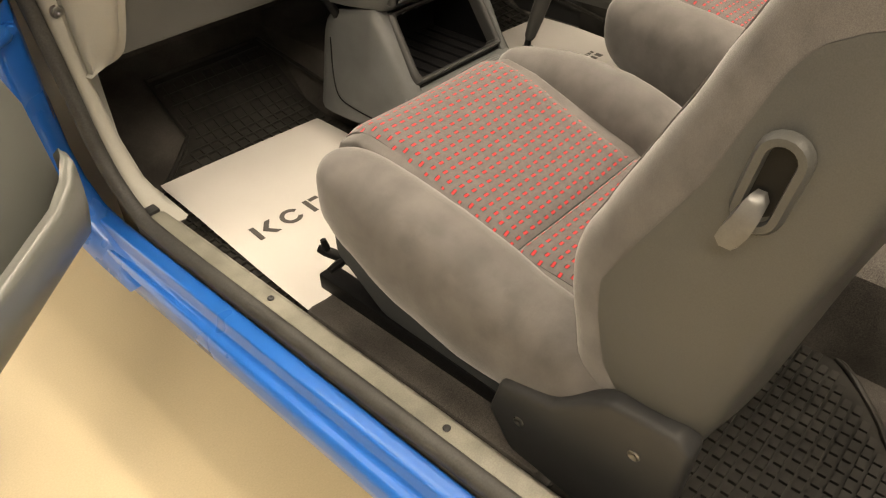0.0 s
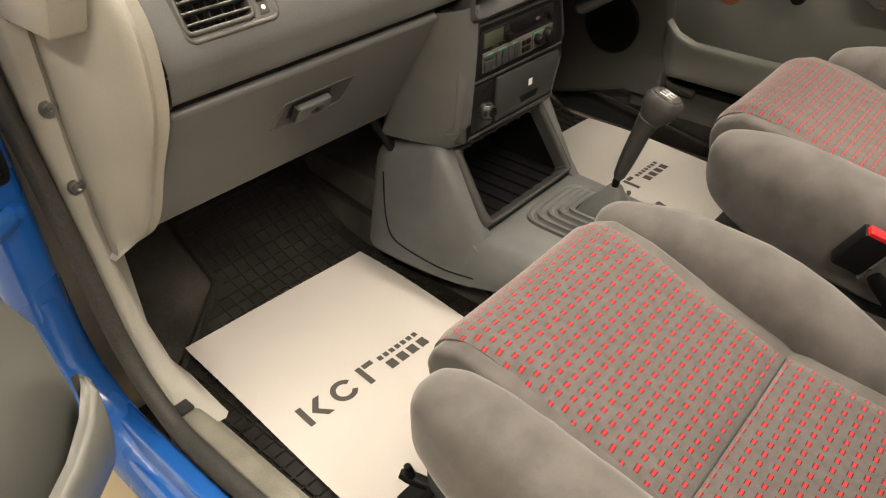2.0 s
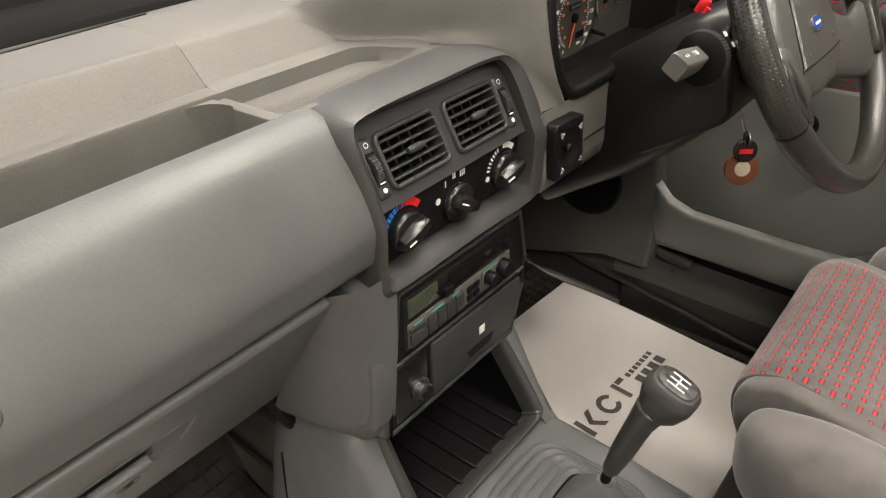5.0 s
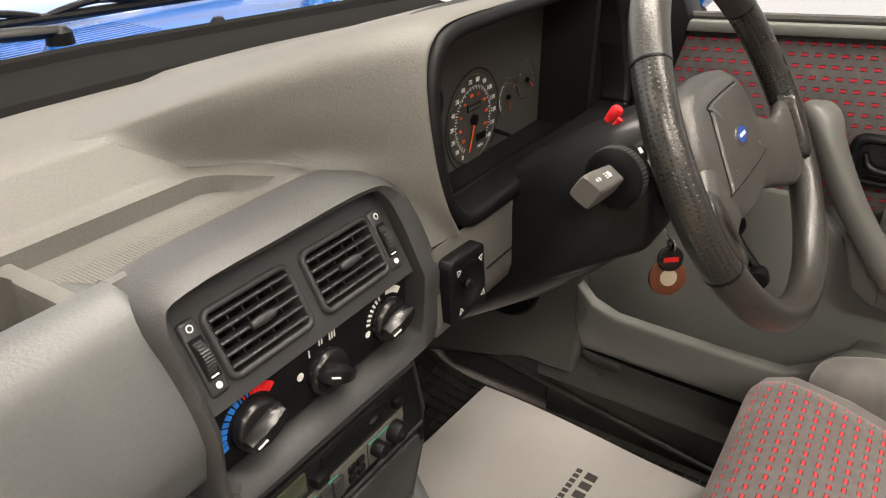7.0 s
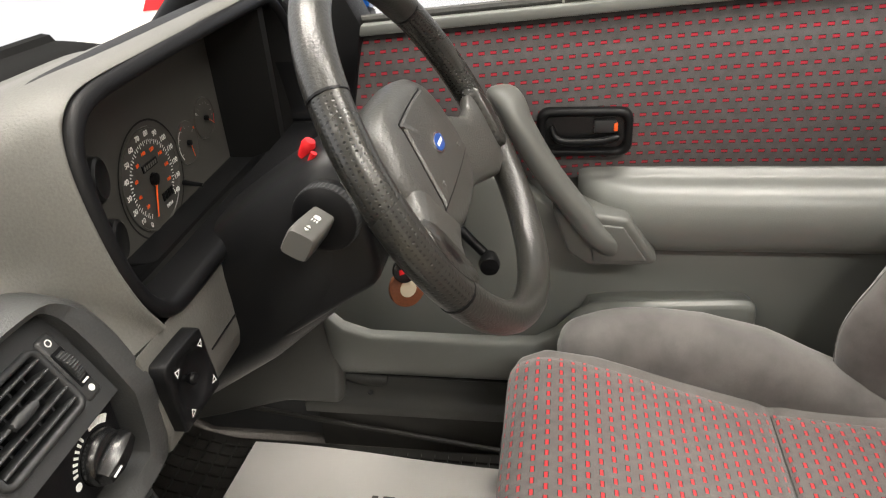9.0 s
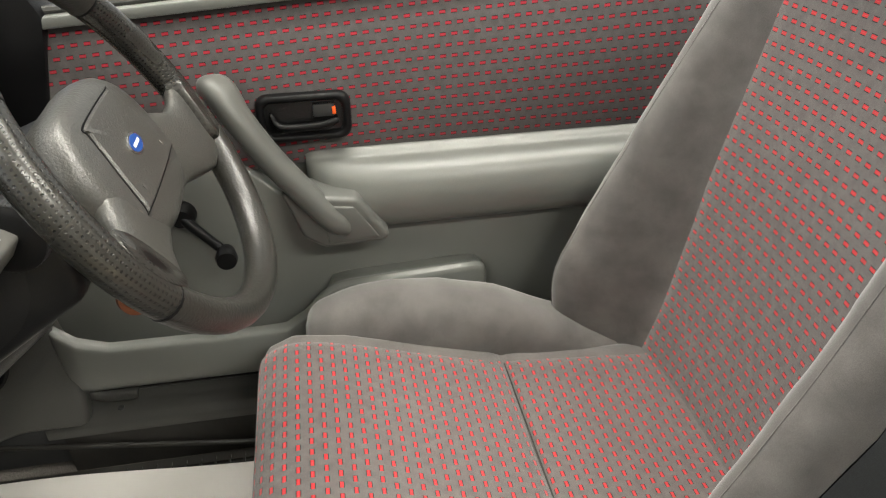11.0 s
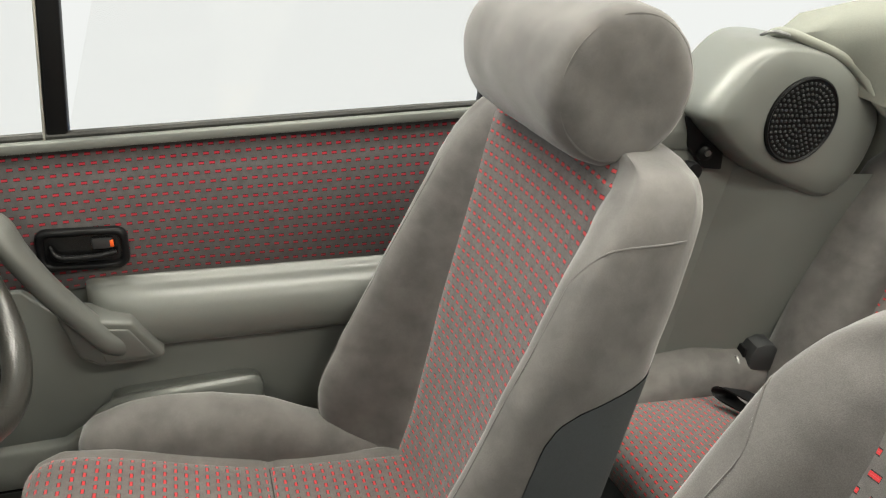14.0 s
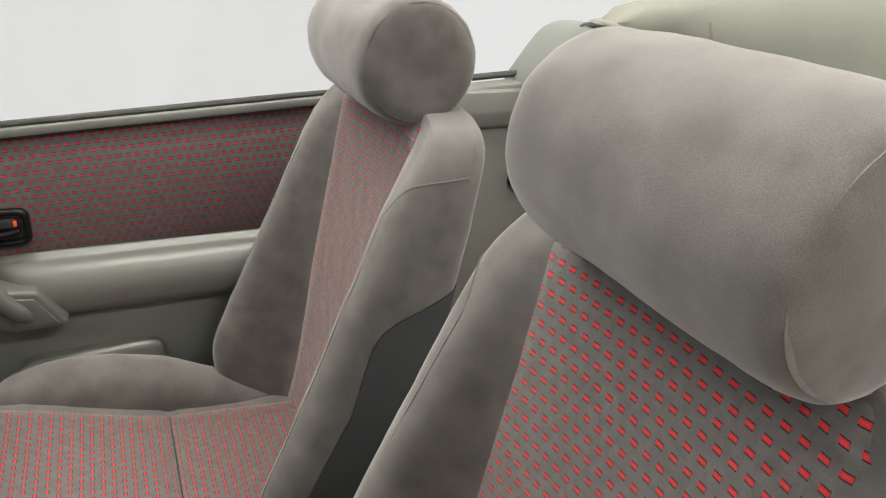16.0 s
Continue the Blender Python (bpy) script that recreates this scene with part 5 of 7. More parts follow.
part("grip", tube([(0.0222, 0.0725, 0.535), (0.025, 0.062, 0.575), (0.030, 0.050, 0.62), (0.034, 0.040, 0.648)], [0.0095, 0.013, 0.0145, 0.019], 18, 6), LEVERGREY, lever)
kb = part("knob", at_pose(loft([ellipse((0, -0.004, h), (1, 0, 0), (0, 1, 0), a, b, 28, 2.8) for h, a, b in ((0, 0.014, 0.014), (0.012, 0.021, 0.023), (0.028, 0.0245, 0.028), (0.040, 0.0245, 0.028), (0.046, 0.021, 0.024), (0.048, 0.014, 0.016))]), Matrix.Translation((0.0335, 0.042, 0.640)) @ Euler((radians(18), radians(8), 0)).to_matrix().to_4x4()), LEVERGREY, lever)
part("knob_plate", at_pose(loft([ellipse((0, -0.004, h), (1, 0, 0), (0, 1, 0), a, b, 28, 3.2) for h, a, b in ((0.045, 0.0175, 0.0205), (0.0485, 0.017, 0.020), (0.0492, 0.014, 0.016))]), Matrix.Translation((0.0335, 0.042, 0.640)) @ Euler((radians(18), radians(8), 0)).to_matrix().to_4x4()), STEEL, kb, "silver shift pattern plate")
km = Matrix.Translation((0.0335, 0.042, 0.640)) @ Euler((radians(18), radians(8), 0)).to_matrix().to_4x4()
for x in (-0.009, 0.0, 0.009):
    part("pattern_bar", at_pose(box(x - 0.0008, x + 0.0008, -0.014, 0.006, 0.0488, 0.0497), km), WHITE, kb)
part("pattern_bar", at_pose(box(-0.009, 0.009, -0.0048, -0.0032, 0.0488, 0.0498), km), WHITE, kb)
hb = thing("handbrake", (0.0, -0.1, 0.44), "black handbrake lever with a grey button", "handbrake")
part("grip", tube([(0.002, -0.030, 0.517), (0.003, -0.08, 0.500), (0.004, -0.18, 0.466), (0.004, -0.28, 0.445), (0.004, -0.36, 0.43)], [0.0125, 0.015, 0.016, 0.015, 0.014], 14, 6), LEVERGREY, hb)
part("collar", lathe((0.002, -0.028, 0.5177), (0, 1, 0.3), [(-0.004, 0.0125), (0.002, 0.0125), (0.004, 0.009), (0.010, 0.006)], 18), BLACK, hb)
part("button", lathe((0.002, -0.020, 0.520), (0, 1, 0.3), [(0, 0.007), (0.003, 0.0095), (0.015, 0.0095), (0.017, 0.007), (0.017, 0.001)], 16), CHAR, hb)

# ---- steering column and wheel ----
wu = Vector((0, math.sin(radians(30)), math.cos(radians(30))))
wm = basis((0.370, 0.0525, 0.9587), (1, 0, 0), wu)
hm = wm @ Matrix.Translation((0, 0, -0.020))
RR = 0.1765
wheel = thing("steering_wheel", (0.370, 0.0525, 0.9587), "black perforated leather two-spoke steering wheel with a grained hub pad", "steering wheel")


def rim_arc(a0, a1, r=0.0160, n=40):
    return at_pose(loft([ellipse((RR * math.cos(t), RR * math.sin(t), 0), (math.cos(t), math.sin(t), 0), (0, 0, 1), r * 0.94, r * 1.06, 16) for t in [radians(lerp(a0, a1, i / n)) for i in range(n + 1)]]), wm)


part("rim_top", rim_arc(36.5, 143.5, 0.0164), WHEELPLASTIC, wheel, "grained black top of the rim")
part("rim_bottom", rim_arc(204, 336, 0.0164), WHEELPLASTIC, wheel, "grained black foot of the rim")
PERF = material("perforated_leather", (0.022, 0.0215, 0.019), 0.28, grain=0.1, grain_size=700, bump=0.3, blotch=0.1, spec=0.6)
pt, pl = PERF.node_tree.nodes, PERF.node_tree.links
vor, pm, pr = pt.new("ShaderNodeTexVoronoi"), pt.new("ShaderNodeUVMap"), pt.new("ShaderNodeMapRange")
vor.inputs["Scale"].default_value, vor.inputs["Randomness"].default_value = 1.0, 0.0
pl.new(pm.outputs[0], vor.inputs["Vector"])
pl.new(vor.outputs["Distance"], pr.inputs["Value"])
pr.inputs["From Min"].default_value, pr.inputs["From Max"].default_value = 0.16, 0.26
pr.inputs["To Min"].default_value, pr.inputs["To Max"].default_value = 0.12, 1.0
pbm, pbp = pt.new("ShaderNodeMix"), pt.new("ShaderNodeBump")
pbm.data_type, pbm.blend_type, pbm.inputs["Factor"].default_value = "RGBA", "MULTIPLY", 1.0
pl.new(pt["Principled BSDF"].inputs["Base Color"].links[0].from_socket, pbm.inputs[6])
pl.new(pr.outputs[0], pbm.inputs[7])
pl.new(pbm.outputs[2], pt["Principled BSDF"].inputs["Base Color"])
pbp.inputs["Strength"].default_value, pbp.inputs["Distance"].default_value = 0.5, 0.0006
pl.new(pr.outputs[0], pbp.inputs["Height"])
pl.new(pbp.outputs[0], pt["Principled BSDF"].inputs["Normal"])
for a0, a1 in ((-24, 36.5), (143.5, 204)):
    n = 33
    ts = [radians(lerp(a0, a1, i / n)) for i in range(n + 1)]
    g = loft([ellipse((RR * math.cos(t), RR * math.sin(t), 0), (math.cos(t), math.sin(t), 0), (0, 0, 1), 0.0158 * 0.94, 0.0158 * 1.06, 16) for t in ts], uv=lambda i, j: (i * 1.35, j * 1.25))
    part("rim_grip", at_pose(g, wm), PERF, wheel, "perforated leather grip")
    for t in (ts[0], ts[-1]):
        part("stitch_ring", at_pose(loft([ellipse((RR * math.cos(t + e), RR * math.sin(t + e), 0), (math.cos(t), math.sin(t), 0), (0, 0, 1), 0.0160, 0.0172, 16) for e in (-0.006, 0.006)]), wm), BLACK, wheel)
HUBGREY = material("hub_grain", (0.047, 0.046, 0.042), 0.36, grain=0.15, grain_size=420, bump=1.0, blotch=0.1, spec=0.7)
hub = [ellipse((0, c, h), (1, 0, 0), (0, 1, 0), a, b, 48, p) for h, a, b, c, p in ((-0.055, 0.055, 0.046, 0, 3), (-0.035, 0.084, 0.062, -0.002, 2.8), (-0.012, 0.096, 0.070, -0.003, 2.6), (-0.002, 0.097, 0.071, -0.004, 2.6), (0.007, 0.094, 0.069, -0.004, 2.6), (0.0125, 0.088, 0.064, -0.004, 2.6), (0.0155, 0.078, 0.056, -0.004, 2.6), (0.0165, 0.03, 0.03, 0.0, 2.6))]
part("hub_pad", at_pose(loft(hub), hm), HUBGREY, wheel, "grained black hub pad")
for sgn in (-1, 1):
    sp = []
    for x, c, w, h0, h1 in ((0.045, -0.024, 0.050, -0.045, -0.006), (0.075, -0.034, 0.046, -0.040, -0.005), (0.100, -0.048, 0.042, -0.030, -0.002), (0.122, -0.059, 0.039, -0.020, 0.003), (0.138, -0.055, 0.038, -0.014, 0.008), (0.151, -0.045, 0.036, -0.011, 0.011), (0.163, -0.036, 0.028, -0.007, 0.009)):
        sp.append([Vector((sgn * x, c + e.x, (h0 + h1) / 2 + e.y)) for e in ellipse((0, 0, 0), (1, 0, 0), (0, 1, 0), w, (h1 - h0) / 2, 24, 3)])
    part("spoke", at_pose(loft(sp), wm), HUBGREY, wheel)
    pt_ = []
    for h, k in ((0.000, 1.0), (0.0140, 0.97), (0.0170, 0.86), (0.0178, 0.3)):
        pt_.append([Vector((sgn * (math.sqrt(RR * RR - (e.y - 0.040) ** 2) - 0.0125 + e.x), -0.040 + e.y, h)) for e in ellipse((0, 0, 0), (1, 0, 0), (0, 1, 0), 0.0150 * k, 0.039 * k, 28, 2.2)])
    part("thumb_patch", at_pose(loft(pt_, uv=lambda i, j: (i * 1.4, j * 1.0)), wm), PERF, wheel, "perforated leather thumb patch")
ph = [(q.x, q.y) for q in curve([(x, y, 0) for x, y in ((-0.046, 0.036), (-0.040, 0.043), (0.040, 0.043), (0.046, 0.036), (0.064, -0.028), (0.058, -0.037), (-0.058, -0.037), (-0.064, -0.028), (-0.046, 0.036))], 5)[:-1]]
hp = part("horn_pad", at_pose(loft([[Vector((x * a, y * a, h)) for x, y in ph] for a, h in ((1, 0.006), (1, 0.0165), (0.96, 0.0185), (0.5, 0.0195), (0.02, 0.0198))], caps=False), hm), HUBGREY, wheel, "raised horn pad with a blue oval badge")
part("pad_groove", at_pose(loft([[Vector((x * a, y * a, h)) for x, y in ph] for a, h in ((1.0, 0.0162), (1.035, 0.0164), (1.035, 0.010))], caps=False), hm), BLACK, wheel)
part("badge", at_pose(loft([ellipse((0, 0.000, h), (1, 0, 0), (0, 1, 0), a, b, 28) for h, a, b in ((0.019, 0.0165, 0.0095), (0.0208, 0.0165, 0.0095), (0.021, 0.015, 0.008))]), hm), CHROME, hp)
part("badge_field", at_pose(loft([ellipse((0, 0.000, h), (1, 0, 0), (0, 1, 0), a, b, 28) for h, a, b in ((0.0205, 0.0145, 0.0078), (0.0214, 0.0142, 0.0075))]), hm), material("navy_enamel", (0.015, 0.06, 0.26), 0.3), hp, "plain blue oval badge")
part("badge_bar", at_pose(box(-0.009, 0.009, -0.0015, 0.0015, 0.021, 0.0217), hm), WHITE, hp)
for x in (-0.046, 0.046):
    part("horn_mark", at_pose(box(x - 0.0018, x + 0.0018, -0.0255, -0.0215, 0.0188, 0.0199), hm), STALK, hp)


def flat_bar(poly):
    return prism(poly, "z", 0, 0.0005)


column = thing("steering_column", (0.35, 0.2, 0.75), "black plastic steering column shroud with stalks", "steering column")
cf, ct = Vector((0.36, 0.115, 0.905)), Vector((0.36, 0.34, 0.762))
cr = []
for k, a, up, dn in ((0, 0.060, 0.066, 0.050), (0.03, 0.070, 0.078, 0.062), (0.10, 0.078, 0.088, 0.072), (0.2, 0.082, 0.093, 0.080), (0.5, 0.084, 0.092, 0.095), (1, 0.084, 0.085, 0.10)):
    c = cf.lerp(ct, k)
    cr.append([c + Vector((a * math.copysign(abs(math.cos(t)) ** 0.6, math.cos(t)), 0, (up if math.sin(t) > 0 else dn) * math.copysign(abs(math.sin(t)) ** 0.6, math.sin(t)))) for t in [2 * math.pi * i / 48 for i in range(48)]])
part("shroud", loft(cr), COLUMNBLACK, column, "black column shroud")
part("knee_panel", prism([(0.262, 0.862), (0.250, 0.82), (0.262, 0.752), (0.275, 0.738), (0.42, 0.72), (0.42, 0.862)], "x", 0.298, 0.60, 0.006), COLUMNBLACK, column, "black panel beneath the column")
part("lower_shroud", prism([(0.098, 0.866), (0.104, 0.853), (0.278, 0.734), (0.36, 0.70), (0.40, 0.70), (0.40, 0.82), (0.243, 0.8645), (0.125, 0.9375), (0.106, 0.925)], "x", 0.2815, 0.436, 0.009, 3), COLUMNBLACK, column, "boxy black lower shroud")
part("split_line", tube([(0.2806, 0.130, 0.9355), (0.2806, 0.243, 0.8655), (0.2806, 0.30, 0.849)], 0.0012, 6, 0), GLOSS, column)
st = part("light_stalk", lathe((0.297, 0.139, 0.924), (-1, 0.10, 0.06), [(0, 0.031), (0.006, 0.032), (0.010, 0.031), (0.022, 0.030), (0.026, 0.025), (0.027, 0.012)], 40), BLACK, column, "black light stalk with a grey end")
sa = Vector((-1, 0.10, 0.06)).normalized()
su = sa.orthogonal().normalized()
sv = sa.cross(su)
knurl = []
for h, k in ((0.011, 0.030), (0.012, 0.0315), (0.021, 0.0310), (0.022, 0.029)):
    knurl.append([Vector((0.297, 0.139, 0.924)) + sa * h + (su * math.cos(a) + sv * math.sin(a)) * (k - 0.0007 * (n % 2)) for n, a in [(n, math.pi * n / 48) for n in range(96)]])
part("knurled_ring", loft(knurl), CHAR, st, "", 20)
tip = []
for h, a, b in ((0.020, 0.011, 0.012), (0.030, 0.0115, 0.0125), (0.050, 0.0125, 0.0135), (0.066, 0.0125, 0.0135), (0.069, 0.0110, 0.012)):
    tip.append([q + Vector((0, 0.0, 0.001)) for q in ellipse(Vector((0.292, 0.141, 0.924)) + sa * h, (0, 0.85, 0.5), (0, -0.5, 0.85), a, b, 24, 6)])
part("stalk_end", loft(tip), STALK, st, "grey boxy tip with white marks", 30)
tm = basis(Vector((0.292, 0.141, 0.925)) + sa * 0.048 + Vector((0, -0.5, 0.85)) * 0.0142, -sa, (0, 0.85, 0.5))
for k in (-1, 1):
    part("arrow_mark", at_pose(prism([(-0.0115 + k * 0.0015, 0.0022), (-0.0115 + k * 0.0015, -0.0022), (-0.0115 + k * 0.0045, 0.0)] if k > 0 else [(-0.0130, 0.0022), (-0.0160, 0.0), (-0.0130, -0.0022)], "z", 0, 0.0005), tm), WHITE, st)
part("beam_mark", at_pose(flat_bar([(0.006, -0.003), (0.010, -0.003), (0.0115, 0.0), (0.010, 0.003), (0.006, 0.003)]), tm), WHITE, st)
for k in range(3):
    part("beam_ray", at_pose(box(0.001, 0.004, -0.0028 + 0.0024 * k, -0.0018 + 0.0024 * k, 0, 0.0005), tm), WHITE, st)
for a in (-0.35, 0.1):
    q = Vector((0.297, 0.139, 0.924)) + sa * 0.005 + (Vector((0, -0.75, 0.66)) * math.cos(a) + Vector((0, -0.66, -0.75)) * math.sin(a)) * 0.0322
    part("symbol", at_pose(box(-0.003, 0.003, -0.003, 0.003, 0, 0.0006), basis(q, -sa, (0, 0.66, 0.75))), WHITE, st)
part("hazard_switch", lathe((0.334, 0.168, 0.9685), (0, -0.5, 0.85), [(-0.010, 0.0055), (0, 0.0065), (0.004, 0.0068), (0.008, 0.005), (0.009, 0.002)], 20), RED, column, "red hazard switch")
part("hazard_mark", lathe((0.316, 0.160, 0.963), (0, -0.5, 0.85), [(0, 0.003), (0.009, 0.003)], 10), RED, column)
keys = thing("key_fob", (0.50, 0.13, 0.69), "round brown leather key fob with a red-printed black tag", "key ring")
part("chain", tube([(0.452, 0.15, 0.815), (0.47, 0.14, 0.80), (0.485, 0.135, 0.775), (0.497, 0.131, 0.757)], 0.0016, 6, 4), CHROME, keys)
part("ring", lathe((0.497, 0.131, 0.755), (0.7, -0.7, 0), [(-0.001, 0.010), (0.001, 0.010), (0.001, 0.0085), (-0.001, 0.0085)], 20), CHROME, keys)
fd = Vector((-0.75, -0.62, 0.2)).normalized()
part("black_tag", lathe(Vector((0.499, 0.130, 0.735)), fd, [(-0.003, 0.015), (-0.002, 0.017), (0.002, 0.017), (0.003, 0.015)], 28), GLOSS, keys)
part("red_print", at_pose(box(-0.010, 0.010, -0.0035, 0.0035, 0.003, 0.0038), basis(Vector((0.499, 0.130, 0.735)), fd.cross(Vector((0, 0, 1))) * -1, (0, 0, 1))), RED, keys)
part("leather_fob", lathe(Vector((0.503, 0.131, 0.705)), fd, [(-0.004, 0.023), (-0.003, 0.025), (0.003, 0.025), (0.004, 0.023)], 32), BROWN, keys, "round brown leather fob")
part("fob_disc", lathe(Vector((0.503, 0.131, 0.705)) + fd * 0.0035, fd, [(0, 0.0115), (0.0012, 0.0115), (0.0016, 0.010)], 24), material("cream_enamel", (0.55, 0.48, 0.36), 0.4), keys, "cream disc")
# ---- driver's door ----
door = thing("driver_door", (0.65, -0.2, 0.42), "closed right-hand door with red-dashed cloth panel and grey armrest", "car door")


def belt(y):
    return 1.013 - 0.068 * (y - 0.065)


part("door_shell", prism([(0.30, 0.44), (0.315, 0.55), (0.30, 0.70), (0.24, 0.98), (0.22, belt(0.22) - 0.01), (-0.70, belt(-0.70) - 0.01), (-0.70, 0.43)], "x", 0.665, 0.70, 0.004), DOORGREY, door)
part("outer_skin", prism([(0.32, 0.40), (0.36, 0.60), (0.34, 0.98), (-0.74, 1.04), (-0.76, 0.60), (-0.72, 0.40)], "x", 0.701, 0.755, 0.01, 3), BLUE, door, "glossy blue outer door skin")
part("fabric_panel", sheet(lambda u, v: (0.655 - 0.012 * math.sin(math.pi * min(1, v * 1.02)) ** 0.6 + 0.006 * max(0, v - 0.85) / 0.15, lerp(0.235, -0.67, u), lerp(0.765 + 0.035 * min(1, u * 2.2), belt(lerp(0.235, -0.67, u)) - 0.016, v)), 12, 14, 0, (0.905, 0.215)), DOORFABRIC, door, "dark cloth with red dashes", 70)
part("mirror_trim", prism([(0.33, 0.80), (0.36, 1.02), (0.215, 1.06), (0.19, 1.006), (0.222, 0.84)], "x", 0.640, 0.700, 0.004), BLACK, door, "black mirror corner trim")
arm = []
for y, k in ((-0.085, 0.1), (-0.095, 0.45), (-0.12, 0.8), (-0.16, 0.97), (-0.22, 1.0), (-0.35, 1.0), (-0.52, 0.98), (-0.62, 0.95), (-0.70, 0.9)):
    prof = curve([(0.662, 0, 0.812), (0.650, 0, 0.811), (0.643, 0, 0.806), (0.637, 0, 0.801), (0.622, 0, 0.795), (0.609, 0, 0.785), (0.601, 0, 0.770), (0.597, 0, 0.748), (0.602, 0, 0.719), (0.618, 0, 0.702), (0.640, 0, 0.697), (0.662, 0, 0.695)], 3)
    arm.append([(lerp(0.652, q.x, k), y, q.z + 0.010 * (y + 0.4) * -0.4) for q in prof])
part("armrest", loft(arm, closed=False), ARMVINYL, door, "padded grey vinyl armrest", 60)
part("lower_panel", prism([(0.30, 0.448), (0.312, 0.55), (0.30, 0.66), (0.24, 0.79), (0.0, 0.80), (-0.10, 0.70), (-0.70, 0.70), (-0.70, 0.448)], "x", 0.640, 0.668, 0.004, 3), DOORGREY, door, "grey vinyl lower panel")
pk = []
for y, top, k in ((0.308, 0.575, 0.15), (0.300, 0.590, 0.7), (0.285, 0.588, 1), (0.262, 0.566, 1), (0.22, 0.552, 1), (0.05, 0.550, 1), (-0.03, 0.553, 1), (-0.06, 0.572, 1), (-0.085, 0.602, 1), (-0.105, 0.618, 1), (-0.13, 0.623, 1), (-0.22, 0.627, 0.95), (-0.29, 0.630, 0.9), (-0.318, 0.628, 0.8), (-0.330, 0.618, 0.62), (-0.336, 0.60, 0.4), (-0.338, 0.58, 0.1)):
    op = along([(-0.10, 0), (-0.05, 1)], y)
    prof = curve([(0.640, 0, lerp(top - 0.006, 0.50, op)), (lerp(0.622, 0.616, op), 0, lerp(top - 0.003, 0.50, op)), (0.613, 0, top - 0.003), (0.606, 0, top), (0.599, 0, top - 0.003), (0.596, 0, top - 0.012), (0.599, 0, lerp(top, 0.45, 0.5)), (0.612, 0, 0.466), (0.628, 0, 0.455), (0.640, 0, 0.452)], 3)
    pk.append([(lerp(0.640, q.x, k), y, q.z) for q in prof])
part("door_pocket", loft(pk, closed=False), DOORGREY, door, "moulded grey map pocket", 60)
part("window_strip", prism([(0.23, belt(0.23) - 0.014), (0.23, belt(0.23)), (-0.71, belt(-0.71)), (-0.71, belt(-0.71) - 0.014)], "x", 0.642, 0.664, 0.003), DOORGREY, door, "grey window ledge")
part("window_seal", tube([(0.660, 0.24, belt(0.24) + 0.004), (0.660, -0.25, belt(-0.25) + 0.004), (0.660, -0.71, belt(-0.71) + 0.004)], 0.006, 8, 4), SEAL, door, "black window seal")
post = part("quarterlight_post", prism([(-0.062, belt(-0.06)), (-0.090, belt(-0.09)), (-0.118, 1.45), (-0.092, 1.45)], "x", 0.655, 0.678, 0.003), BLACK, door, "black quarterlight post")
part("post_bead", prism([(-0.0585, belt(-0.06)), (-0.0615, belt(-0.06)), (-0.0915, 1.45), (-0.0885, 1.45)], "x", 0.653, 0.668, 0.001), TRIM, post)
for y0, y1 in ((0.20, -0.065), (-0.088, -0.70)):
    g = part("window_pane", prism([(y0, belt(y0)), (y1, belt(y1)), (y1 - 0.03, 1.45), (y0 - 0.12, 1.45)], "x", 0.664, 0.668), GLASS, door)
    g.visible_shadow = False
# release handle in its black surround
hm = basis((0.6415, -0.090, 0.8635), (0, -1, 0), (0, 0, 1))


hs = part("handle_surround", at_pose(loft([[Vector((x, y, h)) for x, y in rect(0.061 - d, 0.033 - d, 0.0165 - d * 0.5)] for d, h in ((0, 0), (0.0005, 0.005), (0.002, 0.0085), (0.005, 0.0105), (0.008, 0.0100), (0.0105, 0.0075), (0.0115, -0.004))], caps=False), hm), BLACK, door, "black release handle surround", 60)
part("handle_cup", at_pose(box(-0.051, 0.051, -0.023, 0.023, -0.004, 0.002), hm), GLOSS, hs)
part("release_lever", at_pose(tube([(-0.042, 0.008, 0.006), (-0.036, -0.006, 0.009), (-0.020, -0.011, 0.010), (0.020, -0.010, 0.010), (0.044, -0.005, 0.008)], [0.003, 0.0045, 0.005, 0.005, 0.004], 10, 5), hm), BLACK, hs)
part("lock_slider", at_pose(box(0.012, 0.040, 0.0, 0.017, 0.002, 0.008, 0.002), hm), CHAR, hs)
part("lock_flag", at_pose(box(0.0365, 0.0415, 0.003, 0.0135, 0.003, 0.0092, 0.001), hm), ORANGE, hs, "orange unlocked flag")
# pull handle
pull = part("pull_handle", tube([(0.648, 0.012, 0.895), (0.622, 0.015, 0.918), (0.604, 0.004, 0.915), (0.594, -0.012, 0.885), (0.588, -0.045, 0.830), (0.586, -0.085, 0.775), (0.588, -0.115, 0.735), (0.600, -0.135, 0.712)], [0.014, 0.019, 0.021, 0.021, 0.021, 0.021, 0.022, 0.016], 18, 7, flat=0.75, power=2.6), PULLGREY, door, "thick grey pull handle")
part("pull_foot", prism([(-0.050, 0.785), (-0.095, 0.775), (-0.148, 0.768), (-0.190, 0.706), (-0.180, 0.698), (-0.100, 0.695), (-0.072, 0.715)], "x", 0.580, 0.64, 0.007, 4), PULLGREY, pull)
part("pull_inset", prism([(-0.098, 0.762), (-0.142, 0.757), (-0.174, 0.708), (-0.106, 0.705)], "x", 0.5775, 0.582, 0.002, 3), PULLGREY, pull)
wd = part("window_winder", tube([(0.626, 0.085, 0.735), (0.612, 0.06, 0.715), (0.600, 0.036, 0.696)], [0.008, 0.007, 0.007], 10, 4), BLACK, door, "black window winder arm")
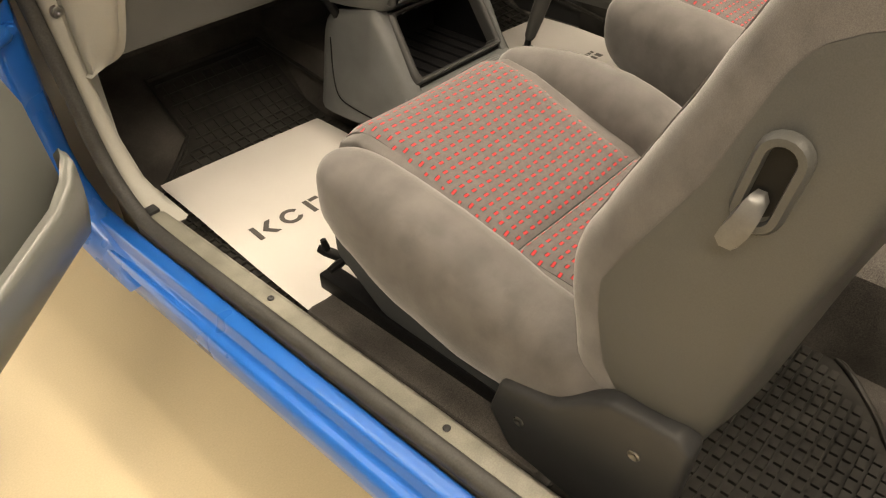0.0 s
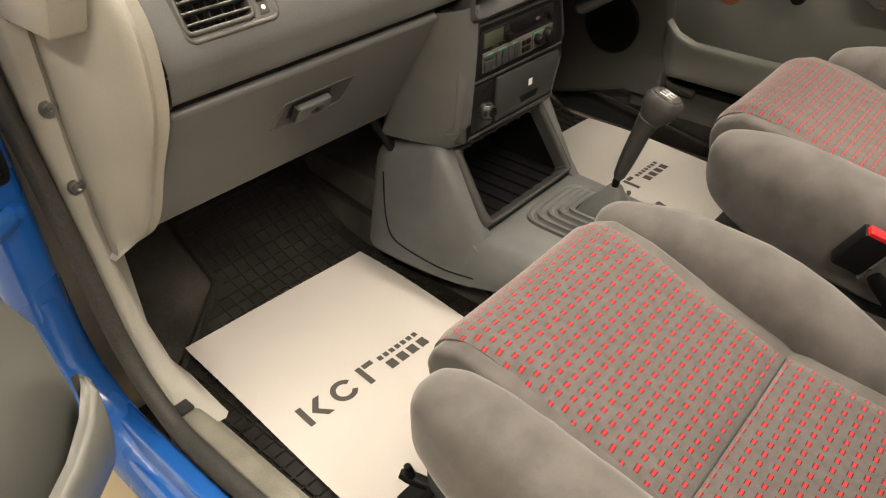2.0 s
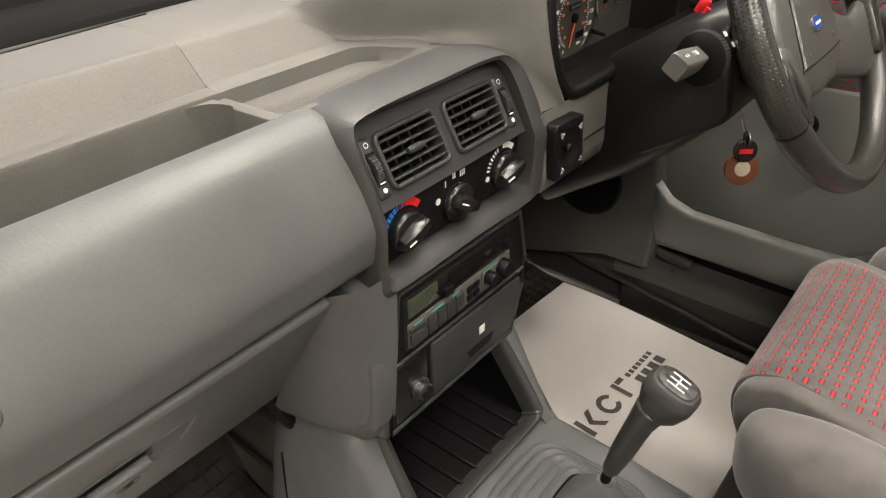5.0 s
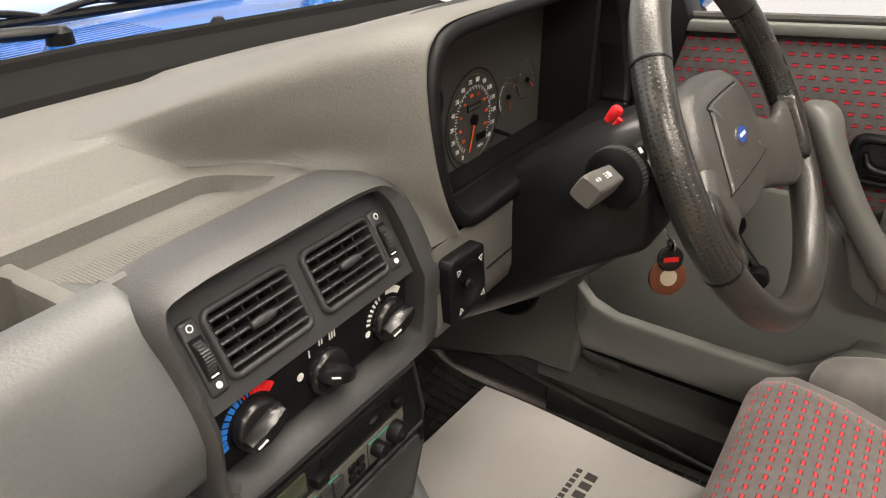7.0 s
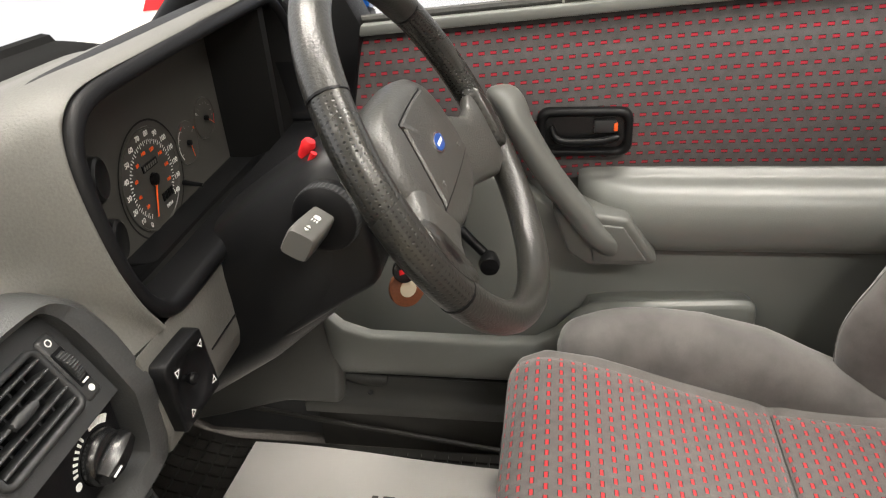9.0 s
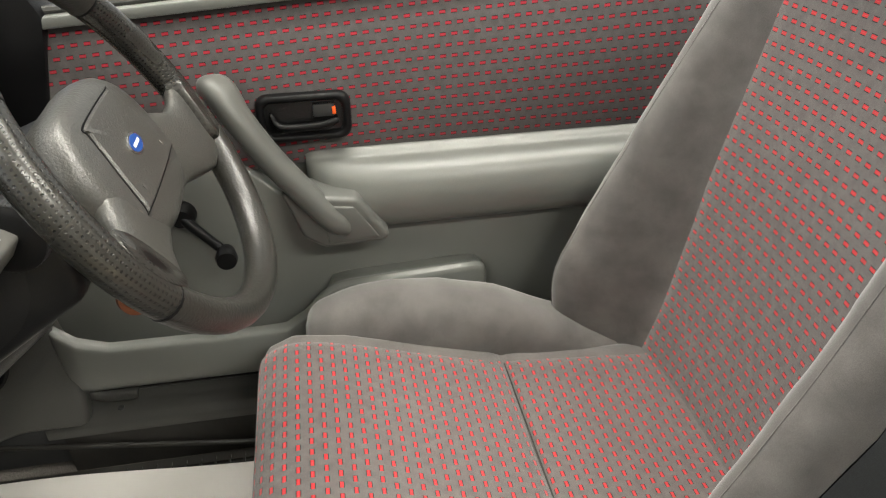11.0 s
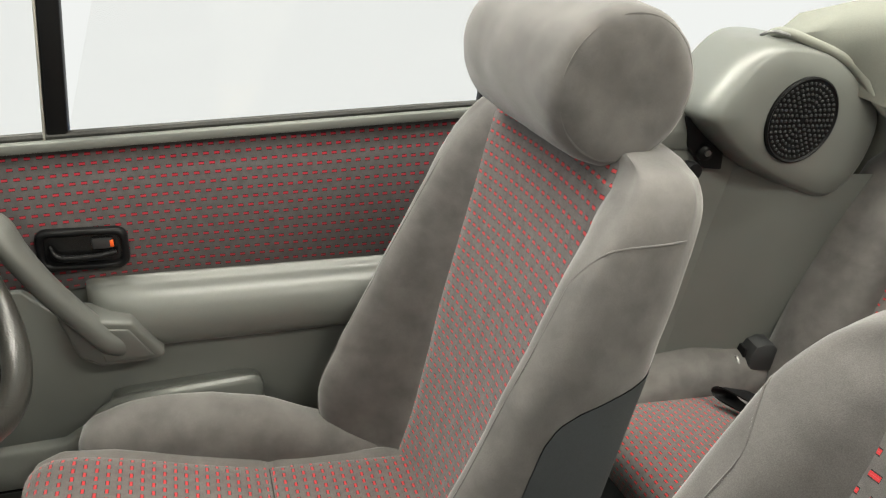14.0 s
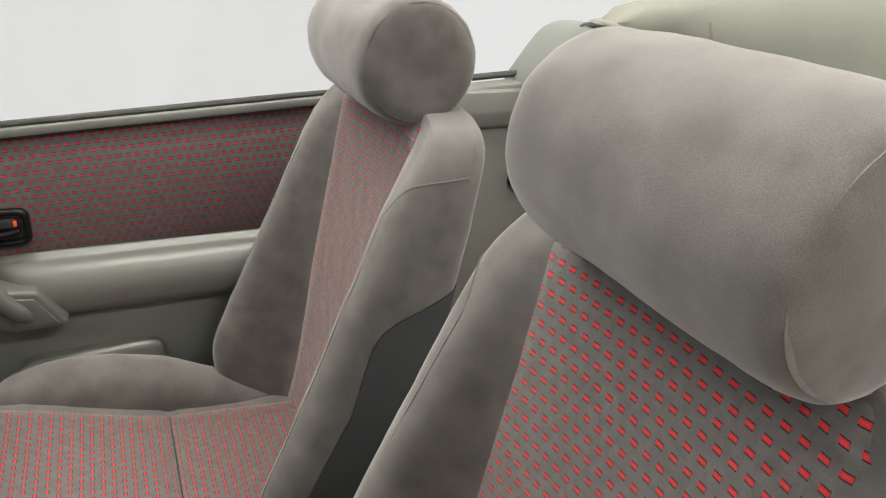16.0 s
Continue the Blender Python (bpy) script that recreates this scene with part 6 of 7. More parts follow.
part("winder_boss", lathe((0.642, 0.088, 0.737), (-1, 0, 0), [(0, 0.020), (0.012, 0.018), (0.020, 0.013), (0.021, 0.002)], 22), BLACK, wd)
part("winder_knob", lathe((0.602, 0.034, 0.693), (-1, -0.1, 0), [(0, 0.012), (0.018, 0.015), (0.026, 0.013), (0.027, 0.003)], 22), BLACK, wd)

# ---- right-hand footwell trim ----
kick = thing("footwell_trim", (0.62, 0.42, 0.40), "grey right-hand footwell side trim with a round speaker", "footwell trim")
part("kick_panel", prism([(0.285, 0.40), (0.275, 0.50), (0.29, 0.62), (0.33, 0.78), (0.70, 0.78), (0.70, 0.30), (0.50, 0.36), (0.38, 0.40)], "x", 0.602, 0.64, 0.014, 4), KICKGREY, kick)
part("kick_flange", loft([[(0.6225, y, z), (0.612, y, z + 0.004), (0.606, y, z + 0.016), (0.640, y, z + 0.016), (0.640, y, z - 0.004)] for y, z in ((0.292, 0.412), (0.31, 0.412), (0.36, 0.41), (0.42, 0.405))]), KICKGREY, kick)
part("footwell_speaker", lathe((0.602, 0.425, 0.555), (-1, 0, 0), [(0, 0.070), (0.004, 0.070), (0.006, 0.066), (0.003, 0.062), (0.002, 0.02)], 40), BLACK, kick, "round black speaker grille")
part("door_gap_seal", tube([(0.655, 0.22, 0.415), (0.652, 0.285, 0.43), (0.650, 0.322, 0.50), (0.650, 0.325, 0.58), (0.650, 0.31, 0.72)], 0.013, 10, 6), SEAL, kick)
pedal_at = ((0.26, 0.60), (0.34, 0.60), (0.43, 0.62))
for i, (x, y) in enumerate(pedal_at):
    pd = thing("pedal", (x, y, 0.40), "black rubber-faced foot pedal", "pedal", "pedals")
    part("pad", box(x - 0.025, x + 0.025, y - 0.01, y + 0.005, 0.40, 0.46, 0.004), RUBBER, pd)
    part("arm", tube([(x, y, 0.43), (x, y + 0.04, 0.52), (x, y + 0.06, 0.66)], 0.006, 8, 4), BLACK, pd)

# ---- windscreen ----
fr = []
for x, ya, yb in ((-0.66, 0.56, 0.645), (-0.45, 0.585, 0.69), (-0.25, 0.612, 0.725), (0.0, 0.625, 0.748), (0.13, 0.618, 0.740), (0.255, 0.60, 0.715), (0.41, 0.578, 0.683), (0.55, 0.558, 0.655), (0.64, 0.545, 0.638)):
    fr.append([(x, ya, 0.95), (x, ya, 0.985), (x, ya + 0.006, 0.991), (x, lerp(ya, yb, 0.45), 0.995), (x, yb - 0.022, 0.997), (x, yb - 0.016, 1.005), (x, yb - 0.004, 1.007), (x, yb + 0.004, 1.0), (x, yb + 0.03, 0.985), (x, 0.82, 0.95)])
part("screen_frame", loft(fr), material("matt_black_rubber", (0.008, 0.008, 0.008), 0.85, grain=0.1, blotch=0.1, spec=0.06), car, "black windscreen surround", 40)
for sx in (-1, 1):
    part("windscreen_pillar", tube([(sx * 0.665, 0.50, 0.96), (sx * 0.655, 0.36, 1.10), (sx * 0.63, 0.16, 1.28), (sx * 0.60, -0.02, 1.42)], [0.030, 0.026, 0.024, 0.024], 14, 5, flat=0.8, power=3), BLACK if sx > 0 else TRIM, car, "dark windscreen pillar")
    part("pillar_foot", prism([(0.29, 0.90), (0.24, 1.0), (0.30, 1.06), (0.50, 1.0), (0.62, 0.97), (0.62, 0.90)], "x", sx * 0.63, sx * 0.668, 0.006), BLACK if sx > 0 else TRIM, car)
wp = part("windscreen", loft([[(-0.64, 0.645, 0.995), (-0.3, 0.715, 0.995), (0, 0.742, 0.995), (0.3, 0.70, 0.995), (0.63, 0.637, 0.995)], [(-0.58, 0.02, 1.42), (-0.3, 0.05, 1.43), (0, 0.055, 1.435), (0.3, 0.05, 1.43), (0.58, 0.02, 1.42)]], closed=False), GLASS, car)
wp.visible_shadow = False
part("screen_header", tube([(-0.60, -0.02, 1.43), (-0.3, 0.02, 1.445), (0.3, 0.02, 1.445), (0.60, -0.02, 1.43)], 0.022, 10, 5), BLACK, car)
part("scuttle", prism([(0.80, 0.90), (0.80, 0.972), (0.95, 0.978), (1.02, 0.972), (1.02, 0.90)], "x", -0.66, 0.66, 0.004), BLUE, car, "blue scuttle panel")
grille = bmesh.new()
for i in range(10):
    box(-0.10 + i * 0.0, 0.32, 0.835 + i * 0.012, 0.840 + i * 0.012, 0.974, 0.9785, 0, 1, grille)
part("scuttle_grille", grille, BLUE, car, "blue slatted air intake")
bon = []
for y, z, w in ((1.00, 0.985, 0.66), (1.10, 0.992, 0.66), (1.4, 0.965, 0.65), (1.8, 0.90, 0.62), (2.0, 0.83, 0.58), (2.06, 0.74, 0.56)):
    bon.append([(x * w, y + 0.03 * (1 - x * x), z - 0.03 * x * x) for x in (-1, -0.8, -0.5, -0.2, 0.2, 0.5, 0.8, 1)])
part("bonnet", loft(bon, closed=False), BLUE, car, "glossy blue bonnet", 60)
part("bonnet_gap", tube([(-0.6, 0.985, 0.984), (0, 1.0, 0.99), (0.6, 0.985, 0.984)], 0.008, 8, 4), SEAL, car)
part("washer_jet", lathe((0.385, 0.80, 0.974), (0, 0, 1), [(0, 0.013), (0.008, 0.012), (0.014, 0.007), (0.015, 0.001)], 18), BLACK, car)
for x0, y0, x1, y1 in ((0.16, 0.83, -0.40, 0.80), (0.62, 0.82, 0.06, 0.93)):
    wpr = thing("windscreen_wiper", (x0, y0, 0.975), "black windscreen wiper lying on the scuttle", "wiper", "wipers")
    part("spindle_cover", lathe((x0, y0, 0.968), (0, 0, 1), [(0, 0.030), (0.012, 0.026), (0.022, 0.018)], 22), BLUE, wpr)
    part("spindle", lathe((x0, y0, 0.985), (0, 0, 1), [(0, 0.018), (0.02, 0.016), (0.026, 0.010)], 18), BLACK, wpr)
    part("arm", tube([(x0, y0, 1.006), (lerp(x0, x1, 0.3), lerp(y0, y1, 0.3) + 0.02, 1.018), (lerp(x0, x1, 0.62), lerp(y0, y1, 0.62) + 0.02, 1.018)], [0.016, 0.012, 0.008], 10, 5, flat=0.55), BLACK, wpr)
    bl = part("blade", tube([(lerp(x0, x1, k), lerp(y0, y1, k) + 0.024, 1.004) for k in (0.22, 0.6, 1.0)], 0.0065, 8, 4), BLACK, wpr)
    for k in (0.35, 0.62, 0.88):
        part("yoke", tube([(lerp(x0, x1, k - 0.12), lerp(y0, y1, k - 0.12) + 0.023, 1.008), (lerp(x0, x1, k), lerp(y0, y1, k) + 0.023, 1.019), (lerp(x0, x1, k + 0.12), lerp(y0, y1, k + 0.12) + 0.023, 1.008)], 0.005, 8, 4), BLACK, bl)

# ---- left door opening ----
part("hinge_pillar", prism([(-0.688, 0.455), (-0.70, 0.43), (-0.735, 0.43), (-0.755, 0.45), (-0.765, 0.52), (-0.688, 0.56)], "z", 0.34, 1.0, 0.006, 3), BLUE, car, "glossy blue door pillar")
lowp = []
for z, y in ((0.372, 0.20), (0.375, 0.30), (0.385, 0.36), (0.42, 0.405), (0.47, 0.425), (0.56, 0.432)):
    lowp.append([(-0.686, y + 0.03, z + 0.012), (-0.700, y, z + 0.008), (-0.722, y - 0.004, z + 0.002), (-0.742, y + 0.004, z - 0.008), (-0.748, y + 0.03, z - 0.03)])
part("pillar_foot_curve", loft(lowp, closed=False), BLUE, car, "blue curve from pillar to sill", 70)
part("pillar_inner", prism([(-0.600, 0.47), (-0.664, 0.47), (-0.690, 0.46), (-0.690, 0.60), (-0.600, 0.60)], "z", 0.25, 1.0), TRIM, car)
lk = part("check_strap_plate", loft([ellipse((-0.715, y, 0.752), (1, 0, 0), (0, 0, 1), a, b, 24, 3) for y, a, b in ((0.432, 0.013, 0.026), (0.424, 0.013, 0.026), (0.422, 0.011, 0.024))]), BLACK, car, "black oval courtesy switch")
part("switch_screw", lathe((-0.713, 0.422, 0.766), (0, -1, 0), [(0, 0.006), (0.003, 0.0055), (0.004, 0.002)], 14), STEEL, lk)
part("switch_plunger", lathe((-0.717, 0.422, 0.743), (0, -1, 0), [(0, 0.007), (0.006, 0.0065), (0.010, 0.003)], 14), GLOSS, lk)
hg = part("hinge", tube([(-0.715, 0.425, 0.69), (-0.74, 0.41, 0.688), (-0.775, 0.40, 0.686)], [0.010, 0.009, 0.010], 12, 4, flat=1.4), BLUE, car, "blue painted door hinge")
part("hinge_bolt", lathe((-0.712, 0.426, 0.692), (0, -1, 0), [(0, 0.011), (0.006, 0.010), (0.006, 0.007), (0.012, 0.006), (0.012, 0.001)], 6), BLUE, hg)
# trim strip with bolts beside the seal, and the kick trim down to the sill
ks = []
for z, y, xi in ((0.395, 0.26, -0.612), (0.405, 0.31, -0.618), (0.44, 0.345, -0.628), (0.50, 0.37, -0.634), (0.58, 0.385, -0.640), (0.66, 0.395, -0.642), (0.76, 0.40, -0.640), (0.86, 0.395, -0.640), (0.97, 0.39, -0.64)):
    ks.append([(xi + 0.006, y + 0.10, z), (xi, y + 0.004, z), (xi - 0.008, y - 0.002, z), (-0.660, y + 0.004, z), (-0.666, y + 0.012, z), (-0.666, y + 0.08, z)])
kt = part("kick_trim", loft(ks, closed=False), TRIM, car, "light grey door pillar trim", 60)
for z in (0.705, 0.80, 0.90):
    part("trim_bolt", lathe((-0.652, 0.400, z), (0, -1, 0), [(0, 0.010), (0.003, 0.010), (0.003, 0.007), (0.007, 0.0065), (0.007, 0.003), (0.005, 0.001)], 18), STEEL, kt)
part("sill_clip", box(-0.660, -0.640, 0.295, 0.315, 0.402, 0.409, 0.002), CHAR, car)
part("kick_board", box(-0.640, -0.633, 0.42, 0.86, 0.28, 0.75), FOOT, car, "dark kick panel")

# ---- passenger door, standing open: the driver's mirrored and swung about its hinge ----
pdoor = thing("passenger_door", (-0.75, 0.43, 0.40), "open left-hand door with grey vinyl panel, winder and map pocket", "car door")
hinge_at = Vector((-0.745, 0.43, 0))
swing = Matrix.Translation(hinge_at) @ Matrix.Rotation(radians(-49), 4, "Z") @ Matrix.Translation(-hinge_at) @ Matrix.Diagonal((-1, 1, 1, 1))


def mirrored(ob, parent):
    me = ob.data.copy()
    me.transform(swing)
    me.flip_normals()
    twin = new(ob.name.split(".")[0], me)
    twin.parent = parent
    if parent.type == "EMPTY":
        twin.matrix_parent_inverse = parent.matrix_basis.inverted()
    if "label" in ob:
        twin["label"] = ob["label"]
    twin.visible_shadow = ob.visible_shadow
    for c in ob.children:
        mirrored(c, twin)


for c in list(door.children):
    mirrored(c, pdoor)

# ---- mats and papers ----


def floor_z(y):
    return along([(-1.5, 0.286), (0.50, 0.286), (0.58, 0.305), (0.70, 0.385), (0.78, 0.445)], y)


def mat_thing(x0, x1, y0, y1, cut, label):
    m = thing("floor_mat", ((x0 + x1) / 2, (y0 + y1) / 2, floor_z((y0 + y1) / 2)), label, "floor mat", "rubber mats")
    ny = 24

    def left(y):
        return x0 + cut * max(0, min(1, (y - 0.42) / 0.16)) ** 1.5
    part("base", sheet(lambda u, v: (lerp(left(lerp(y0, y1, v)), x1, u), lerp(y0, y1, v), floor_z(lerp(y0, y1, v)) + 0.004), 4, ny, -0.004), RUBBER, m)
    rb = bmesh.new()
    y = y0 + 0.02
    while y < y1 - 0.01:
        z = floor_z(y) + 0.004
        box(left(y) + 0.012, x1 - 0.012, y - 0.0018, y + 0.0018, z - 0.001, z + 0.005, 0, 1, rb)
        y += 0.0235
    x = x0 + 0.014
    while x < x1 - 0.01:
        run = [yy for yy in [lerp(y0 + 0.02, y1 - 0.02, i / 20) for i in range(21)] if left(yy) < x - 0.006]
        if len(run) > 1:
            loft([[(x - 0.0018, q, floor_z(q) + 0.003), (x - 0.0018, q, floor_z(q) + 0.009), (x + 0.0018, q, floor_z(q) + 0.009), (x + 0.0018, q, floor_z(q) + 0.003)] for q in run], bm=rb)
        x += 0.0235
    tagged(part("ribs", rb, RUBBER, m, "raised square ribs"), kind="stuff")
    edge = [(left(y), y, floor_z(y) + 0.007) for y in [lerp(y0, y1, i / 12) for i in range(13)]] + [(x1, y1, floor_z(y1) + 0.007), (x1, y0, floor_z(y0) + 0.007), (x0, y0, floor_z(y0) + 0.007)]
    part("rim", tube(edge, 0.005, 8, 0), RUBBER, m)
    return m


mat_thing(-0.620, -0.135, -0.02, 0.72, 0.20, "black ribbed rubber mat on the passenger floor")
mat_thing(0.14, 0.622, -0.02, 0.72, 0.0, "black ribbed rubber mat on the driver's floor")
rm = thing("floor_mat", (-0.36, -0.70, 0.286), "black rubber mat with raised pads on the rear floor", "floor mat", "rubber mats")
outl = [(-0.59, -0.42), (-0.17, -0.42), (-0.125, -0.47), (-0.12, -0.60), (-0.19, -0.68), (-0.26, -0.74), (-0.30, -0.88), (-0.59, -0.88)]
part("base", prism(outl, "z", 0.286, 0.290, 0.001), RUBBER, rm)


def inside(x, y, poly):
    c = False
    for (xa, ya), (xb, yb) in zip(poly, poly[1:] + poly[:1]):
        if (ya > y) != (yb > y) and x < (xb - xa) * (y - ya) / (yb - ya) + xa:
            c = not c
    return c


pads, pad_mesh = bmesh.new(), None
for j in range(30):
    for i in range(24):
        x, y = -0.58 + i * 0.0205, -0.87 + j * 0.0155
        if all(inside(x + a, y + b, outl) for a in (-0.006, 0.024) for b in (-0.006, 0.018)):
            if y < -0.685 or x > -0.30:
                box(x, x + 0.0165, y, y + 0.0105, 0.289, 0.2955, 0, 1, pads)
            elif pad_mesh is None:
                pad_mesh, first = part("pad", box(0, 0.0165, 0, 0.0105, 0, 0.0065, 0, 1), RUBBER, rm), (x, y)
                pad_mesh.matrix_basis = Matrix.Translation((x, y, 0.289))
            else:
                twin = new("pad", pad_mesh.data)
                twin.parent, twin.matrix_parent_inverse = rm, rm.matrix_basis.inverted()
                twin.matrix_basis = Matrix.Translation((x, y, 0.289))
tagged(part("pads", pads, RUBBER, rm, "raised rectangular pads"), kind="stuff")
part("rim", tube([(x, y, 0.291) for x, y in outl + outl[:1]], 0.005, 8, 4), RUBBER, rm)


def paper_mat(corner, ang, w, h, label):
    """corner: the front left one; the sheet runs back from it."""
    m = Matrix.Translation((corner[0], corner[1], 0)) @ Matrix.Rotation(radians(ang), 4, "Z")

    def at(u, v):
        q = m @ Vector((u * w, -v * h, 0))
        return (q.x, q.y, floor_z(q.y) + 0.0145 + 0.003 * math.sin(3.1 * u + 2 * v) * math.sin(5 * v + 1) + 0.006 * max(0, u - 0.85) / 0.15 * math.sin(6 * v))
    p = thing("paper_mat", at(0.5, 0.5), label, "paper mat", "paper mats")
    sh = part("sheet", sheet(at, 20, 24, 0), PAPER, p, "white paper", 80)

    def mark(pts, name="mark"):
        bm = bmesh.new()
        vs = []
        for u, v in pts:
            q = Vector(at(u / w, v / h))
            q.z += 0.0012
            vs.append(bm.verts.new(q))
        bm.faces.new(vs)
        part(name, bm, INK, sh)
    # plain shapes in place of the printed trade name
    y0, y1 = 0.236, 0.277
    for x, wd in ((0.045, 0.010), (0.160, 0.010)):
        mark([(x, y0), (x + wd, y0), (x + wd, y1), (x, y1)], "print_bar")
    mark([(0.062, 0.257), (0.078, y0), (0.090, y0), (0.074, 0.257), (0.090, y1), (0.078, y1)], "print_chevron")
    mark([(0.173, y0), (0.192, y0), (0.192, y0 + 0.010), (0.173, y0 + 0.010)], "print_bar")
    ang = [radians(30 + 12 * i) for i in range(26)]
    for a, b in zip(ang, ang[1:]):
        mark([(0.123 + r * math.cos(e), 0.2565 + r * math.sin(e)) for r, e in ((0.0215, a), (0.0215, b), (0.0125, b), (0.0125, a))], "print_arc")
    for i in range(7):
        x = 0.202 + i * 0.0125
        mark([(x, 0.240), (x + 0.009, 0.240), (x + 0.009, 0.250), (x, 0.250)], "print_bar")
    for i in range(4):
        x = 0.205 + i * 0.022
        mark([(x, 0.258), (x + 0.016, 0.258), (x + 0.016, 0.277), (x, 0.277)], "print_bar")
    return p


paper_mat((-0.541, 0.511), -3.5, 0.372, 0.478, "white printed paper mat lying on the passenger floor")
paper_mat((0.235, 0.478), -3.0, 0.372, 0.478, "white printed paper mat lying on the driver's floor")

# ---- belt buckles and seat fittings ----
for bx, by in ((0.048, -0.285),):
    bk = thing("seat_belt_buckle", (bx, by, 0.44), "black seat belt buckle with a red button on its stalk", "seat belt buckle")
    bmx = Matrix.Translation((bx, by, 0.555)) @ Euler((radians(22), radians(-12), radians(20))).to_matrix().to_4x4()
    part("case", at_pose(box(-0.0125, 0.0125, -0.022, 0.022, -0.044, 0.024, 0.004), bmx), BLACK, bk)
    part("button", at_pose(box(-0.011, 0.005, -0.019, 0.019, 0.022, 0.030, 0.002), bmx), RED, bk, "red release button")
    part("side_plate", at_pose(box(-0.010, 0.010, -0.0265, -0.0215, -0.05, 0.032, 0.002), bmx), CHROME, bk, "worn silver plate")
    part("stalk", tube([(bx, by - 0.02, 0.515), (bx + 0.01, by - 0.06, 0.47), (bx + 0.02, by - 0.10, 0.42)], 0.007, 10, 4, flat=1.8), BLACK, bk)
bolt = alone("anchor_bolt", lathe((-0.572, -0.325, 0.296), (0, 0, 1), [(0, 0.019), (0.006, 0.018), (0.006, 0.011), (0.014, 0.010), (0.016, 0.006), (0.012, 0.001)], 6), STEEL, "worn brassy seat anchor bolt on the carpet", "bolt")
sl = thing("seat_slide_lever", (-0.53, -0.02, 0.40), "black plastic seat slide lever under the cushion", "lever")
part("arm", tube([(-0.53, -0.08, 0.42), (-0.535, -0.03, 0.418), (-0.55, 0.01, 0.425)], 0.008, 10, 4), BLACK, sl)
part("prong", tube([(-0.535, -0.03, 0.418), (-0.565, -0.03, 0.415)], 0.007, 8, 2), BLACK, sl)
part("hook", tube([(-0.545, -0.005, 0.42), (-0.548, 0.0, 0.445)], 0.006, 8, 2), BLACK, sl)

# ---- rear ----
rear = thing("rear_bench", (0, -1.2, 0.3), "grey velour rear bench with red-dashed cloth", "rear seat")
rp = curve([(0, -0.955, 0.40), (0, -0.935, 0.45), (0, -0.94, 0.487), (0, -0.97, 0.507), (0, -1.05, 0.515), (0, -1.20, 0.508), (0, -1.36, 0.49), (0, -1.45, 0.485)], 5)
part("cushion", sheet(lambda u, v: (lerp(-0.50, 0.56, u), rp[min(int(v * 35), 34)].lerp(rp[min(int(v * 35) + 1, 35)], v * 35 - int(v * 35)).y, rp[min(int(v * 35), 34)].lerp(rp[min(int(v * 35) + 1, 35)], v * 35 - int(v * 35)).z - 0.02 * abs(2 * u - 1) ** 6), 24, 35, 0, (1.06, 0.66)), FABRIC, rear, "grey cloth with red dashes", 60)
part("cushion_body", prism([(-0.96, 0.29), (-0.95, 0.44), (-0.97, 0.49), (-1.40, 0.47), (-1.50, 0.29)], "x", -0.62, 0.60, 0.02, 3), SHELL, rear)
sb = []
for y, t, h in ((-1.0, 0.50, 0.01), (-1.02, 0.525, 0.04), (-1.10, 0.555, 0.06), (-1.20, 0.565, 0.065), (-1.32, 0.56, 0.06), (-1.42, 0.55, 0.05)):
    sb.append([(0.60 + e.x, y, t - h + e.y) for e in ellipse((0, 0, 0), (1, 0, 0), (0, 1, 0), 0.055 + h * 0.2, h, 20, 2.4)])
part("side_bolster", loft(sb), VELOUR, rear, "plain grey velour bolster")
part("backrest", prism([(-1.40, 0.49), (-1.415, 0.60), (-1.50, 1.0), (-1.56, 1.03), (-1.62, 0.5)], "x", -0.46, 0.44, 0.02, 3), VELOUR, rear)
part("backrest_panel", sheet(lambda u, v: (lerp(-0.44, 0.44, u), lerp(-1.398, -1.495, v), lerp(0.49, 1.0, v)), 8, 8, 0, (0.88, 0.52)), FABRIC, rear)
wb = []
for z, y, w in ((0.50, -1.38, 0.05), (0.58, -1.385, 0.075), (0.70, -1.41, 0.085), (0.85, -1.45, 0.085), (0.97, -1.49, 0.075), (1.02, -1.52, 0.05)):
    wb.append([(0.515 + e.x, y - 0.03 + e.y, z) for e in ellipse((0, 0, 0), (1, 0, 0), (0, 1, 0), w, 0.06, 22, 2.6)])
part("backrest_bolster", loft(wb), VELOUR, rear, "plain grey velour bolster")
rb = thing("rear_belt_buckle", (0.50, -1.33, 0.51), "black rear seat belt buckle box on the bench", "seat belt buckle", "rear belts")
rbm = basis((0.600, -1.345, 0.565), (-0.985, 0.17, 0), (-0.17, -0.985, 0))
case = [[Vector((x, y * k, z * k)) for y, z in ((-0.030, -0.035), (-0.032, 0.004), (-0.024, 0.024), (-0.006, 0.031), (0.014, 0.029), (0.028, 0.018), (0.032, 0.0), (0.030, -0.035))] for x, k in ((-0.062, 0.9), (-0.058, 1.0), (0.054, 1.0), (0.060, 0.95), (0.062, 0.85))]
part("case", at_pose(loft(case), rbm), CHAR, rb, "domed charcoal case", 40)
part("button_end", at_pose(box(-0.02, 0.045, -0.037, -0.030, -0.012, 0.010, 0.003), rbm), BLACK, rb)
part("tongue", at_pose(box(-0.03, 0.050, -0.062, -0.046, -0.030, -0.018, 0.004), rbm), BLACK, rb)
part("tongue_clip", at_pose(tube([(0.030, -0.054, -0.018), (0.046, -0.052, -0.010), (0.056, -0.050, -0.022)], 0.004, 8, 3), rbm), STEEL, rb)
wbb = thing("rear_belt_strap", (0.42, -1.24, 0.515), "black webbing belt loop lying on the bench", "seat belt", "rear belts")
wd_ = Vector((0.45, 0.89, 0)).normalized() * 0.024
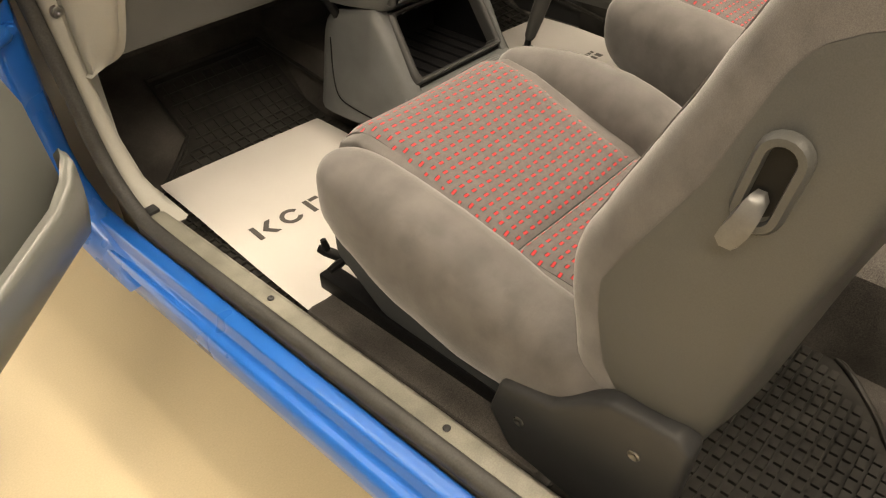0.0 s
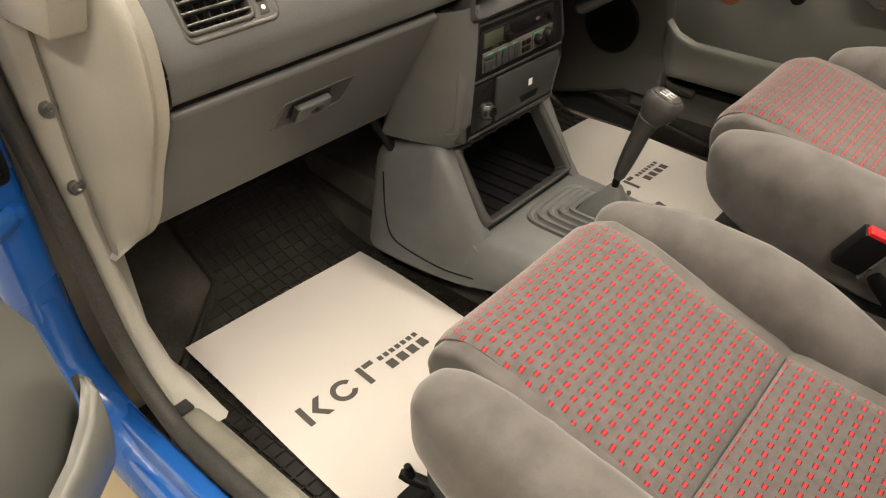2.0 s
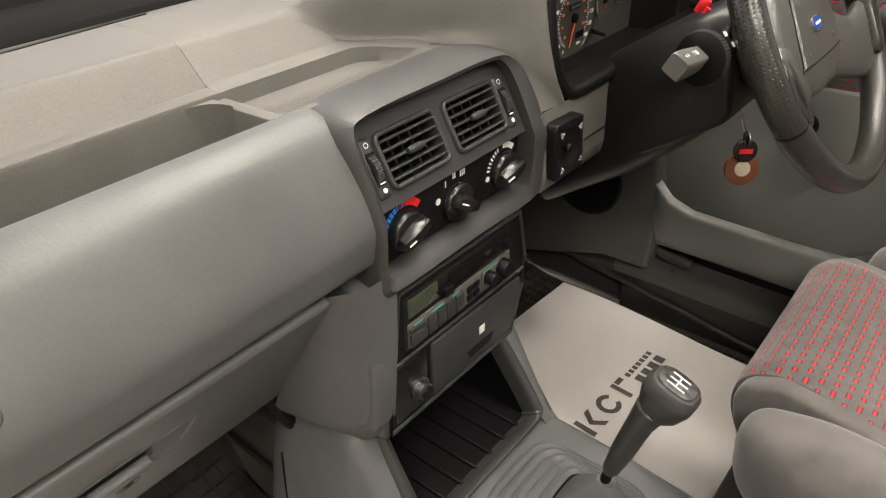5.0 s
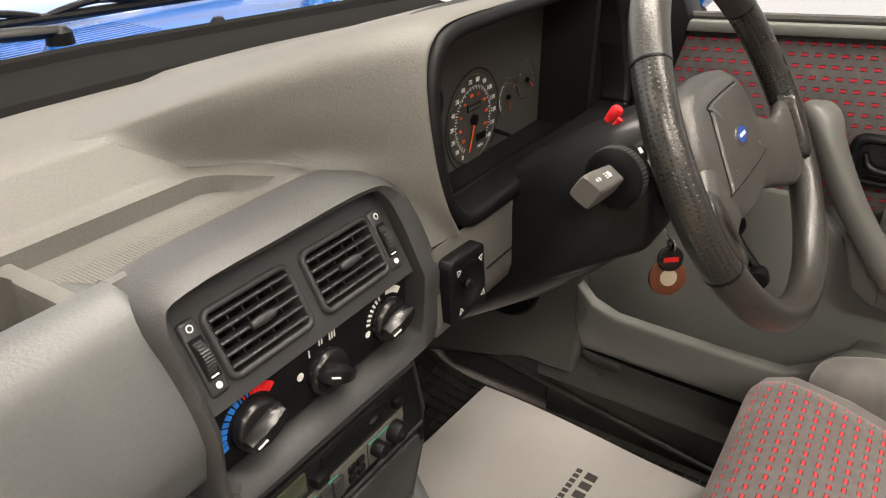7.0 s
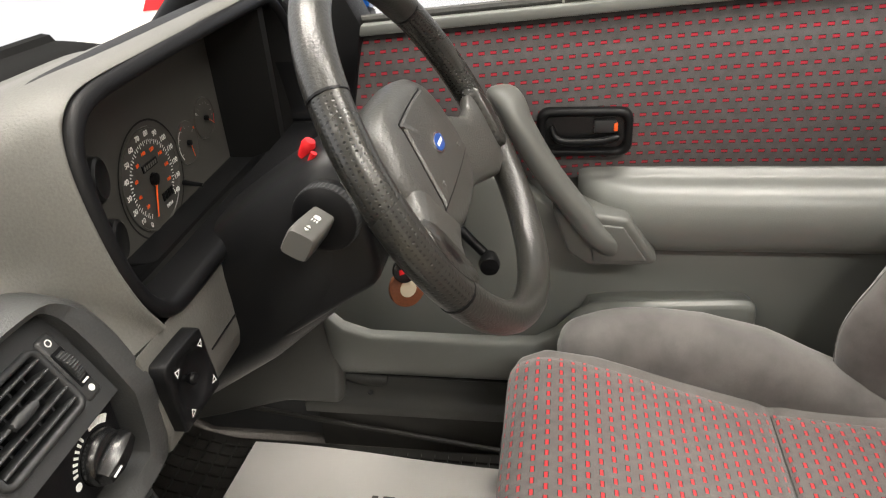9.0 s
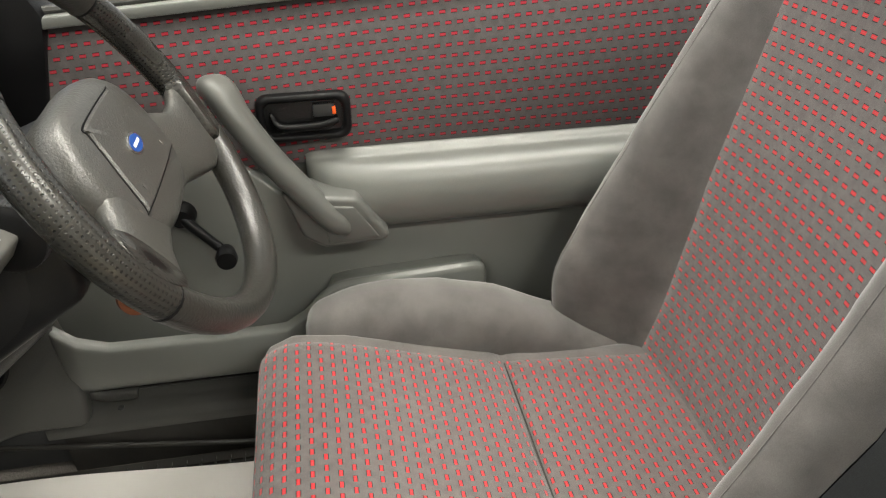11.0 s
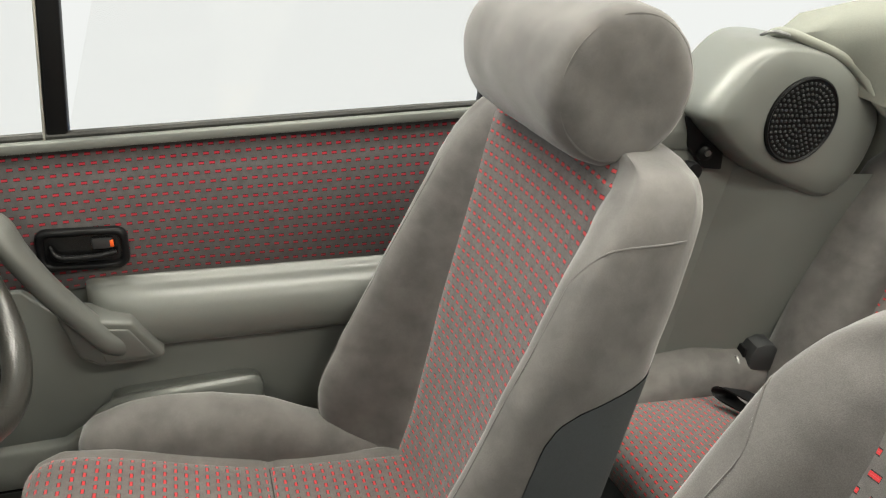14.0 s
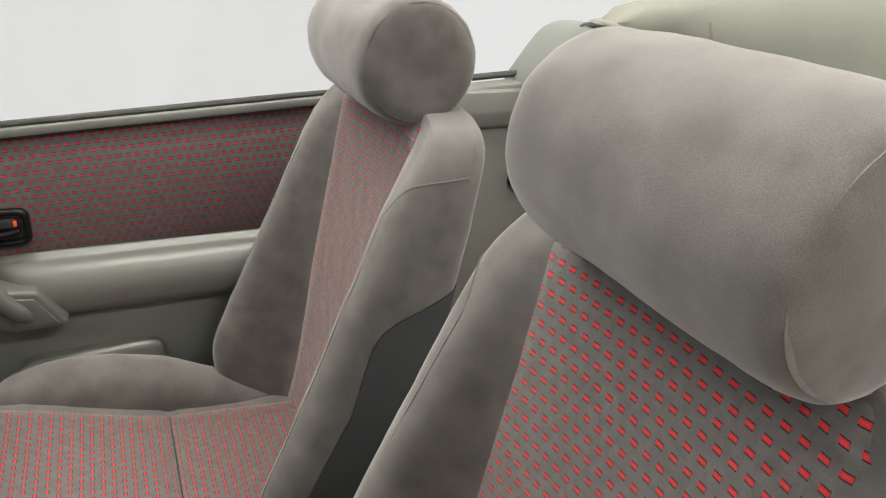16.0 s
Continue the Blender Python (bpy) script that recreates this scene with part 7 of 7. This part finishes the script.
loop_ = curve([(0.20, -1.350, 0.520), (0.32, -1.290, 0.522), (0.44, -1.222, 0.524), (0.478, -1.203, 0.528), (0.488, -1.198, 0.540), (0.474, -1.205, 0.553), (0.43, -1.228, 0.552), (0.37, -1.262, 0.541), (0.30, -1.300, 0.529), (0.22, -1.340, 0.5235)], 5)
skin_ = []
for a, q in enumerate(loop_):
    d = (loop_[min(a + 1, len(loop_) - 1)] - loop_[max(a - 1, 0)]).normalized()
    up_ = d.cross(wd_).normalized() * 0.0016
    skin_.append([q - wd_ - up_, q + wd_ - up_, q + wd_ + up_, q - wd_ + up_])
part("strap", loft(skin_), BLACK, wbb, "woven black webbing")

for sx in (1, -1):
    q = thing("rear_quarter_trim", (sx * 0.62, -1.1, 0.45), "grey rear side trim with a round speaker pod and window winder", "side trim", "rear side trims")

    def M(bm, sx=sx):
        return bm if sx > 0 else at_pose(bm, Matrix.Diagonal((-1, 1, 1, 1)))
    part("panel", M(prism([(-0.712, 0.42), (-0.712, belt(-0.712) - 0.004), (-1.13, belt(-1.13) - 0.004), (-1.50, 1.08), (-1.50, 0.42)], "x", 0.612, 0.66, 0.005)), DOORGREY, q, "grey vinyl side panel")
    part("upper_roll", M(prism([(0.612, 0.993), (0.604, 1.0), (0.600, 1.03), (0.606, 1.07), (0.63, 1.085), (0.66, 1.06), (0.66, 0.993)], "y", -1.09, -0.715, 0.004)), DOORGREY, q)
    part("arch_panel", M(loft([[(0.613, -1.19, 0.96), (0.56, -1.30, 0.96), (0.54, -1.46, 0.96)], [(0.613, -1.165, 0.80), (0.57, -1.29, 0.80), (0.555, -1.46, 0.80)], [(0.613, -1.14, 0.64), (0.585, -1.28, 0.60), (0.57, -1.46, 0.56)], [(0.613, -1.12, 0.50), (0.60, -1.27, 0.50), (0.58, -1.46, 0.50)]], closed=False)), DOORGREY, q, "moulded grey arch panel", 50)
    pod = []
    po = [(-1.068, 1.048), (-1.048, 1.075), (-1.085, 1.135), (-1.135, 1.188), (-1.20, 1.198), (-1.29, 1.182), (-1.38, 1.13), (-1.45, 1.06), (-1.44, 0.96), (-1.38, 0.905), (-1.28, 0.930), (-1.185, 0.970), (-1.115, 1.012)]
    po = [(p.x, p.y) for p in curve([(y, z, 0) for y, z in po + po[:1]], 4)[:-1]]
    for x, k in ((0.68, 1.0), (0.63, 1.0), (0.595, 0.995), (0.573, 0.975), (0.558, 0.945), (0.548, 0.905), (0.543, 0.86), (0.541, 0.6)):
        pod.append([(x, lerp(-1.255, y, k), lerp(1.065, z, k)) for y, z in po])
    pb = part("speaker_pod", M(loft(pod), sx), DOORGREY, q, "rounded grey speaker pod", 60)
    gr = part("speaker_grille", M(at_pose(loft([ellipse((0, 0, h), (1, 0, 0), (0, 1, 0), a, a, 44) for h, a in ((0, 0.076), (0.005, 0.076), (0.0065, 0.073), (0.004, 0.070), (0.0035, 0.02))]), basis((0.5415, -1.245, 1.066), (0, -1, 0), (0, 0, 1)))), BLACK, pb, "round black perforated speaker grille")
    dots = bmesh.new()
    for r in range(1, 8):
        n = 6 * r
        for i in range(n):
            a = 2 * math.pi * i / n
            c = Vector((0.5362, -1.245 + 0.0092 * r * math.cos(a), 1.066 + 0.0092 * r * math.sin(a)))
            bmesh.ops.create_cone(dots, segments=6, radius1=0.0030, radius2=0.0018, depth=0.003, cap_ends=True, matrix=Matrix.Translation(c) @ Matrix.Rotation(-math.pi / 2, 4, "Y"))
    part("grille_studs", M(dots), CHAR, gr)
    w = part("window_winder", M(tube([(0.598, -1.060, 0.885), (0.588, -1.063, 0.93), (0.580, -1.066, 0.968)], [0.012, 0.010, 0.010], 12, 4)), BLACK, q, "black window winder")
    part("winder_boss", M(lathe((0.613, -1.060, 0.883), (-1, 0, 0), [(0, 0.020), (0.016, 0.017), (0.022, 0.012), (0.022, 0.002)], 20)), BLACK, w)
    part("winder_knob", M(lathe((0.588, -1.066, 0.970), (-1, 0, 0), [(0, 0.014), (0.018, 0.017), (0.026, 0.015), (0.027, 0.003)], 20)), BLACK, w)
    part("belt_slot", M(prism([(-1.052, 1.058), (-1.08, 1.062), (-1.15, 1.0), (-1.155, 0.958), (-1.115, 0.962), (-1.07, 1.005)], "x", 0.598, 0.622, 0.004)), BLACK, q, "black belt slot")
    an = part("belt_anchor", M(lathe((0.602, -1.105, 0.995), (-1, 0.2, 0), [(0, 0.016), (0.014, 0.014), (0.018, 0.008), (0.018, 0.001)], 18)), BLACK, q)
    part("anchor_bolt", M(lathe((0.584, -1.102, 0.997), (-1, 0.2, 0), [(0, 0.006), (0.004, 0.006), (0.004, 0.001)], 6)), STEEL, an)
    part("pod_screw", M(lathe((0.575, -1.200, 1.183), (0, 0, 1), [(0, 0.006), (0.008, 0.006), (0.009, 0.003)], 12)), STEEL, pb)
    part("quarter_seal", M(tube([(0.655, -0.71, belt(-0.71) + 0.006), (0.655, -0.95, belt(-0.95) + 0.006), (0.655, -1.14, belt(-1.14) + 0.006)], 0.007, 8, 4)), SEAL, q)
    part("glass_edge_post", M(prism([(-0.690, belt(-0.69)), (-0.706, belt(-0.7)), (-0.730, 1.45), (-0.716, 1.45)], "x", 0.652, 0.672, 0.002)), BLACK, q)
    part("rear_body_side", M(box(0.68, 0.76, -2.2, -0.78, 0.30, 1.04, 0.03, 3)), BLUE, q, "blue rear wing")

hood = thing("folded_hood", (0, -1.5, 1.0), "folded pale grey cloth soft top under its cover", "soft top")
hr = []
for x, fy_, fz, tz, by in ((0.66, -1.24, 1.165, 1.20, -1.60), (0.62, -1.205, 1.19, 1.24, -1.75), (0.56, -1.265, 1.215, 1.29, -1.85), (0.50, -1.38, 1.24, 1.33, -1.88), (0.40, -1.44, 1.265, 1.365, -1.9), (0.25, -1.47, 1.28, 1.39, -1.95), (0.0, -1.48, 1.285, 1.40, -1.95), (-0.25, -1.47, 1.28, 1.39, -1.95), (-0.45, -1.42, 1.25, 1.34, -1.9), (-0.62, -1.205, 1.19, 1.24, -1.75), (-0.66, -1.24, 1.165, 1.20, -1.6)):
    dip = 0.012 * math.sin(x * 23)
    low = along([(-0.66, 1.10), (-0.52, 1.085), (-0.30, 1.12), (0.30, 1.12), (0.52, 1.085), (0.58, 1.13), (0.66, 1.12)], x)
    ly = along([(-0.66, -1.40), (-0.52, -1.41), (-0.3, -1.47), (0.3, -1.47), (0.52, -1.41), (0.58, -1.30), (0.66, -1.36)], x)
    hr.append([(x, ly, low), (x, lerp(ly, fy_, 0.55), lerp(low, fz, 0.5)), (x, fy_, fz), (x, fy_ - 0.05, lerp(fz, tz, 0.62) + dip), (x, fy_ - 0.14, lerp(fz, tz, 0.93) - dip), (x, fy_ - 0.28, tz + dip), (x, fy_ - 0.42, tz - 0.01), (x, lerp(fy_, by, 0.85), tz - 0.05), (x, by, 1.02), (x, by, 0.95)])
part("cover", loft(hr, closed=False), HOOD, hood, "pale grey cloth cover with soft folds", 80)
part("hem", tube([(0.64, -1.20, 1.175), (0.585, -1.190, 1.205), (0.56, -1.235, 1.195), (0.55, -1.332, 1.159), (0.522, -1.409, 1.087), (0.505, -1.43, 1.092), (0.45, -1.47, 1.13), (0.30, -1.50, 1.13)], 0.009, 10, 6), HOOD, hood, "rolled hem")
part("fold_seam", tube([(0.50, -1.53, 1.325), (0.50, -1.44, 1.295), (0.49, -1.395, 1.235), (0.48, -1.412, 1.15)], 0.0035, 8, 5), HOOD, hood)
part("popper", lathe((0.505, -1.405, 1.094), (0.3, 1, 0.2), [(0, 0.007), (0.004, 0.006), (0.005, 0.002)], 14), STEEL, hood)
part("hood_clip", tube([(0.600, -1.165, 1.197), (0.58, -1.175, 1.207), (0.56, -1.19, 1.204)], 0.003, 8, 4), STEEL, hood)
part("rear_deck", box(-0.68, 0.68, -2.3, -1.5, 0.75, 1.0, 0.02), BLUE, car, "blue rear deck")
for sx in (1, -1):
    part("hood_well_panel", box(sx * 0.57 - 0.11, sx * 0.57 + 0.11, -1.62, -1.49, 0.80, 1.085, 0.012), HOOD, car, "pale cloth hood well lining")
part("rear_bulkhead", box(-0.66, 0.66, -1.66, -1.6, 0.28, 1.0), CARPET, car)

part("kick_sill", prism([(0.652, 0.24), (0.652, 0.372), (0.668, 0.40), (0.71, 0.40), (0.71, 0.24)], "y", 0.335, 0.80, 0.003), CHAR, car)

mir = thing("door_mirror", (0.70, 0.235, 0.985), "blue painted door mirror on the closed door", "door mirror")
part("mirror_stalk", box(0.690, 0.79, 0.205, 0.265, 0.972, 0.998, 0.008, 3), BLACK, mir)
part("mirror_housing", loft([ellipse((x, y, 1.045), (0, 1, 0), (0, 0, 1), a, b, 24, 3) for x, y, a, b in ((0.765, 0.235, 0.018, 0.030), (0.772, 0.238, 0.034, 0.052), (0.80, 0.245, 0.045, 0.060), (0.87, 0.25, 0.045, 0.058), (0.915, 0.25, 0.036, 0.050), (0.925, 0.25, 0.018, 0.030))]), BLUE, mir, "glossy blue mirror housing")
part("mirror_glass", loft([ellipse((x, 0.196, 1.045), (1, 0, 0), (0, 0, 1), a, b, 24, 4) for x, a, b in ((0.845, 0.062, 0.046), (0.846, 0.058, 0.042))]), CHROME, mir)
ban = thing("wall_banner", (2.19, 1.32, 0.75), "white printed panel with a red slanted block on the wall", "poster")
part("panel", box(2.185, 2.198, 0.9, 1.7, 0.45, 1.0, 0.003), WHITE, ban)
part("red_block", prism([(1.405, 0.72), (1.275, 0.728), (1.23, 0.80), (1.36, 0.80)], "x", 2.180, 2.186), RED, ban)

# wings and wheels that carry the body
for sx in (1, -1):
    part("front_wing", prism([(0.60, 0.32), (0.60, 0.90), (1.4, 0.88), (2.0, 0.80), (2.08, 0.70), (2.08, 0.42), (1.62, 0.32), (1.54, 0.52), (1.36, 0.62), (1.18, 0.62), (1.00, 0.52), (0.92, 0.32)], "x", *sorted((sx * 0.705, sx * 0.765)), 0.012, 3), BLUE, car, "glossy blue front wing")
    for y in (1.27, -1.62):
        c = Vector((sx * 0.64, y, 0.285))
        w = part("wheel", lathe(c, (sx, 0, 0), [(-0.09, 0.20), (-0.09, 0.262), (-0.075, 0.282), (-0.04, 0.2855), (0.04, 0.2855), (0.075, 0.282), (0.09, 0.262), (0.09, 0.20)], 48), RUBBER, car, "black road tyre")
        part("rim", lathe(c, (sx, 0, 0), [(-0.06, 0.20), (0.075, 0.20), (0.082, 0.185), (0.06, 0.15), (0.065, 0.05), (0.05, 0.01)], 40), STEEL, w)
